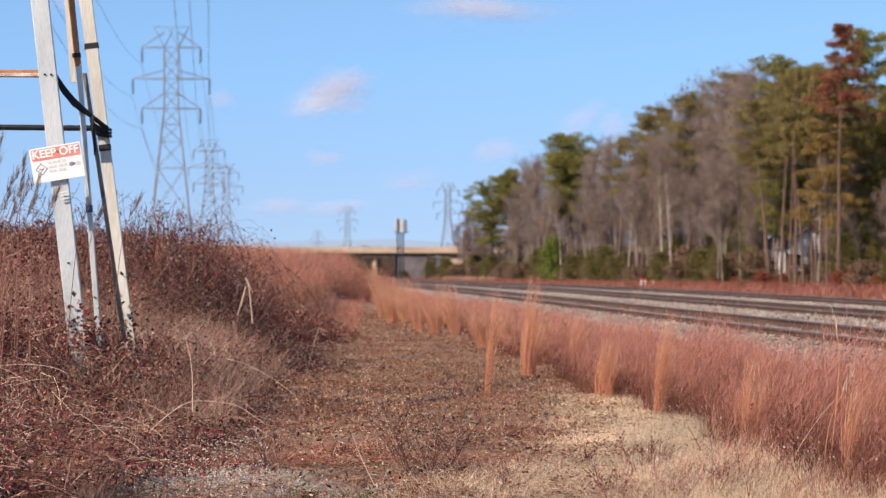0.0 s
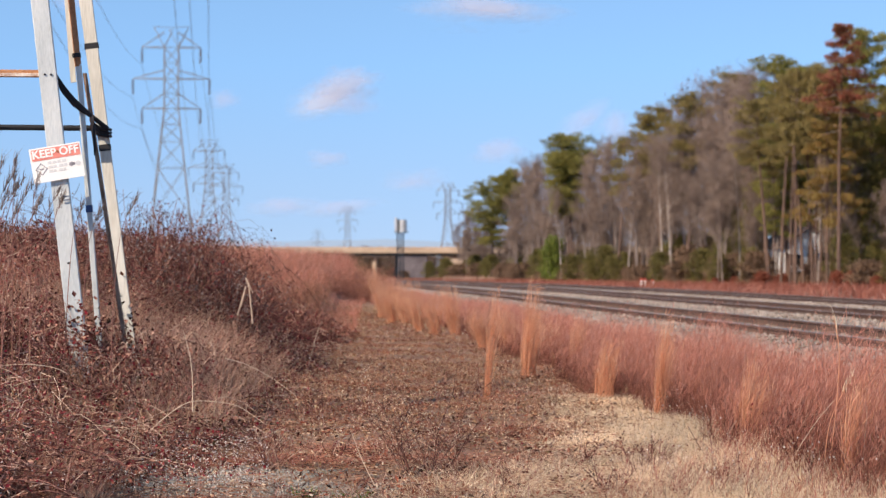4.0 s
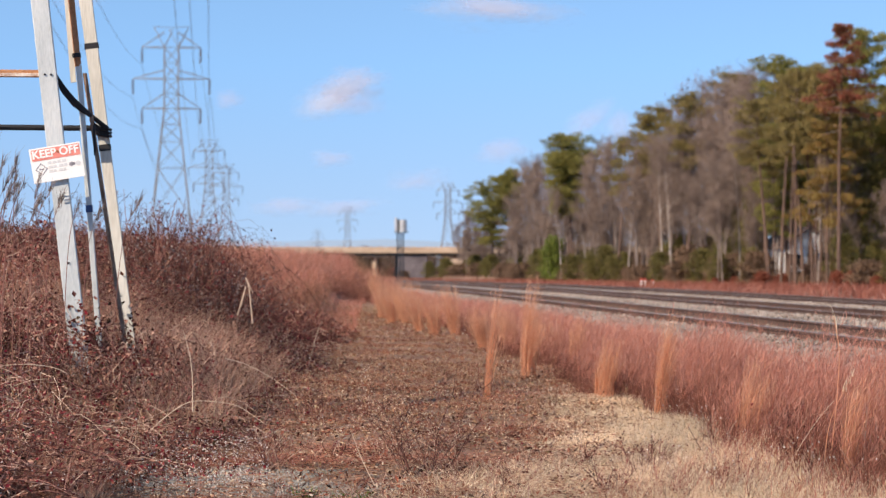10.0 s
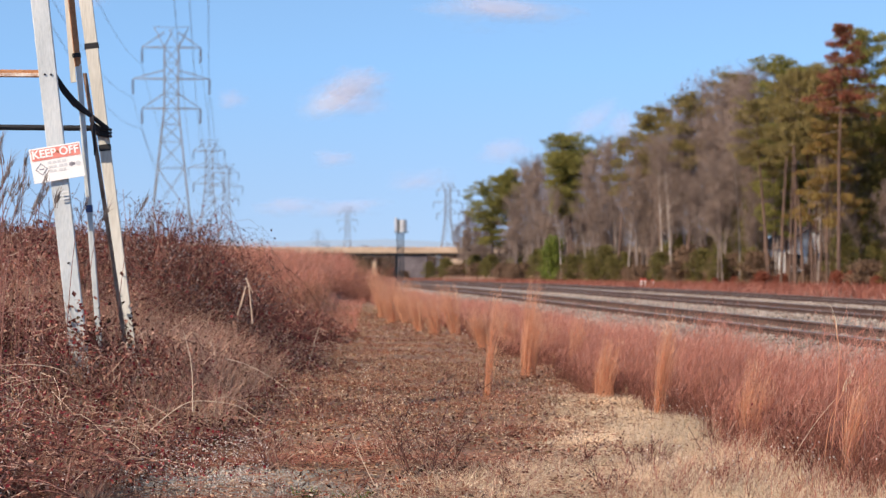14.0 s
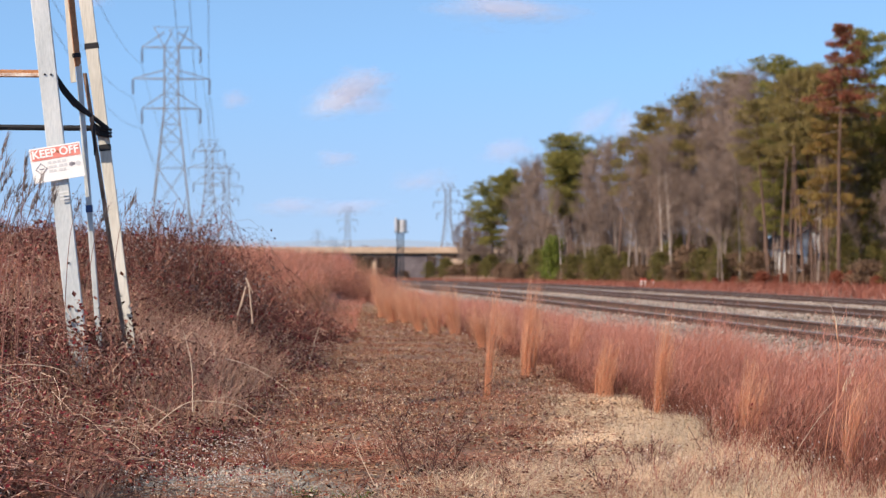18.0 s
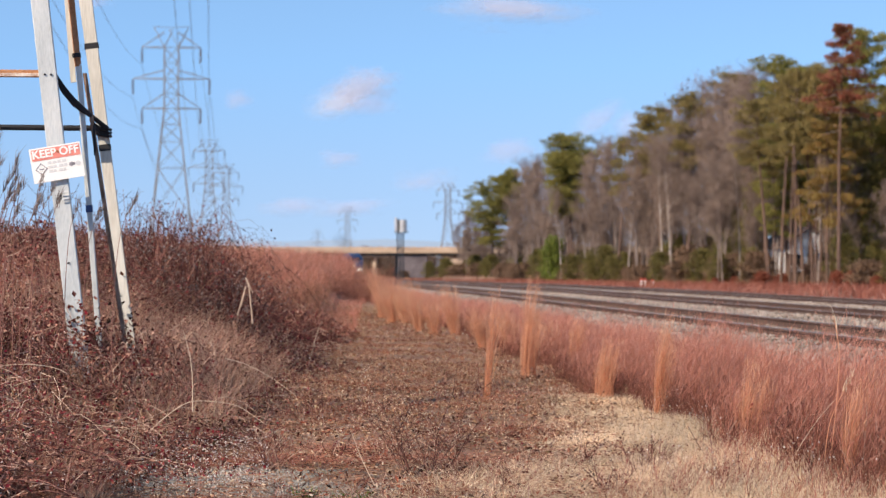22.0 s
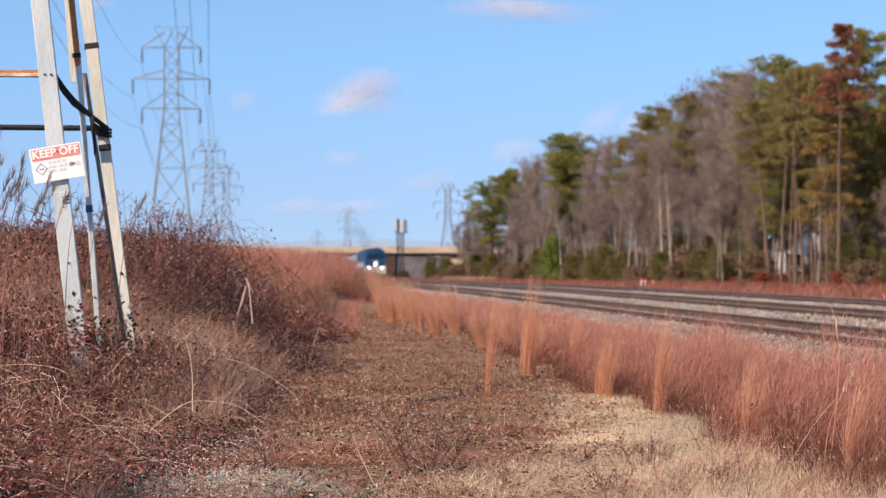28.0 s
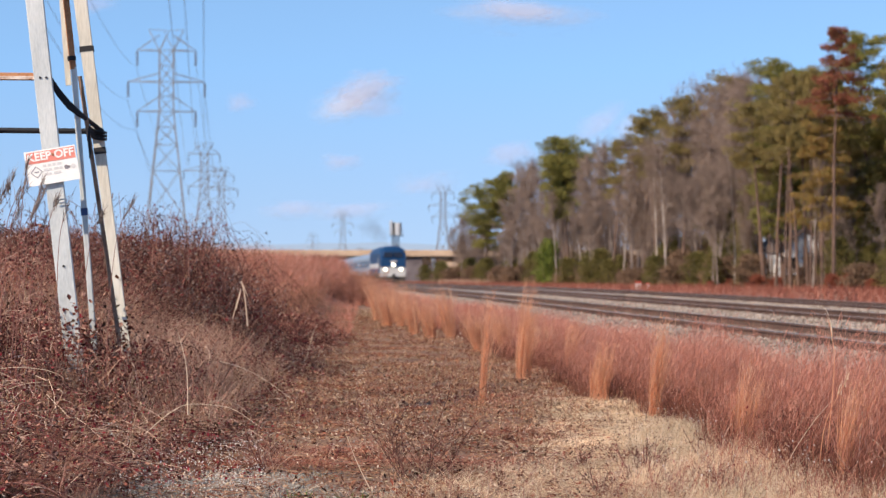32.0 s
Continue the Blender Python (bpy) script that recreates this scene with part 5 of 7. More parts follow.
def locomotive():
    ob = thing("locomotive", pose(0, 0, 0), "blue passenger diesel locomotive with white nose and lit headlamps", "locomotive")
    part("body", Solid().loft([section(0.55, 1.46, 2.25, 3.2, 0.75, 0.3), section(0.95, 1.52, 2.2, 3.85, 0.95, 0.3), section(1.7, 1.55, 1.15, 4.28, 1.1), section(2.6, 1.55, 1.15, 4.4, 1.1),
                               section(20.6, 1.55, 1.15, 4.4, 1.1), section(21.0, 1.45, 1.15, 4.2, 1.0)]), LOCOBLUE, ob)
    part("nose", Solid().loft([[(-1.38, 0.0, 0.75), (1.38, 0, 0.75), (1.44, 0.1, 1.75), (1.3, 0.15, 2.0), (-1.3, 0.15, 2.0), (-1.44, 0.1, 1.75)],
                               [(-1.5, 0.6, 0.75), (1.5, 0.6, 0.75), (1.52, 0.65, 1.8), (1.5, 0.7, 2.1), (-1.5, 0.7, 2.1), (-1.52, 0.65, 1.8)],
                               [(-1.52, 2.6, 0.9), (1.52, 2.6, 0.9), (1.53, 2.6, 1.8), (1.52, 2.6, 2.0), (-1.52, 2.6, 2.0), (-1.53, 2.6, 1.8)]]), NOSEWHITE, ob, "white painted nose and buffer beam")
    part("blue_hood", Solid().loft([[(-1.42, 0.02, 1.9), (1.42, 0.02, 1.9), (1.4, 0.15, 2.8), (-1.4, 0.15, 2.8)], [(-1.53, 0.8, 1.9), (1.53, 0.8, 1.9), (1.5, 0.85, 3.3), (-1.5, 0.85, 3.3)]]), LOCOBLUE, ob)
    for sx in (-1, 1):
        part("windscreen", Solid().loft([[(sx * 0.08, 0.3, 3.02), (sx * 1.24, 0.34, 3.02), (sx * 1.0, 0.92, 3.62), (sx * 0.08, 0.88, 3.66)],
                                         [(sx * 0.08, 0.7, 2.98), (sx * 1.24, 0.74, 2.98), (sx * 1.0, 1.28, 3.58), (sx * 0.08, 1.24, 3.62)]]), DARKGLASS, ob, "dark windscreen pane")
        part("side_window", Solid().box((sx * 1.53 - 0.03, 2.2, 2.7), (sx * 1.53 + 0.03, 2.9, 3.25), 0.02), DARKGLASS, ob)
        part("side_stripe", Solid().box((sx * 1.553 - 0.004, 2.8, 1.75), (sx * 1.553 + 0.004, 20.4, 2.35)), NOSEWHITE, ob, "white side band")
        part("red_line", Solid().box((sx * 1.559 - 0.004, 2.8, 1.68), (sx * 1.559 + 0.004, 20.4, 1.74)), REDSTRIPE, ob)
        part("ditch_light", Solid().pipe([(sx * 0.9, 0.12, 1.62), (sx * 0.9, -0.03, 1.62)], 0.17, 16), LAMP, ob, "lit round ditch light")
        part("handrail", Solid().pipe([(sx * 1.57, 2.9, 1.2), (sx * 1.61, 2.9, 2.9)], 0.025, 6), NOSEWHITE, ob)
    part("headlight", Solid().pipe([(0.0, 0.25, 2.14), (0.0, -0.04, 2.14)], 0.2, 16), LAMP, ob, "lit twin headlight")
    part("emblem", Solid().box((-0.4, 0.0, 2.45), (0.4, 0.3, 2.66), 0.02), NOSEWHITE, ob, "small pale emblem")
    part("coupler", Solid().box((-0.16, -0.5, 0.75), (0.16, 0.15, 1.05), 0.05), UNDERBLACK, ob)
    part("pilot", Solid().loft([[(-1.25, -0.1, 0.2), (1.25, -0.1, 0.2), (1.25, 0.05, 0.76), (-1.25, 0.05, 0.76)], [(-1.35, 0.5, 0.2), (1.35, 0.5, 0.2), (1.35, 0.5, 0.76), (-1.35, 0.5, 0.76)]]), UNDERBLACK, ob)
    part("fuel_tank", Solid().box((-1.3, 7.5, 0.35), (1.3, 13.5, 1.15), 0.15), UNDERBLACK, ob)
    for y in (14.5, 16.6, 18.7):
        part("roof_fan", Solid().pipe([(0, y, 4.3), (0, y, 4.45)], 0.7, 18), UNDERBLACK, ob)
    part("exhaust_stack", Solid().box((-0.3, 11.5, 4.3), (0.3, 12.3, 4.52), 0.03), UNDERBLACK, ob)
    part("horn", Solid().pipe([(0.4, 3.4, 4.5), (0.4, 2.9, 4.5)], [0.04, 0.1], 8), UNDERBLACK, ob)
    bogie(ob, 4.0, 2, 0.5)
    bogie(ob, 17.2, 2, 0.5)
    return ob


def coach():
    ob = thing("passenger_coach", pose(0, 0, 0), "silver ribbed passenger coach with dark windows", "railway coach", "coaches of the train")
    part("body", Solid().loft([section(0.2, 1.35, 1.1, 3.7, 0.9), section(0.7, 1.5, 1.0, 3.85, 0.9), section(25.2, 1.5, 1.0, 3.85, 0.9), section(25.7, 1.35, 1.1, 3.7, 0.9)]), SILVER, ob)
    for sx in (-1, 1):
        part("colour_band", Solid().box((sx * 1.502 - 0.004, 0.9, 2.0), (sx * 1.502 + 0.004, 25.0, 2.85)), LOCOBLUE, ob, "blue band round the windows")
        for i in range(11):
            y = 2.6 + i * 2.0
            part("window", Solid().box((sx * 1.508 - 0.006, y, 2.15), (sx * 1.508 + 0.006, y + 1.35, 2.72)), DARKGLASS, ob)
        part("door", Solid().box((sx * 1.508 - 0.006, 0.95, 1.15), (sx * 1.508 + 0.006, 1.75, 3.0)), SILVER, ob)
    part("gangway", Solid().box((-0.5, -0.15, 1.1), (0.5, 0.25, 3.3), 0.05), UNDERBLACK, ob)
    part("underframe", Solid().box((-1.2, 6, 0.5), (1.2, 20, 1.0), 0.1), UNDERBLACK, ob)
    bogie(ob, 3.6, 2, 0.46)
    bogie(ob, 22.3, 2, 0.46)
    return ob


TRAIN = [(locomotive(), 0.0, 21.0)]
first = coach()
for k in range(4):
    TRAIN.append((first if k == 0 else copy_thing(first, pose(0, 0, 0)), 21.9 + k * 26.4, 25.9))

# exhaust over the locomotive
SMOKE = vapour("exhaust_smoke", (0.16, 0.15, 0.15), 0.09, 1.8, 0.4, lift=0.05)
def puff(w, h):
    ob = thing("exhaust_puff", pose(0, 0, 0), "thin grey diesel exhaust above the locomotive", "smoke", "puffs of exhaust")
    for k in range(2):
        bm = bmesh.new()
        uv = bm.loops.layers.uv.new("UV")
        q = [bm.verts.new((w * (a - 0.5), k * 0.8, h * (b - 0.5))) for a, b in ((0, 0), (1, 0), (1, 1), (0, 1))]
        fc = bm.faces.new(q)
        for lp, u in zip(fc.loops, ((-1, -1), (1, -1), (1, 1), (-1, 1))):
            lp[uv].uv = u
        me = bpy.data.meshes.new("vapour_sheet")
        bm.to_mesh(me)
        bm.free()
        me.materials.append(SMOKE)
        part("vapour_sheet", me, SMOKE, ob)
    return ob


PUFFS = [(puff(3.2, 2.6), 12.0, 5.6), (puff(4.4, 3.2), 16.0, 6.6), (puff(5.0, 3.4), 24.0, 7.2)]
# ---------- grass, brambles, litter ----------
rng = np.random.default_rng(42)
WIND = np.array([0.75, -0.2])


def scatter(n, x0, x1, y0, y1, power=1.0):
    """n spots, thicker towards y0; x0 and x1 may be functions of y."""
    y = y0 + (y1 - y0) * rng.random(n) ** power
    a = x0(y) if callable(x0) else x0
    b = x1(y) if callable(x1) else x1
    x = a + (b - a) * rng.random(n)
    return np.stack([x, y, land(x, y)], 1)


def clumpy(p, cell, keep, seed):
    """Thin the spots by a patchy field."""
    f = np.sin(p[:, 0] / cell * 2.3 + seed) * np.sin(p[:, 1] / cell * 1.7 + 2 * seed) + 0.6 * np.sin(p[:, 0] / cell * 5.1 + p[:, 1] / cell * 3.3)
    return p[rng.random(len(p)) < np.clip(keep + 0.35 * f, 0.05, 1)]


def stand(p, lo, hi, w, sway=0.16, segs=3, bend=1.8):
    n = len(p)
    h = rng.uniform(lo, hi, n)
    lean = rng.normal(0, sway, (n, 2)) * h[:, None] + WIND * 0.12 * h[:, None]
    return strips(p - np.array([0, 0, 0.02]), h, w * rng.uniform(0.6, 1.4, n), lean, segs, bend, rng=rng)


def strip_left(y):
    return 3.78 + 0.12 * np.sin(y * 0.75) + 0.12 * np.sin(y * 1.9 + 1) + np.interp(y, [11.5, 16, 20, 24, 30, 38, 56, 62, 120], [0.02, 0.05, 0.0, 0.1, 0.35, 0.65, 0.75, 0.7, 0.9])


def bed_edge(y):
    return 6.35 + 0.25 * np.sin(y * 0.8) + 0.15 * np.sin(y * 2.7)


# red broomsedge between the path and the railway, in stands that the wind rocks
ROCKERS = []     # (thing, place, degrees, seconds, phase)
for k in range(7):
    y0, y1 = 12.0 + k * 5, 17.0 + k * 5
    n = 27000
    heart = scatter(430, strip_left, bed_edge, y0, y1)      # tussocks, with gaps between them
    heart = np.concatenate([heart, scatter(60, strip_left, lambda y: strip_left(y) + 0.35, y0, y1)])
    own = rng.integers(0, len(heart), int(n * 0.5))
    p = heart[own] + rng.normal(0, 0.055, (len(own), 3)) * np.array([1, 1, 0])
    p = np.concatenate([p, clumpy(scatter(int(n * 0.12), strip_left, bed_edge, y0, y1), 0.7, 0.5, 1.0)])
    p[:, 2] = land(p[:, 0], p[:, 1])
    tall = np.concatenate([rng.uniform(0.62, 1.25, len(heart))[own], rng.uniform(0.5, 1.0, len(p) - len(own))])
    base = Vector((5.0, (y0 + y1) / 2, 0))
    lift = (smooth(-0.15, 0.75, p[:, 0] - strip_left(p[:, 1])) * 0.5 + 0.5) * (1 - 0.36 * smooth(5.0, 6.2, p[:, 0]))
    lift = lift * np.interp(p[:, 1], [12, 18, 24, 30, 47], [0.95, 0.88, 0.72, 0.64, 0.68])
    lift = lift * tall * (0.98 + 0.25 * np.sin(p[:, 0] * 4.1 + p[:, 1] * 1.7) * np.sin(p[:, 1] * 2.9 + 1.3))
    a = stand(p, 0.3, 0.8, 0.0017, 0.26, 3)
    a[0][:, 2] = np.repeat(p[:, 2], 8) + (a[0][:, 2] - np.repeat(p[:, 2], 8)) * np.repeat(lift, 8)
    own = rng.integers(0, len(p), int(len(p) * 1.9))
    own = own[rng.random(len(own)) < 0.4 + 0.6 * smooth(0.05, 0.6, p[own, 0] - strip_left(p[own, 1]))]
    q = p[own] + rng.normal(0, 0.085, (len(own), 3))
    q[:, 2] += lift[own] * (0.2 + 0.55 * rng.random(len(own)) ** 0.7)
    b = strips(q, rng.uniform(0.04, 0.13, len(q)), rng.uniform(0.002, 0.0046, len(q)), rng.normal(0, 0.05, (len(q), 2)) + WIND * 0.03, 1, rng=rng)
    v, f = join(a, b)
    # stalks carry the painted shade, plumes the plain red
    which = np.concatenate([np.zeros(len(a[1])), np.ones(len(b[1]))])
    ob = tagged(new("broomsedge_stand", mesh_np("broomsedge_stand", v - np.array(base), f, [SEDGE_SHADED, SEDGE], which)), "dense stand of dry red broomsedge beside the path", "grass", kind="stuff")
    ob.matrix_world = Matrix.Translation(base)
    ROCKERS.append((ob, base, 0.5, 2.6, k * 1.3))
p = clumpy(scatter(30000, strip_left, bed_edge, 47, 170, 1.5), 1.3, 0.8, 2.0)
stuff("far_broomsedge", stand(p, 0.3, 0.62, 0.018, 0.14, 2), SEDGE, "dry red broomsedge along the railway", "grass")
# single stalks that overtop the stand
p = scatter(420, lambda y: strip_left(y) + 0.1, bed_edge, 12, 34, 1.2)
a = stand(p, 0.65, 1.05, 0.0035, 0.18, 4)
own = np.repeat(np.arange(len(p)), 8)
tips = a[0].reshape(len(p), 5, 2, 3).mean(2)
q = tips[own, rng.integers(2, 5, len(own))] + rng.normal(0, 0.012, (len(own), 3))
b = strips(q, rng.uniform(0.03, 0.08, len(q)), rng.uniform(0.002, 0.004, len(q)), rng.normal(0, 0.025, (len(q), 2)), 1, rng=rng)
stuff("overtopping_stalks", join(a, b), SEDGE, "thin red stalks standing above the broomsedge", "grass")
# thatch at the feet of the stand, its brown darkened to paint the shade there
SHADEBASE = plant("shaded_grass_feet", [(0.07, 0.03, 0.022), (0.13, 0.055, 0.04), (0.2, 0.09, 0.065)], 0.2)
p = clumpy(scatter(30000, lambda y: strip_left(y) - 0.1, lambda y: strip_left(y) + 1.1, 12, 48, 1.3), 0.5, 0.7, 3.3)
stuff("thatch", stand(p, 0.10, 0.40, 0.0045, 0.3, 2), SHADEBASE, "tangled brown thatch, painted dark for shade under the red grass", "grass")


def sedge_clump(x, y, h, seed, spread=0.16, n=150, mat=None):
    r = np.random.default_rng(seed)
    z = float(land(x, y))
    ob = thing("broomsedge_clump", pose(x, y, z), "upright orange broomsedge tussock, dry and feathery", "grass", "orange grass tussocks")
    a = r.uniform(0, 6.28, n)
    n = int(n * 1.5)
    a = r.uniform(0, 6.28, n)
    rr = spread * 0.42 * np.sqrt(r.random(n))
    root = np.stack([rr * np.cos(a), rr * np.sin(a), np.full(n, -0.03)], 1)
    hh = h * r.uniform(0.55, 1.05, n)
    lean = np.stack([np.cos(a), np.sin(a)], 1) * (spread * (0.34 if y < 30 else 0.75) * r.uniform(-0.3, 1.3, n))[:, None] + WIND * (0.13 if y < 30 else -0.28) * h * r.uniform(0.3, 1.5, n)[:, None]
    thick, bow = (1.0, 2.4) if y < 30 else (1.6, 1.5)
    c1 = strips(root, hh, thick * r.uniform(0.002, 0.0042, n), lean, 5, bow, rng=r)
    m = n * 4
    k = r.integers(0, n, m)
    t = 1 - 0.72 * r.random(m) ** 1.4
    q = root[k] + np.stack([lean[k, 0] * t ** bow, lean[k, 1] * t ** bow, hh[k] * t], 1) + r.normal(0, 0.01, (m, 3))
    c2 = strips(q, r.uniform(0.025, 0.08, m), thick * r.uniform(0.002, 0.005, m), r.normal(0, 0.022, (m, 2)) + WIND * 0.015, 1, rng=r)
    v, f = join(c1)
    part("blade_tuft", mesh_np("blade_tuft", v, f, mat or SEDGE_ORANGE), None, ob)
    v, f = c2
    part("plume_tuft", mesh_np("plume_tuft", v, f, mat or SEDGE_ORANGE), None, ob, "feathery orange plumes")
    ROCKERS.append((ob, Vector((x, y, z)), 1.3, 2.2 + 0.3 * math.sin(seed), seed * 0.9))
    return ob


for i, (x, y, h, sp) in enumerate(((2.46, 20.94, 1.25, 0.1), (3.38, 24.55, 1.28, 0.19), (3.5, 25.03, 0.86, 0.14), (3.71, 20.82, 0.7, 0.19), (3.71, 21.18, 0.5, 0.14), (3.81, 18.5, 0.98, 0.14), (3.92, 18.97, 0.59, 0.13), (4.33, 18.93, 0.49, 0.12), (3.83, 15.17, 0.76, 0.17), (3.98, 15.39, 0.54, 0.13), (3.82, 15.41, 0.48, 0.12), (3.9, 12.84, 0.76, 0.1),
                                  (3.55, 55.0, 1.5, 0.3), (3.4, 49.2, 1.36, 0.32), (3.72, 48.6, 1.2, 0.28), (3.62, 43.6, 1.22, 0.28), (3.8, 41.6, 1.2, 0.3), (4.15, 40.8, 1.05, 0.26),
                                  (4.05, 35, 1.05, 0.22), (4.3, 33, 0.75, 0.22), (3.75, 52, 1.4, 0.3), (4.45, 14.2, 0.75, 0.14), (4.3, 26.5, 0.8, 0.22), (4.5, 30, 0.8, 0.26))):
    sedge_clump(x, y, h * (1 if y < 30 else 0.9 + 0.17 * math.sin(i * 2.7)), 100 + i, sp, 70 if i == 0 else 90 if y < 17 else 140 if y < 30 else 150, None if y < 30 else SEDGE_PALE)

MAT = plant("dull_dead_weeds", [(0.13, 0.056, 0.039), (0.24, 0.108, 0.074), (0.36, 0.18, 0.12), (0.46, 0.285, 0.19)], 0.2)
# pale straw sward
p = scatter(34000, lambda y: np.interp(y, [11, 14, 17, 20, 24], [1.7, 2.25, 2.75, 3.2, 3.7]) + rng.normal(0, 0.3, len(y)), lambda y: strip_left(y) + 0.1, 11, 21.5, 1.2)
stuff("straw_sward", stand(clumpy(p, 0.5, 0.75, 2.2) + np.array([0, 0, 0.02]), 0.02, 0.10, 0.0042, 1.5, 3), STRAW, "short pale straw-coloured dead grass", "grass")
c = scatter(24000, lambda y: np.interp(y, [11, 14, 17, 20, 24], [1.85, 2.4, 2.85, 3.3, 3.8]) + rng.normal(0, 0.25, len(y)), lambda y: strip_left(y), 11, 21.5, 1.3)
c[:, 2] += rng.uniform(0.01, 0.05, len(c))
stuff("straw_thatch", flakes(c, rng.uniform(0.006, 0.013, len(c)), rng, 0.75, 7.0), STRAW, "flattened pale straw", "grass")
p = clumpy(scatter(14000, lambda y: np.interp(y, [11, 13, 16], [1.9, 2.5, 3.0]), lambda y: strip_left(y) + 0.2, 11, 17, 1.4), 0.5, 0.5, 5.2)
stuff("straw_wisps", stand(p, 0.06, 0.26, 0.0026, 0.55, 3), STRAW, "thin pale wisps of dead grass", "grass")
p = clumpy(scatter(5200, lambda y: np.interp(y, [11, 12.5, 14.5], [1.7, 2.5, 3.5]), lambda y: strip_left(y) + 0.2, 11.2, 14.8, 1.3), 0.4, 0.45, 1.9)
stuff("russet_weeds", stand(p, 0.06, 0.3, 0.0032, 0.6, 3), plant("red_weed_stalks", [(0.2, 0.06, 0.045), (0.36, 0.13, 0.095), (0.5, 0.25, 0.18)], 0.3), "thin russet weeds over the pale straw", "weeds")
p = scatter(3800, lambda y: path_edge(y), strip_left, 24, 70, 1.3)
stuff("far_straw", stand(p, 0.03, 0.09, 0.010, 1.6, 2), LITTER, "thin brown dead grass on the path", "grass")
def off_gravel(p, keep=0.2):
    """Spots, thinned where the bare gravel shows."""
    bare = (p[:, 0] > -1.2) & (p[:, 0] < 1.25 - 0.35 * (p[:, 1] - 11)) & (p[:, 1] < 14.1)
    return p[~bare | (rng.random(len(p)) < keep)]


# litter on the trodden path
p = scatter(46000, lambda y: path_edge(y) - 0.7, strip_left, 11, 70, 1.7)
p = clumpy(p, 0.8, 0.75, 0.7)
p = off_gravel(p[rng.random(len(p)) < np.interp(p[:, 1], [22, 32], [1.0, 0.5])], 0.3)
p[:, 2] += rng.uniform(0.0, 0.03, len(p))
stuff("leaf_litter", flakes(p, rng.uniform(0.007, 0.028, len(p)) * np.interp(p[:, 1], [11, 40], [1, 1.6]), rng, 0.7, 1.8), LITTER, "brown dead leaves and chaff strewn on the path", "litter")
p = off_gravel(scatter(30000, lambda y: path_edge(y) - 0.9, strip_left, 11, 66, 1.6), 0.35)
p[:, 2] += 0.022
stuff("dead_stalks", stand(p, 0.015, 0.06, 0.008, 3.2, 3, 1.0), LITTER, "flattened dead grass stalks on the path", "litter")
p = clumpy(scatter(11000, lambda y: path_edge(y) - 0.2, lambda y: path_edge(y) + 2.6, 11.2, 36, 1.6), 0.8, 0.4, 1.1)
stuff("path_stones", pebbles(p, rng.uniform(0.01, 0.042, len(p)), rng), STONE, "small pale stones scattered on the path", "stones")
p = clumpy(scatter(30000, lambda y: -1.3 + 0.1 * np.sin(9 * y), lambda y: 1.35 + 0.25 * np.sin(7 * y) - 0.35 * (y - 11), 11.2, 14.4), 0.35, 0.75, 0.4)
stuff("gravel_patch", pebbles(p, rng.uniform(0.008, 0.03, len(p)), rng), GRIT, "bare patch of grey gravel", "gravel")


def canes(p, lo, hi, reach, r0=0.004, kinds=7):
    """Arching briar stems."""
    n = len(p)
    a = rng.uniform(0, 6.28, n)
    h = rng.uniform(lo, hi, n)
    L = reach * rng.uniform(0.3, 1.2, n)
    t = np.linspace(0, 1, kinds)
    arch = np.sin(t * math.pi * 0.78) / math.sin(math.pi * 0.5)
    path = np.zeros((n, kinds, 3))
    path[:, :, 0] = p[:, None, 0] + (np.cos(a) * L)[:, None] * t
    path[:, :, 1] = p[:, None, 1] + (np.sin(a) * L)[:, None] * t
    path[:, :, 2] = p[:, None, 2] - 0.03 + h[:, None] * arch
    path += rng.normal(0, 0.018, path.shape)
    rad = r0 * rng.uniform(0.6, 1.4, n)[:, None] * np.linspace(1, 0.35, kinds)[None]
    return path, rad


def bramble_left(y):
    return -0.16 * y - 0.4


def bramble_right(y):
    return path_edge(y) + np.interp(y, [11, 13, 16, 24, 36], [-0.5, -0.12, 0.35, 0.6, 0.4])


def thicket_height(x, y):
    """Brambles stand low at the path's side and shoulder-high on the bank."""
    e = path_edge(y) - x
    hump = 1 + 2.2 * smooth(24.0, 26.0, y) * smooth(31, 28.5, y) * smooth(1.9, 0.7, e) * smooth(-0.4, 0.2, e)
    return hump * np.interp(e, [-0.7, 0.1, 0.9, 1.8, 3], [0.10, 0.30, 0.6, 1.0, 1.1]) * np.interp(y, [11, 15, 19, 23, 30, 40], [0.5, 0.6, 0.85, 0.98, 0.95, 0.8])


def open_slope(p):
    """The brambles thin out where the bank runs down to the path."""
    e = path_edge(p[:, 1]) - p[:, 0]
    return 1 - 0.62 * smooth(2.3, 1.6, e) * smooth(17.5, 19.5, p[:, 1]) * smooth(24.5, 22.5, p[:, 1])


p = clumpy(scatter(8200, bramble_left, bramble_right, 11.0, 40, 1.25), 0.6, 0.65, 3.0)
p = p[~((np.abs(p[:, 0] + 1.47) < 0.22) & (p[:, 1] > 16.5) & (p[:, 1] < 17.8))]
p = p[rng.random(len(p)) < open_slope(p)]
path, rad = canes(p, 0.3, 1.0, 0.75, 0.0046)
path[:, :, 2] = p[:, None, 2] + (path[:, :, 2] - p[:, None, 2]) * thicket_height(p[:, 0], p[:, 1])[:, None] * 1.15
v, f = tubes(path, rad)
stuff("bramble_canes", (v, f), CANE, "tangle of dark red-brown bramble canes", "brambles")
k = rng.integers(0, len(path), 76000)
c = path[k, rng.integers(1, 7, len(k))] + rng.normal(0, 0.05, (len(k), 3))
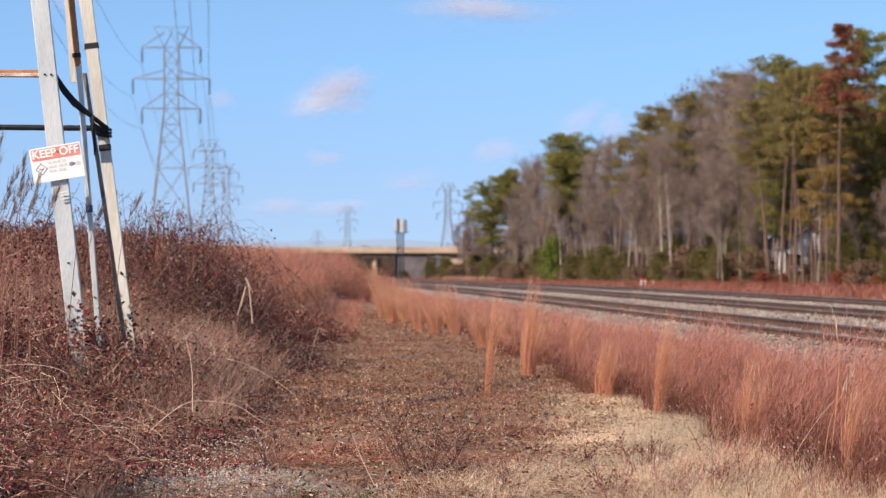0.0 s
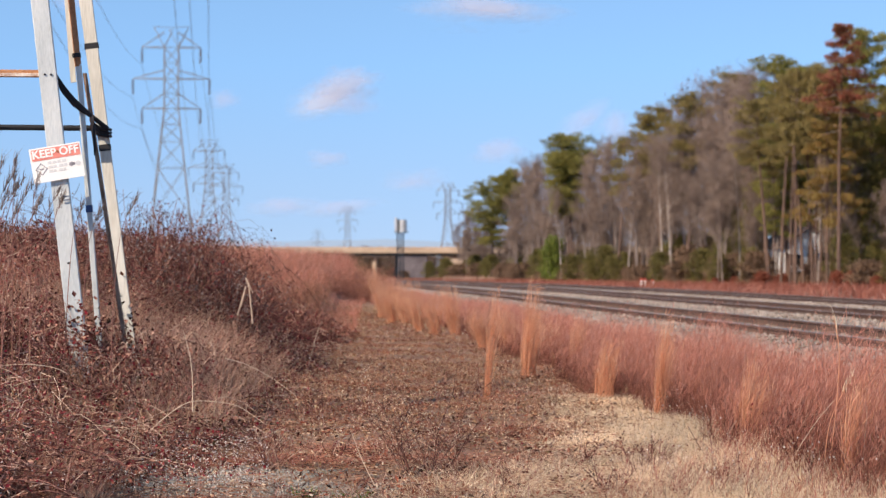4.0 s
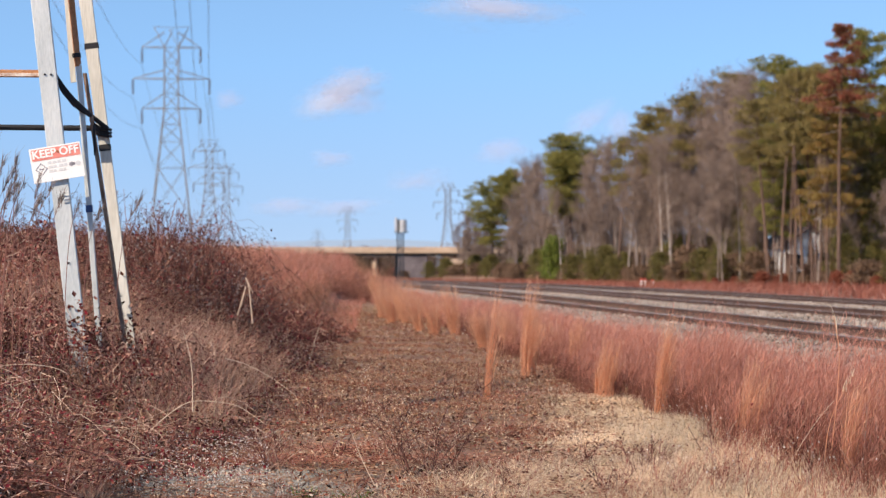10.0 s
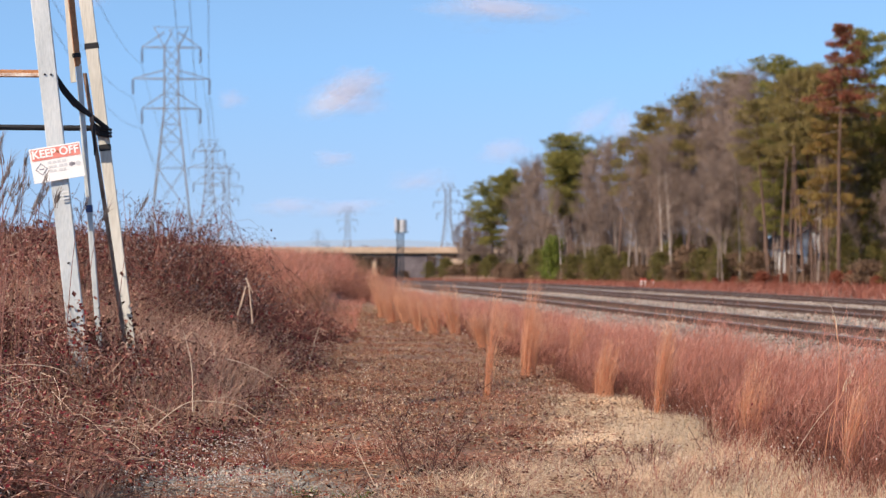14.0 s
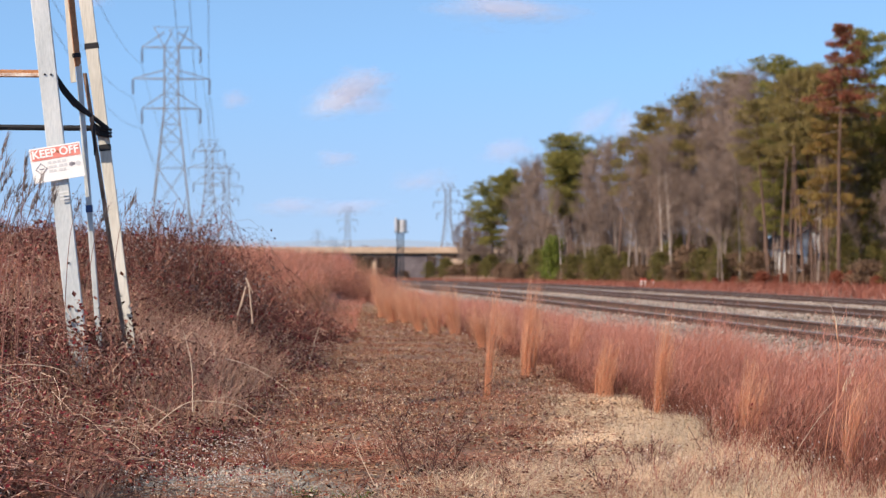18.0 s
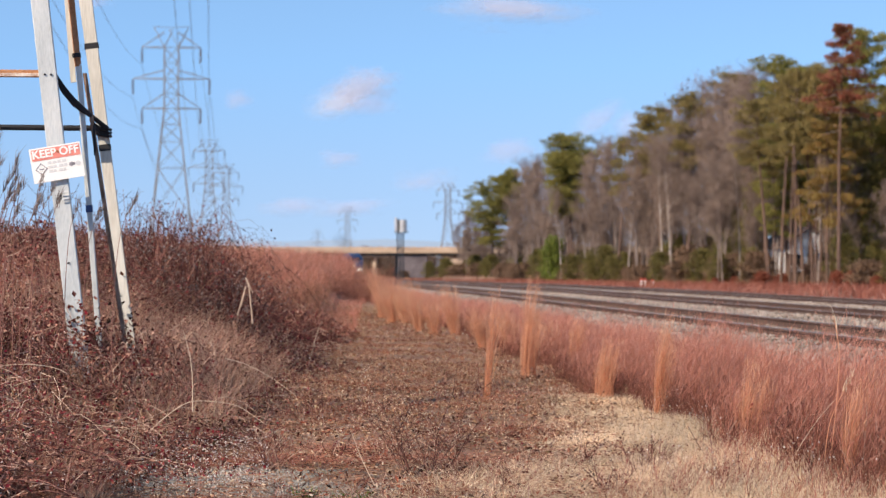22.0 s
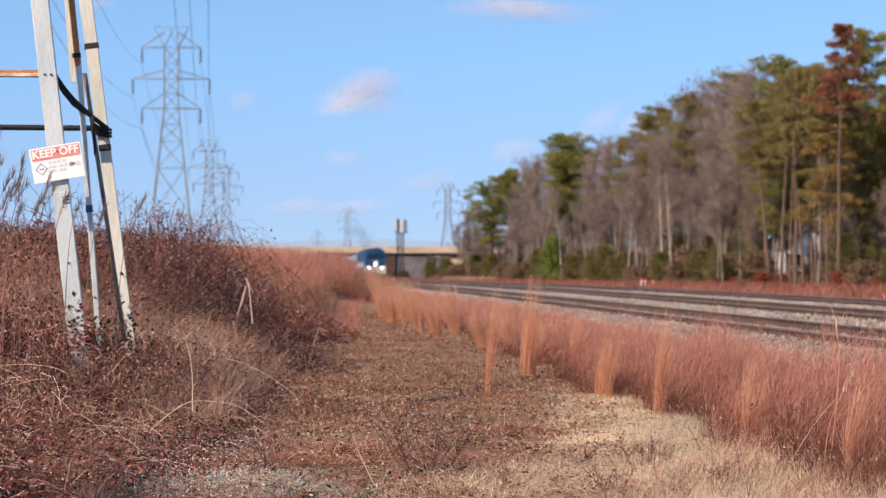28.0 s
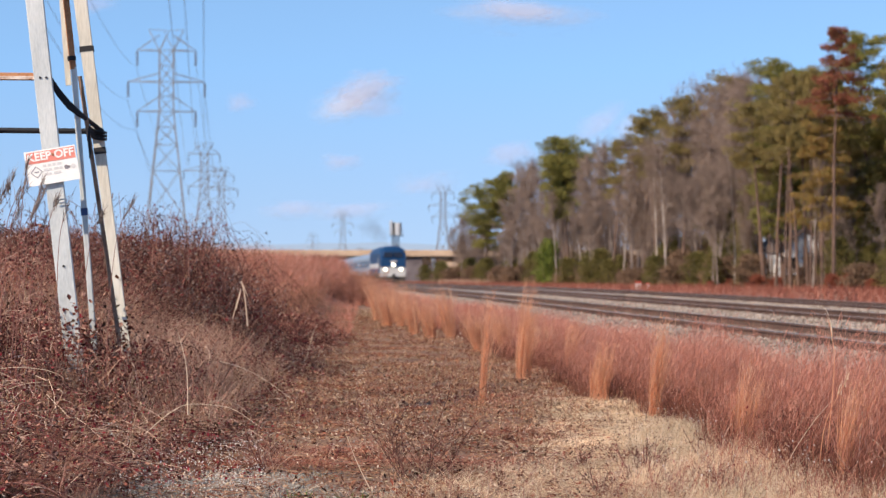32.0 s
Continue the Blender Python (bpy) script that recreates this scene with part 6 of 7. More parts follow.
stuff("bramble_leaves", flakes(c, rng.uniform(0.011, 0.030, len(c)) * np.interp(c[:, 1], [11, 25], [0.85, 1.1]), rng, 0.2), BRAMBLE, "small dark red and brown bramble leaves", "leaves")
k = np.nonzero((path[:, 0, 1] > 12.5) & (path[:, 0, 1] < 26))[0]
k = k[rng.integers(0, len(k), 7500)]
c = path[k, rng.integers(2, 7, len(k))] + rng.normal(0, 0.05, (len(k), 3))
stuff("crimson_leaves", flakes(c, rng.uniform(0.009, 0.019, len(c)), rng, 0.2), plant("crimson_bramble_leaf", [(0.26, 0.03, 0.045), (0.40, 0.075, 0.085), (0.50, 0.20, 0.18)], 0.35), "crimson and pinkish bramble leaves", "leaves")
k = rng.integers(0, len(path), 5000)
c = path[k, rng.integers(3, 7, len(k))] + rng.normal(0, 0.05, (len(k), 3))
stuff("seed_fluff", flakes(c, rng.uniform(0.008, 0.015, len(c)), rng, 0.0, 1.0), FLUFF, "tiny white seed heads on the weeds", "seeds")
# fine dead twigs criss-crossing the thicket
k = rng.integers(0, len(path), 11000)
b0 = path[k, rng.integers(1, 7, len(k))] + rng.normal(0, 0.04, (len(k), 3))
d = rng.normal(0, 1, (len(k), 3)) * np.array([1, 1, 0.7])
d *= (rng.uniform(0.06, 0.28, len(k)) / np.linalg.norm(d, axis=1))[:, None]
tw = np.stack([b0 - d * 0.5, b0 + rng.normal(0, 0.012, d.shape), b0 + d * 0.5], 1)
stuff("dead_twigs", tubes(tw, np.repeat(np.array([[0.0032, 0.0026, 0.0016]]), len(k), 0)), CANE, "fine dead twigs tangled in the brambles", "twigs")
# white seeds strewn low over the near weeds
c = scatter(2400, -1.5, 0.1, 12.2, 15.5)
c[:, 2] += rng.uniform(0.03, 0.2, len(c))
stuff("strewn_seeds", flakes(c, rng.uniform(0.007, 0.013, len(c)), rng, 0.0, 1.0), FLUFF, "tiny white seeds strewn over low weeds", "seeds")
# dark thicket on the bank behind the posts
p = clumpy(scatter(8200, bramble_left, lambda y: path_edge(y) - 0.3, 22.0, 34), 0.9, 0.75, 9.0)
p = p[rng.random(len(p)) < open_slope(p)]
tp, rad = canes(p, 0.35, 1.0, 1.15, 0.005)
tp[:, :, 2] = p[:, None, 2] + (tp[:, :, 2] - p[:, None, 2]) * thicket_height(p[:, 0], p[:, 1])[:, None] * 1.1
stuff("dark_thicket", tubes(tp, rad), THICKET, "dark purple-brown thicket on the bank", "brambles")
k = rng.integers(0, len(tp), 46000)
c = tp[k, rng.integers(1, 7, len(k))] + rng.normal(0, 0.07, (len(k), 3))
stuff("thicket_leaves", flakes(c, rng.uniform(0.010, 0.030, len(c)), rng, 0.1), plant("dull_thicket_leaves", [(0.04, 0.016, 0.014), (0.12, 0.045, 0.036), (0.23, 0.10, 0.075), (0.18, 0.03, 0.035), (0.09, 0.035, 0.028)], 0.2), "dull red and brown leaves crowding the thicket", "leaves")
# straight dry weed stalks among the brambles
p = clumpy(scatter(2800, bramble_left, bramble_right, 11.0, 31, 1.5), 0.7, 0.6, 5.0)
p = p[rng.random(len(p)) < np.interp(p[:, 1], [12, 14.5], [0.3, 1.0])]
n = len(p)
h = rng.uniform(0.25, 0.9, n) * (0.35 + thicket_height(p[:, 0], p[:, 1]))
t = np.linspace(0, 1, 5)
path = p[:, None, :] + np.stack([np.outer(rng.normal(0, 0.14, n) * h, t ** 1.3), np.outer(rng.normal(0, 0.14, n) * h, t ** 1.3), np.outer(h, t)], 2) + rng.normal(0, 0.008, (n, 5, 3))
stuff("weed_stalks", tubes(path, 0.0032 * rng.uniform(0.6, 1.5, n)[:, None] * np.linspace(1, 0.4, 5)[None]), LITTER, "dry upright weed stalks among the brambles", "weeds")
k = rng.integers(0, n, 6000)
c = path[k, rng.integers(2, 5, len(k))] + rng.normal(0, 0.03, (len(k), 3))
stuff("withered_leaves", flakes(c, rng.uniform(0.006, 0.014, len(c)), rng, 0.1, 2.2), LITTER, "withered tan leaves on dry stalks", "leaves")

# pale dead canes arching over the near brambles
p = scatter(52, lambda y: -0.135 * y, lambda y: path_edge(y) - 0.1, 12.0, 21, 1.2)
path, rad = canes(p, 0.25, 0.62, 1.2, 0.0038, 9)
path[:, :, 2] = p[:, None, 2] + (path[:, :, 2] - p[:, None, 2]) * np.interp(p[:, 1], [12, 16, 20], [0.75, 1.0, 1.25])[:, None]
stuff("pale_canes", tubes(path, rad), plant("pale_dead_cane", [(0.30, 0.17, 0.12), (0.48, 0.33, 0.24), (0.62, 0.48, 0.37)], 0.0), "pale dead canes arching over the brambles", "brambles")
# thin upright weeds and tan grass between the near brambles
p = clumpy(scatter(6500, lambda y: -0.135 * y, lambda y: path_edge(y) - 0.05, 11.4, 17, 1.2), 0.45, 0.6, 5.7)
stuff("upright_weeds", stand(p, 0.12, 0.42, 0.0034, 0.35, 4), MAT, "thin upright brown weeds between the brambles", "weeds")
p = clumpy(scatter(4200, lambda y: -0.135 * y, lambda y: path_edge(y) + 0.1, 11.4, 18, 1.2), 0.4, 0.7, 1.1)
stuff("bramble_grass", stand(p, 0.10, 0.36, 0.0034, 0.55, 4), TAN, "tan dry grass between the near brambles", "grass")
# pale straw and wisps at the near end of the path
p = clumpy(scatter(9000, lambda y: np.interp(y, [11, 12.5, 14], [0.5, 0.95, 1.7]), lambda y: np.interp(y, [11, 14], [2.4, 2.9]), 11.2, 14.4), 0.35, 0.6, 2.7)
stuff("near_straw", stand(p, 0.03, 0.15, 0.0034, 1.3, 3), STRAW, "pale straw lying in tufts at the near end of the path", "grass")
p = clumpy(scatter(800, lambda y: np.interp(y, [11, 14], [0.2, 1.2]), lambda y: np.interp(y, [11, 14], [2.6, 2.9]), 11.2, 13.8), 0.4, 0.6, 3.9)
stuff("near_wisps", stand(p, 0.10, 0.28, 0.003, 0.6, 3), TAN, "thin upright tan wisps at the near end of the path", "grass")

# bank further off: red grass and dark brush
p = clumpy(scatter(46000, lambda y: np.maximum(-0.1 * y, -14), lambda y: path_edge(y) - np.interp(y, [44, 70, 90], [1.0, 0.9, -0.4]), 44, 190, 1.2), 2.2, 0.8, 1.5)
stuff("bank_grass", stand(p, 0.4, 0.95, 0.012, 0.32, 3), SEDGE, "russet dry grass covering the bank", "grass")
p = clumpy(scatter(11000, lambda y: np.maximum(-0.1 * y, -14), lambda y: path_edge(y) - 0.6, 36, 110, 1.3), 2.0, 0.5, 4.0)
stuff("bank_weeds", stand(p, 0.3, 0.85, 0.011, 0.5, 3), SEDGE_DIM, "dark russet weeds on the bank", "weeds")
# brown brush on the slope between the brambles and the red grass
p = clumpy(scatter(2000, lambda y: np.maximum(-0.06 * y, -5), lambda y: path_edge(y) - 0.5, 35, 62, 1.1), 1.5, 0.6, 6.0)
path, rad = canes(p, 0.25, 0.75, 0.7, 0.0045)
stuff("brush_canes", tubes(path, rad), SEDGE_DIM, "tangled brown brush on the slope of the bank", "brush")
k = rng.integers(0, len(path), 11000)
c = path[k, rng.integers(1, 7, len(k))] + rng.normal(0, 0.07, (len(k), 3))
stuff("brush_leaves", flakes(c, rng.uniform(0.01, 0.026, len(c)), rng, 0.1, 2.4), SEDGE_DIM, "withered russet leaves on the brush", "leaves")
# tall red grass on the crest beyond the bend
p = clumpy(scatter(5200, lambda y: path_edge(y) - 1.2, lambda y: path_edge(y) + 1.2, 84, 108), 1.0, 0.7, 2.7)
stuff("crest_grass", stand(p, 0.5, 1.1, 0.014, 0.16, 3), SEDGE, "tall red grass on the crest of the bank", "grass")
# short pale red grass where the bank runs out beside the bend
p = clumpy(scatter(9500, lambda y: path_edge(y) - 1.9, lambda y: path_edge(y) + 0.5, 40, 84), 1.2, 0.6, 4.4)
stuff("slope_grass", stand(p, 0.08, 0.3, 0.010, 0.5, 2), SEDGE, "short pale red grass on the foot of the bank", "grass")
# tan dry grass among the brambles by the path
p = clumpy(scatter(36000, lambda y: path_edge(y) - 2.2, lambda y: path_edge(y) + 0.4, 16.0, 25), 0.6, 0.42, 8.0)
stuff("tan_grass", stand(p, 0.15, 0.55, 0.0042, 0.45, 4), TAN, "tan dry grass among the brambles", "grass")
p = clumpy(scatter(20000, lambda y: path_edge(y) - 2.0, lambda y: path_edge(y) + 0.1, 18.0, 25.0), 0.6, 0.6, 2.2)
stuff("tall_tan_grass", stand(p, 0.3, 0.85, 0.005, 0.35, 4), TAN, "tall tan dry grass on the slope of the bank", "grass")
# dark weeds at the near end of the red grass
p = clumpy(scatter(900, 4.0, 5.3, 12.4, 16.5), 0.5, 0.6, 1.2)
path, rad = canes(p, 0.12, 0.4, 0.3, 0.003, 6)
stuff("dark_weeds", tubes(path, rad), CANE, "dark tangled weeds at the foot of the red grass", "weeds")
k = rng.integers(0, len(path), 5000)
c = path[k, rng.integers(1, 6, len(k))] + rng.normal(0, 0.03, (len(k), 3))
stuff("dark_weed_leaves", flakes(c, rng.uniform(0.008, 0.02, len(c)), rng, 0.1), BRAMBLE, "small dark leaves at the foot of the red grass", "leaves")
# low briars with red leaves woven through the tan grass
p = clumpy(scatter(1500, lambda y: path_edge(y) - 2.0, lambda y: path_edge(y) + 0.1, 17.0, 24), 0.6, 0.5, 6.6)
path, rad = canes(p, 0.3, 0.85, 0.7, 0.0042)
path[:, :, 2] = p[:, None, 2] + (path[:, :, 2] - p[:, None, 2]) * 0.85
stuff("slope_briars", tubes(path, rad), CANE, "thin red-brown briars on the slope", "brambles")
k = rng.integers(0, len(path), 6500)
c = path[k, rng.integers(1, 7, len(k))] + rng.normal(0, 0.05, (len(k), 3))
stuff("slope_briar_leaves", flakes(c, rng.uniform(0.011, 0.026, len(c)), rng, 0.2), BRAMBLE, "small red and brown briar leaves on the slope", "leaves")
# brambles crowding the feet of the posts
p = scatter(620, -2.3, -0.85, 16.4, 18.9)
p = p[~((np.abs(p[:, 0] + 1.5) < 0.28) & (p[:, 1] < 17.8))]
path, rad = canes(p, 0.3, 0.75, 0.6, 0.0045)
stuff("post_brambles", tubes(path, rad), CANE, "bramble canes crowding the feet of the posts", "brambles")
k = rng.integers(0, len(path), 4500)
c = path[k, rng.integers(1, 7, len(k))] + rng.normal(0, 0.05, (len(k), 3))
stuff("post_bramble_leaves", flakes(c, rng.uniform(0.014, 0.034, len(c)), rng, 0.2), BRAMBLE, "dark red bramble leaves round the posts", "leaves")
# verge beyond the tracks
p = clumpy(scatter(46000, 20.0, lambda y: 44.0 + 0 * y, 45, 460, 1.7), 3.0, 0.75, 2.5)
stuff("verge_weeds", stand(p, 0.2, 0.6, 0.032, 0.35, 2), VERGE_RED, "low dull russet weeds between the tracks and the wood", "weeds")
p = clumpy(scatter(14000, 20.0, lambda y: 44.0 + 0 * y, 45, 460, 1.7), 3.0, 0.6, 5.5)
stuff("verge_grass", stand(p, 0.2, 0.5, 0.035, 0.35, 2), SEDGE, "low russet grass between the tracks and the wood", "grass")
p = np.stack([rng.normal(31.5, 1.7, 600), rng.normal(298, 12, 600), np.zeros(600)], 1)
p[:, 2] = land(p[:, 0], p[:, 1])
stuff("verge_straw", stand(p, 0.3, 1.1, 0.1, 0.3, 2), TAN, "pale tan grass mound near the wood", "grass")
# forest floor
p = scatter(14000, 42.0, 75.0, 118, 450)
stuff("wood_undergrowth", stand(p, 0.4, 1.5, 0.07, 0.5, 2), BRUSH, "brown leafless undergrowth on the wood's floor", "undergrowth")


# dull mat of dead weeds that roughens the path
p = clumpy(scatter(11000, lambda y: path_edge(y) - 0.3, lambda y: strip_left(y) + 0.1, 16.0, 60, 1.2), 0.9, 0.3, 3.7)
stuff("weed_mat", stand(p, 0.02, 0.09, 0.007, 2.0, 3), MAT, "low mat of dull brown dead weeds on the path", "weeds")
p = clumpy(scatter(6500, lambda y: path_edge(y) - 0.3, strip_left, 12.0, 40, 1.6), 0.9, 0.5, 6.1)
path = np.stack([p, p, p], 1)
a = rng.normal(0, 1.1, len(p))
for j, t in enumerate((-0.5, 0.0, 0.5)):
    path[:, j, 0] += t * np.cos(a) * 0.26
    path[:, j, 1] += t * np.sin(a) * 0.26
path[:, :, 2] += 0.025 + rng.uniform(0, 0.03, (len(p), 3))
stuff("fallen_stems", tubes(path, 0.0021 * rng.uniform(0.5, 1.6, len(p))[:, None] * np.array([[1.0, 0.9, 0.5]])), MAT, "long dead stems lying flat on the path", "litter")
c = clumpy(scatter(13000, lambda y: path_edge(y) - 0.1, strip_left, 11.5, 28, 1.4), 0.5, 0.45, 9.3)
c[:, 2] += rng.uniform(0.02, 0.08, len(c))
stuff("pale_chaff", flakes(c, rng.uniform(0.006, 0.019, len(c)), rng, 0.3, 2.0), CHAFF, "pale bits of chaff scattered on the path", "litter")
c = off_gravel(clumpy(scatter(18000, lambda y: path_edge(y) - 0.2, strip_left, 12, 29, 1.4), 0.6, 0.28, 4.9), 0.3)
c[:, 2] += rng.uniform(0.02, 0.06, len(c))
stuff("dark_litter", flakes(c, rng.uniform(0.010, 0.026, len(c)), rng, 0.5, 2.6), plant("rotting_leaves", [(0.04, 0.022, 0.016), (0.08, 0.04, 0.03), (0.15, 0.055, 0.04), (0.3, 0.09, 0.055)], 0.1), "dark rotting leaves in patches on the path", "litter")
c = off_gravel(clumpy(scatter(24000, lambda y: path_edge(y) - 0.3, strip_left, 12, 60, 1.5), 0.8, 0.5, 1.7), 0.12)
c[:, 2] += rng.uniform(0.02, 0.05, len(c))
stuff("russet_litter", flakes(c, rng.uniform(0.008, 0.026, len(c)) * np.interp(c[:, 1], [12, 45], [1, 1.8]), rng, 0.75, 2.0), plant("russet_litter_leaves", [(0.13, 0.05, 0.033), (0.25, 0.105, 0.066), (0.38, 0.19, 0.12)], 0.2), "russet dead leaves carpeting the path", "litter")
# reddish grass lying flat in swaths on the path
RED_SWATH = plant("red_flattened_grass", [(0.26, 0.085, 0.06), (0.42, 0.16, 0.11), (0.55, 0.27, 0.18)], 0.3)
swaths = []
for x, y, w, d in ((0.35, 14.3, 0.9, 0.35), (0.75, 15.6, 0.6, 0.4), (1.6, 14.6, 0.6, 0.5), (0.9, 19.5, 1.1, 0.9), (2.2, 17.2, 0.8, 0.6), (1.3, 24.0, 1.4, 2.0), (2.6, 21.0, 0.8, 1.0)):
    n = int(900 * w)
    q = np.stack([rng.normal(x, w * 0.5, n), rng.normal(y, d * 0.5, n), np.zeros(n)], 1)
    q[:, 2] = land(q[:, 0], q[:, 1]) + rng.uniform(0.015, 0.05, n)
    a = rng.normal(0.1, 0.35, n) + (rng.random(n) < 0.5) * math.pi
    swaths.append(strips(q, rng.uniform(0.0, 0.05, n), rng.uniform(0.003, 0.007, n), np.stack([np.cos(a), np.sin(a)], 1) * rng.uniform(0.1, 0.32, (n, 1)), 3, 1.0, facing=a + math.pi / 2, rng=rng))
stuff("red_grass_swath", join(*swaths), RED_SWATH, "reddish dead grass lying flat in swaths on the path", "grass")
# ankle-high dead weeds half way along the path
p = clumpy(scatter(1900, lambda y: path_edge(y) - 0.2, lambda y: strip_left(y) - 0.2, 16.5, 27, 1.0), 0.9, 0.32, 2.9)
path, rad = canes(p, 0.12, 0.34, 0.22, 0.0022, 5)
stuff("ankle_weeds", tubes(path, rad), MAT, "ankle-high dead brown weeds on the path", "weeds")
k = rng.integers(0, len(path), 8500)
c = path[k, rng.integers(1, 5, len(k))] + rng.normal(0, 0.02, (len(k), 3))
stuff("ankle_weed_leaves", flakes(c, rng.uniform(0.006, 0.017, len(c)), rng, 0.2, 2.0), LITTER, "withered leaves of low weeds", "leaves")
# sparse low weeds over the path and its right side
p = clumpy(scatter(5600, lambda y: path_edge(y) - 0.2, lambda y: strip_left(y) + 0.3, 11.0, 45, 1.6), 0.6, 0.4, 7.0)
path, rad = canes(p, 0.05, 0.24, 0.16, 0.0018, 5)
stuff("low_weeds", tubes(path, rad), CANE, "low wiry red-brown weeds over the path", "weeds")
k = rng.integers(0, len(path), 12000)
c = path[k, rng.integers(1, 5, len(k))] + rng.normal(0, 0.015, (len(k), 3))
stuff("low_weed_leaves", flakes(c, rng.uniform(0.005, 0.014, len(c)), rng, 0.2), BRAMBLE, "tiny dry leaves of low weeds", "leaves")
k = rng.integers(0, len(path), 1800)
c = path[k, rng.integers(3, 5, len(k))] + rng.normal(0, 0.015, (len(k), 3))
stuff("weed_seeds", flakes(c, rng.uniform(0.004, 0.009, len(c)), rng, 0.0, 1.0), FLUFF, "tiny white seeds on low weeds", "seeds")
# white-seeded weeds in front of the red grass
p = np.stack([rng.normal(3.72, 0.22, 240), rng.normal(16.3, 0.9, 240), np.zeros(240)], 1)
p[120:, :2] = np.stack([rng.uniform(2.4, 4.1, 120), rng.uniform(11.8, 13.6, 120)], 1)
p[:, 2] = land(p[:, 0], p[:, 1]) + rng.uniform(0.05, 0.3, 240)
stuff("white_seed_heads", flakes(p, rng.uniform(0.009, 0.018, 240), rng, 0.0, 1.0), FLUFF, "white seed heads among the grass", "seeds")


# ---------- single plants ----------
PLUME = plant("grey_seed_plumes", [(0.15, 0.12, 0.11), (0.25, 0.2, 0.18), (0.36, 0.29, 0.25)], 0.2)


def shrub_twigs(x, y, h, w, seed, label, mat, n=26, leaf=None, name="weed_bush", nleaf=120, size=0.02, thick=1.0):
    r = np.random.default_rng(seed)
    z = float(land(x, y))
    ob = thing(name, pose(x, y, z), label, "weed", "dry weeds beside the path")
    stems = []
    for i in range(n):
        a = r.uniform(0, 6.28)
        d = np.array([w / h * math.cos(a), w / h * math.sin(a), 1.0])
        stems.append(curve_path((0.1 * w * math.cos(a), 0.1 * w * math.sin(a), -0.04), d / np.linalg.norm(d), h * r.uniform(0.5, 1.1), 0.17, 7, r))
    S = np.array(stems)
    k = r.integers(0, n, n * 4)
    subs = np.array([curve_path(S[q, r.integers(1, 7)], (r.normal(0, 0.7), r.normal(0, 0.7), 0.6), h * r.uniform(0.15, 0.4), 0.12, 7, r) for q in k])
    v, f = join(tubes(S, np.repeat(np.linspace(0.0042, 0.0016, 8)[None] * thick, n, 0)), tubes(subs, np.repeat(np.linspace(0.0025, 0.0012, 8)[None] * thick, len(subs), 0)))
    part("stem_tuft", mesh_np("stem_tuft", v, f, mat), None, ob)
    c = subs[r.integers(0, len(subs), nleaf), r.integers(2, 8, nleaf)] + r.normal(0, 0.015, (nleaf, 3))
    v, f = flakes(c, r.uniform(0.5, 1.2, nleaf) * size, r)
    part("foliage", mesh_np("foliage", v, f, leaf or BRAMBLE), None, ob)
    return ob


for i, (x, y, h, w) in enumerate(((1.5, 15.4, 0.3, 0.26), (0.6, 15.0, 0.3, 0.3), (0.1, 14.6, 0.34, 0.3), (0.55, 19.5, 0.3, 0.2), (2.55, 12.8, 0.36, 0.2), (2.2, 12.3, 0.3, 0.2), (3.1, 12.5, 0.34, 0.26), (3.6, 12.4, 0.4, 0.3),
                                  (2.75, 13.6, 0.34, 0.14), (2.4, 14.2, 0.3, 0.12), (3.35, 14.2, 0.36, 0.2), (3.75, 13.6, 0.45, 0.25))):
    shrub_twigs(x, y, h, w, 300 + i, "small brown weed with wiry stems", CANE, 10, None, "weed_bush", 170, 0.011)
RUSSET = plant("russet_brush_leaves", [(0.24, 0.105, 0.075), (0.36, 0.165, 0.12), (0.46, 0.23, 0.17)], 0.35)
TIPS = plant("pale_withered_tips", [(0.30, 0.17, 0.11), (0.50, 0.34, 0.23), (0.68, 0.55, 0.42), (0.12, 0.06, 0.04)], 0.3)
shrub_twigs(1.12, 13.5, 0.95, 0.6, 296, "spreading brown weed dotted with pale withered tips", THICKET, 15, TIPS, "weed_bush", 900, 0.0095, 0.8)
shrub_twigs(1.3, 13.9, 0.55, 0.4, 297, "spreading brown weed dotted with pale withered tips", THICKET, 12, TIPS, "weed_bush", 220, 0.011)
shrub_twigs(0.15, 14.0, 0.42, 0.3, 298, "small red-brown weed with wiry stems", CANE, 14, TIPS, "weed_bush", 120, 0.009)
for i, (x, y, h, w) in enumerate(((1.05, 36.6, 0.62, 0.55), (1.4, 37.2, 0.45, 0.45), (0.7, 36.0, 0.66, 0.6), (1.15, 38.5, 0.55, 0.6), (0.4, 35, 0.7, 0.6))):
    shrub_twigs(x, y, h, w, 330 + i, "dark leafless bush at the foot of the bank", CANE, 50, BRAMBLE, "dark_bush", 1000, 0.036)
# brown bushes where the path bends away
for i, (x, y, h, w) in enumerate(((3.2, 76, 1.25, 0.9), (3.9, 77, 1.6, 1.0), (4.6, 78, 1.62, 1.0), (5.2, 79, 1.3, 0.9), (3.5, 79, 1.6, 1.0), (4.3, 80, 1.7, 1.0), (2.7, 75, 1.2, 0.8), (5.0, 76, 1.0, 0.8), (4.9, 81, 1.3, 0.9))):
    shrub_twigs(x, y, h, w, 350 + i, "brown twiggy bush where the path bends away", RUSSET, 22, RUSSET, "brown_bush", 520, 0.05)
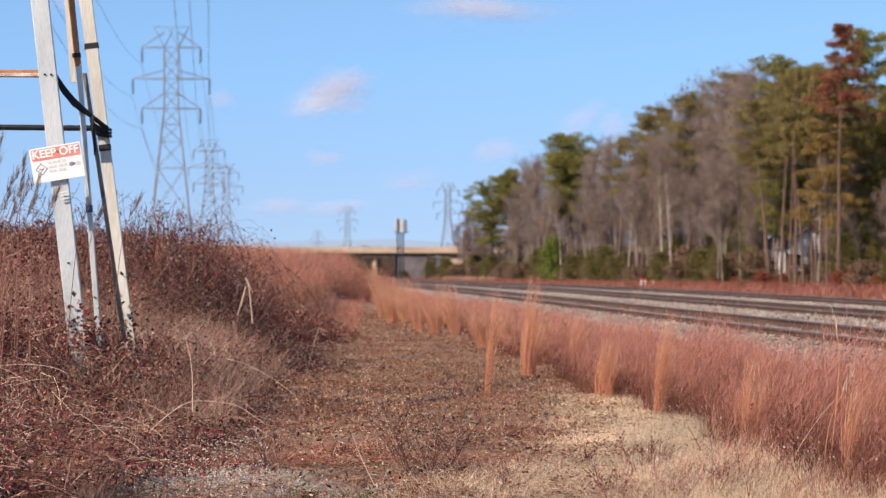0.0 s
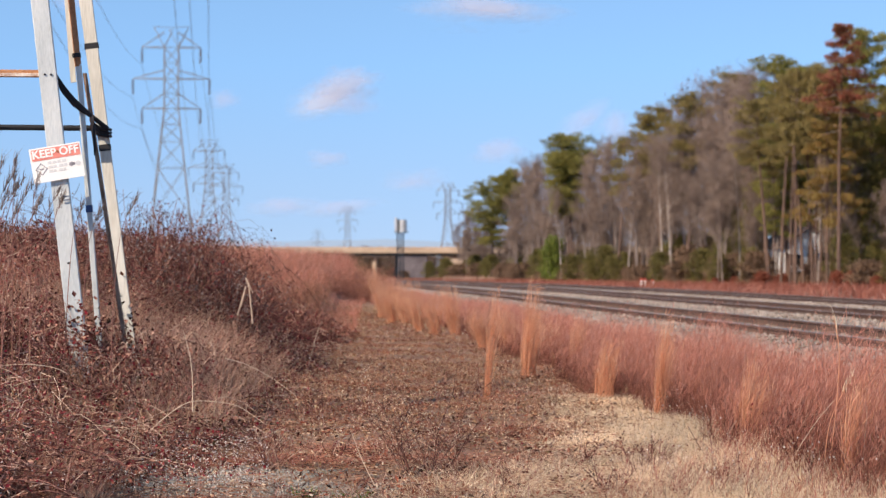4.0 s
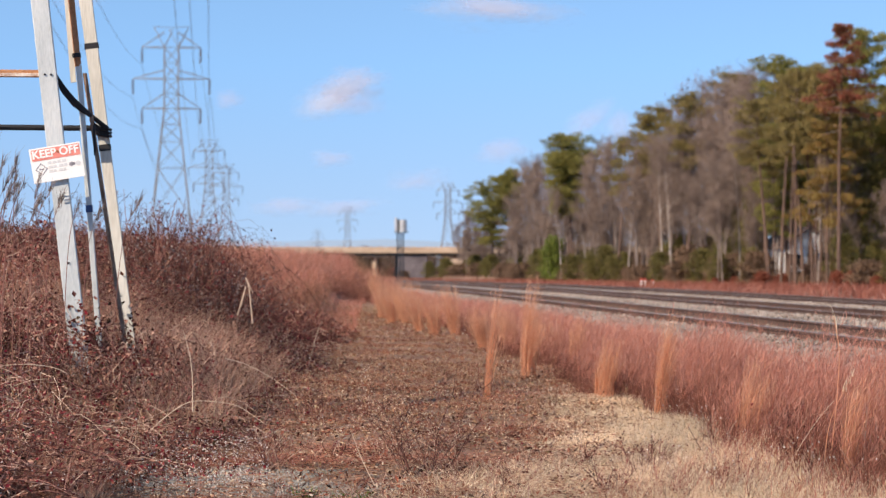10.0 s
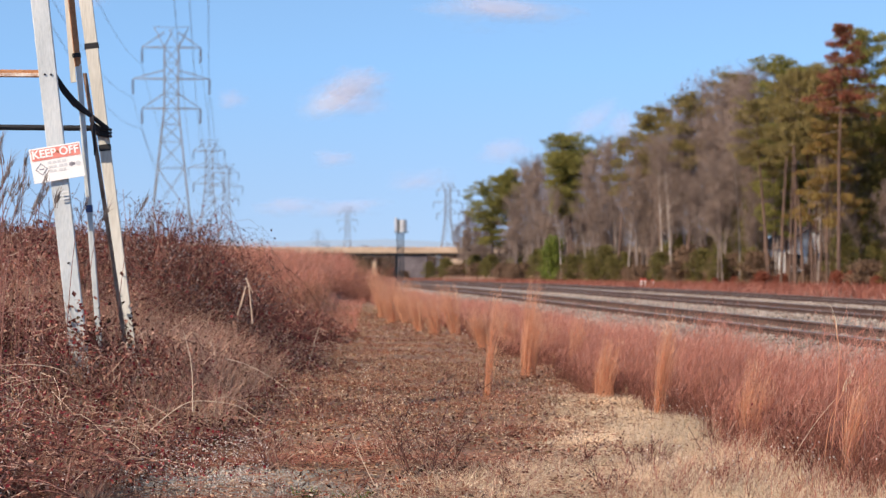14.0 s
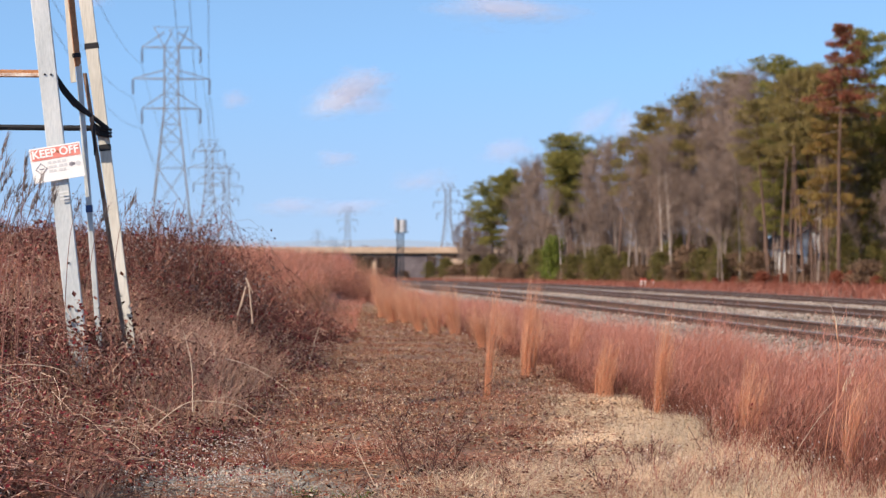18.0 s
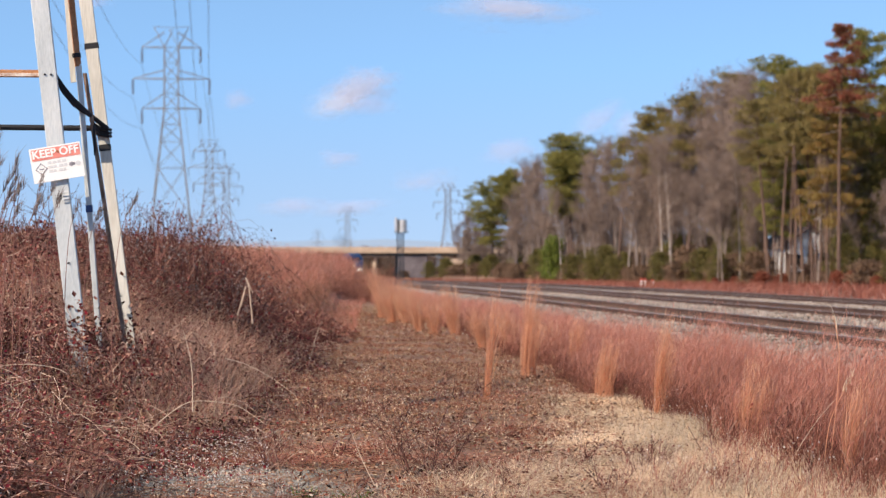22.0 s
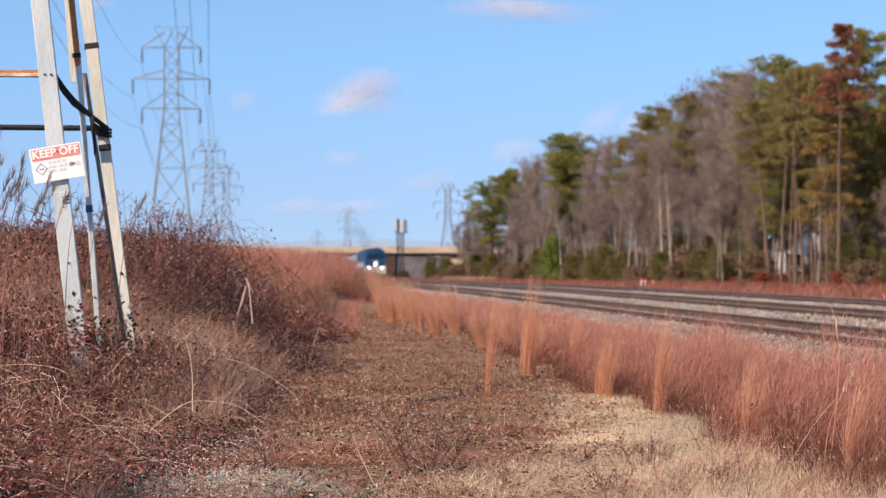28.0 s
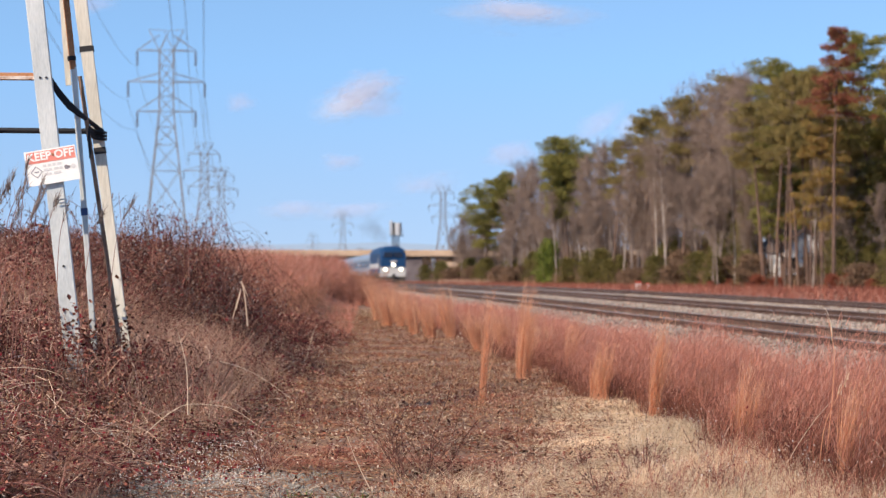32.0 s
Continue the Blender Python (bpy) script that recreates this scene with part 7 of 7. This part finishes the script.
# weeds standing against the sky on the bank
for i, (x, y, h, w) in enumerate(((-0.95, 25.5, 1.35, 0.3), (-0.75, 26, 1.4, 0.3), (-0.5, 26.5, 1.3, 0.3), (-1.25, 25, 1.45, 0.35), (-1.6, 24, 1.3, 0.3), (-1.9, 25, 1.35, 0.4), (-2.3, 24, 1.4, 0.4),
                                  (-2.7, 25, 1.4, 0.4), (-3.1, 26, 1.35, 0.5), (-0.2, 27, 1.15, 0.3), (-0.15, 29, 1.25, 0.2), (-1.05, 26.2, 1.5, 0.35), (-0.85, 25, 1.45, 0.3), (-0.62, 25.6, 1.4, 0.35),
                                  (-1.4, 25.8, 1.5, 0.35), (-1.75, 26, 1.5, 0.4), (-2.1, 26, 1.5, 0.4), (-2.5, 26.5, 1.5, 0.4), (-0.4, 26, 1.4, 0.3), (-2.9, 24, 1.45, 0.4), (-0.3, 25.6, 1.2, 0.3), (-0.55, 25.2, 1.35, 0.35), (-0.9, 26.6, 1.6, 0.4), (-1.2, 26.4, 1.55, 0.4), (-0.7, 27, 1.55, 0.4), (-1.5, 25.4, 1.55, 0.4))):
    o = shrub_twigs(x, y, h * (1.05 + 0.16 * math.sin(i * 2.3)), w * 1.2, 360 + i, "tall wiry weed against the sky", THICKET, 11, PLUME, "tall_weed", 420, 0.022, 1.9)
    ROCKERS.append((o, Vector((x, y, float(land(x, y)))), 1.0, 2.4 + 0.2 * math.sin(i), i * 1.7))


def stem(name, pts, r, label, mat=None, leaves=0, seed=0):
    o = thing(name, pose(*pts[0]), label, "stalk", "bleached dead stems")
    b = Vector(pts[0])
    fine = []
    P = [Vector(q) - b for q in pts]
    for i in range(len(P) - 1):
        p0, p1, p2, p3 = P[max(i - 1, 0)], P[i], P[i + 1], P[min(i + 2, len(P) - 1)]
        for k in range(5):
            t = k / 5
            fine.append(0.5 * ((2 * p1) + (p2 - p0) * t + (2 * p0 - 5 * p1 + 4 * p2 - p3) * t * t + (3 * p1 - p0 - 3 * p2 + p3) * t ** 3))
    fine.append(P[-1])
    n = len(fine)
    part("stem", Solid().pipe(fine, [r * (1 - 0.6 * i / n) for i in range(n)], 6), mat or PALESTEM, o)
    if leaves:
        rg = np.random.default_rng(seed)
        c = np.array([tuple(fine[int(q)]) for q in rg.integers(int(n * 0.78), n, leaves)]) + rg.normal(0, 0.008, (leaves, 3))
        v, f = strips(c, rg.uniform(0.02, 0.13, leaves), rg.uniform(0.003, 0.007, leaves), rg.normal(0, 0.018, (leaves, 2)) + (P[-1] - P[-2]).to_2d().normalized() * 0.03, 2, rng=rg)
        part("plume", mesh_np("plume", v, f, PLUME if mat is CANE else STRAW), None, o)
    return o


rg = np.random.default_rng(77)
for i in range(20):
    x, y = rg.uniform(-2.3, -0.7), rg.uniform(12.8, 17.5)
    z = float(land(x, y)) + rg.uniform(0.08, 0.3)
    a, L, up = rg.uniform(-0.6, 0.6) + (3.14 if i % 2 else 0), rg.uniform(0.2, 0.7), rg.uniform(-0.06, 0.12)
    stem("arching_stem", [(x + L * t * math.cos(a), y + L * t * math.sin(a), z + up * math.sin(t * 2.6) + rg.normal(0, 0.012)) for t in (0, 0.25, 0.5, 0.75, 1)], rg.uniform(0.0016, 0.0032), "thin pale dead briar among the brambles")
stem("arching_stem", [(-0.72, 14.0, 0.30), (-0.56, 14.0, 0.435), (-0.42, 14.0, 0.50), (-0.2, 14.0, 0.486), (-0.08, 14.0, 0.446), (0.09, 14.0, 0.327)], 0.0042, "pale dead briar arching over the brambles")
stem("arching_stem", [(-1.95, 14.0, 0.50), (-1.79, 14.0, 0.486), (-1.55, 14.0, 0.447), (-1.31, 14.0, 0.387), (-1.075, 14.0, 0.335), (-0.757, 14.0, 0.307)], 0.0048, "long pale dead briar lying over the brambles")
stem("arching_stem", [(-2.1, 15.0, 0.62), (-1.92, 15.0, 0.69), (-1.71, 15.0, 0.716), (-1.49, 15.0, 0.69), (-1.38, 15.0, 0.64)], 0.0045, "pale bent briar among the brambles")
stem("arching_stem", [(-2.0, 14.4, 0.42), (-1.84, 14.4, 0.53), (-1.62, 14.4, 0.62), (-1.46, 14.4, 0.64)], 0.004, "pale bent briar among the brambles")
stem("arching_stem", [(-1.72, 12.6, 0.22), (-1.45, 12.6, 0.20), (-1.2, 12.6, 0.09)], 0.004, "pale fallen briar at the path's side")
stem("arching_stem", [(-0.25, 17, 0.66), (-0.05, 17, 0.60), (0.18, 17, 0.47), (0.36, 17, 0.33)], 0.004, "pale fallen briar at the path's side")
stem("dead_stalk", [(-0.43, 14.1, 0.42), (-0.44, 14.1, 0.75), (-0.5, 14.1, 1.0)], 0.005, "straight pale dead stalk in the brambles")
stem("dead_stalk", [(-0.02, 24, 0.75), (-0.06, 24, 1.15), (-0.1, 24, 1.3), (-0.02, 24, 1.12)], 0.009, "broken pale reed bent over")
stem("dead_stalk", [(-0.2, 24.1, 0.85), (-0.1, 24, 1.2), (-0.16, 24, 0.95)], 0.008, "broken pale reed bent over")
stem("dead_stalk", [(0.86, 30, 0.1), (0.95, 30, 0.45), (1.03, 30, 0.62)], 0.007, "lone pale stalk beside the path")
stem("dead_stalk", [(0.78, 12.7, 0.02), (0.69, 12.7, 0.2), (0.62, 12.7, 0.38)], 0.004, "lone pale stalk beside the path")
stem("dead_stalk", [(3.95, 13.4, 0.05), (4.0, 13.4, 0.5), (4.02, 13.4, 0.85), (3.98, 13.4, 1.1)], 0.004, "tall thin stalk above the red grass", SEDGE_ORANGE, 14, 3)
stem("dead_stalk", [(3.72, 13.6, 0.05), (3.82, 13.6, 0.22), (3.95, 13.6, 0.4), (4.06, 13.6, 0.52)], 0.003, "slanting pale stalk before the red grass")
stem("dead_stalk", [(4.02, 12.9, 0.02), (4.04, 12.9, 0.25), (4.06, 12.9, 0.5)], 0.0045, "upright pale stalk before the red grass")
stem("dead_stalk", [(4.1, 12.8, 0.32), (4.17, 12.8, 0.25), (4.21, 12.8, 0.12), (4.22, 12.8, 0.02)], 0.004, "bent pale stalk before the red grass")
stem("dead_stalk", [(3.85, 13.2, 0.05), (3.9, 13.2, 0.4), (4.05, 13.2, 0.7)], 0.004, "tall thin stalk above the red grass", SEDGE_ORANGE, 14, 5)
for i, (x, y, top, lean) in enumerate(((-1.93, 15.2, 2.35, -0.05), (-1.99, 15.4, 2.28, -0.12), (-1.86, 15.6, 2.25, 0.02), (-2.06, 15.3, 2.4, 0.08), (-1.75, 15.8, 2.1, 0.05), (-1.68, 16.0, 1.98, 0.1),
                                       (-1.83, 16.2, 2.05, 0.14), (-1.56, 16.4, 1.95, 0.09), (-2.15, 16.6, 2.1, 0.15), (-1.22, 17.0, 2.0, 0.16), (-2.0, 16.0, 1.9, 0.1), (-2.02, 15.0, 2.2, 0.1), (-1.97, 15.1, 2.1, 0.14), (-1.9, 15.0, 2.05, 0.12), (-2.08, 15.6, 2.15, 0.16), (-2.1, 15.8, 2.0, 0.13), (-1.8, 15.4, 1.95, 0.12), (-1.45, 16.8, 1.9, 0.12))):
    z = float(land(x, y))
    o = stem("plumed_reed", [(x, y, z - 0.05), (x + lean * 0.2, y, z + (top - z) * 0.5), (x + lean * 0.6, y, z + (top - z) * 0.85), (x + lean * 1.4, y, top)], 0.0045,
             "tall dry grass stem with a drooping plume", CANE, 46, 40 + i)
    ROCKERS.append((o, Vector((x, y, z - 0.05)), 2.8, 1.9 + 0.15 * math.sin(i * 2), i * 1.1))
# orange tussocks on the crest beyond the bend
for i, (x, y, h) in enumerate(((4.12, 97, 2.1), (4.4, 96, 2.02), (4.63, 95, 1.95), (4.79, 90, 1.68))):
    sedge_clump(x, y, (h - float(land(x, y))) * 1.05, 180 + i, 0.6, 170, None if i == 3 else SEDGE)
# dull russet tussocks where the bank runs down beside the bend
for i, (x, y, h) in enumerate(((5.0, 89, 1.5), (5.11, 88, 1.42), (5.24, 86, 1.33), (5.36, 84, 1.22), (5.44, 82, 1.13), (5.52, 80, 1.02), (5.2, 81, 1.1), (4.9, 83, 1.2), (4.6, 85, 1.35), (5.3, 78, 0.85), (4.9, 79, 0.95))):
    sedge_clump(x, y, (h - float(land(x, y))) * 1.02, 190 + i, 0.6, 170, SEDGE if i % 4 == 1 else SEDGE_DIM)
# orange grass behind the posts
for i, (x, y, h) in enumerate(((-2.55, 20.5, 0.8), (-2.4, 21, 0.85), (-2.75, 21.5, 0.9), (-2.2, 20, 0.7), (-2.6, 19.5, 0.7), (-2.3, 22.5, 0.9), (-2.9, 22.5, 0.95), (-2.35, 19.2, 0.5), (-2.1, 19.4, 0.5), (-1.85, 19.8, 0.5), (-2.45, 18.6, 0.5), (-1.6, 20.2, 0.5), (-2.2, 18.4, 0.4), (-1.75, 20.8, 0.6))):
    sedge_clump(x, y, h, 140 + i, 0.3, 150, SEDGE if i % 3 else SEDGE_DIM)
# vine leaves climbing the posts; the dark flakes also paint leaf shadows
for i, (x, y, z, n) in enumerate(((-1.55, 17.78, 0.95, 60), (-1.40, 18.12, 0.95, 26), (-1.18, 18.5, 1.05, 20))):
    n = n * 2
    c = np.array([x, y, z - 0.10]) + rng.normal(0, 1, (n, 3)) * np.array([0.075, 0.04, 0.14])
    o = tagged(new("vine", mesh_np("vine", *flakes(c, rng.uniform(0.02, 0.05, n), rng, 0.0, 1.3), BRAMBLE)), "dark red vine leaves and painted leaf shadow on a post", "vine")
# fallen red leaves and a little green
c = scatter(380, -0.85, 0.1, 13.6, 15.2)
c[:, 2] += 0.03
stuff("fallen_red_leaves", flakes(c, rng.uniform(0.012, 0.026, len(c)), rng, 0.6), plant("crimson_leaf", [(0.14, 0.012, 0.022), (0.24, 0.03, 0.04)], 0.3), "crimson fallen leaves on the gravel", "leaves")
for i, (x, y) in enumerate(((0.32, 12.35), (0.62, 12.3), (4.27, 13.3))):
    p = np.stack([x + rng.normal(0, 0.05, 60), y + rng.normal(0, 0.05, 60), np.full(60, float(land(x, y)))], 1)
    tagged(new("green_tuft", mesh_np("green_tuft", *stand(p, 0.04, 0.10 if i < 2 else 0.3, 0.008, 0.5), GREENBIT)), "small tuft of green grass", "grass", "green tufts")


# ---------- what moves ----------
def rail_pose(y, x=16.9, back=0.0):
    z0, z1 = -float(dip(np.array(y))), -float(dip(np.array(y + 20.0)))
    return pose(x, y, RAIL_TOP + z0, math.degrees(math.atan2(z1 - z0, 20.0)), 0, 0)


def motions():
    run = ((0, 580), (4, 533), (8, 486), (12, 440), (16, 397), (20, 357), (23.5, 322.5), (25.4, 303), (27.6, 281.5), (29.4, 263.5), (31.0, 245.5), (32, 233.5))
    for ob, offset, length in TRAIN:
        walk(ob, [(t, rail_pose(y + offset)) for t, y in run])
    for ob, behind, up in PUFFS:
        walk(ob, [(t, pose(16.9 - 0.06 * behind, y + behind, RAIL_TOP + up - float(dip(np.array(y + behind))))) for t, y in run])
    for ob, p, speed, tilt in MOVERS:
        walk(ob, [(0, pose(p.x, p.y, p.z, 0, tilt, 0)), (16, pose(p.x + 16 * speed, p.y, p.z, 0, tilt, 0)), (32, pose(p.x + 32 * speed, p.y, p.z, 0, tilt, 0))])
    for ob, p, degrees, period, phase in ROCKERS:
        rows = []
        for k in range(65):
            t = k * 0.5
            gust = 0.55 + 0.45 * math.sin(t * 0.41 + p.x * 0.3 + p.y * 0.12)
            sway = degrees * gust * (0.35 + math.sin(6.2832 * t / period + phase) * 0.65 + 0.3 * math.sin(6.2832 * t / (period * 0.43) + 2 * phase))
            rows.append((t, pose(p.x, p.y, p.z, 0.25 * sway, sway, 0)))
        walk(ob, rows)


motions()
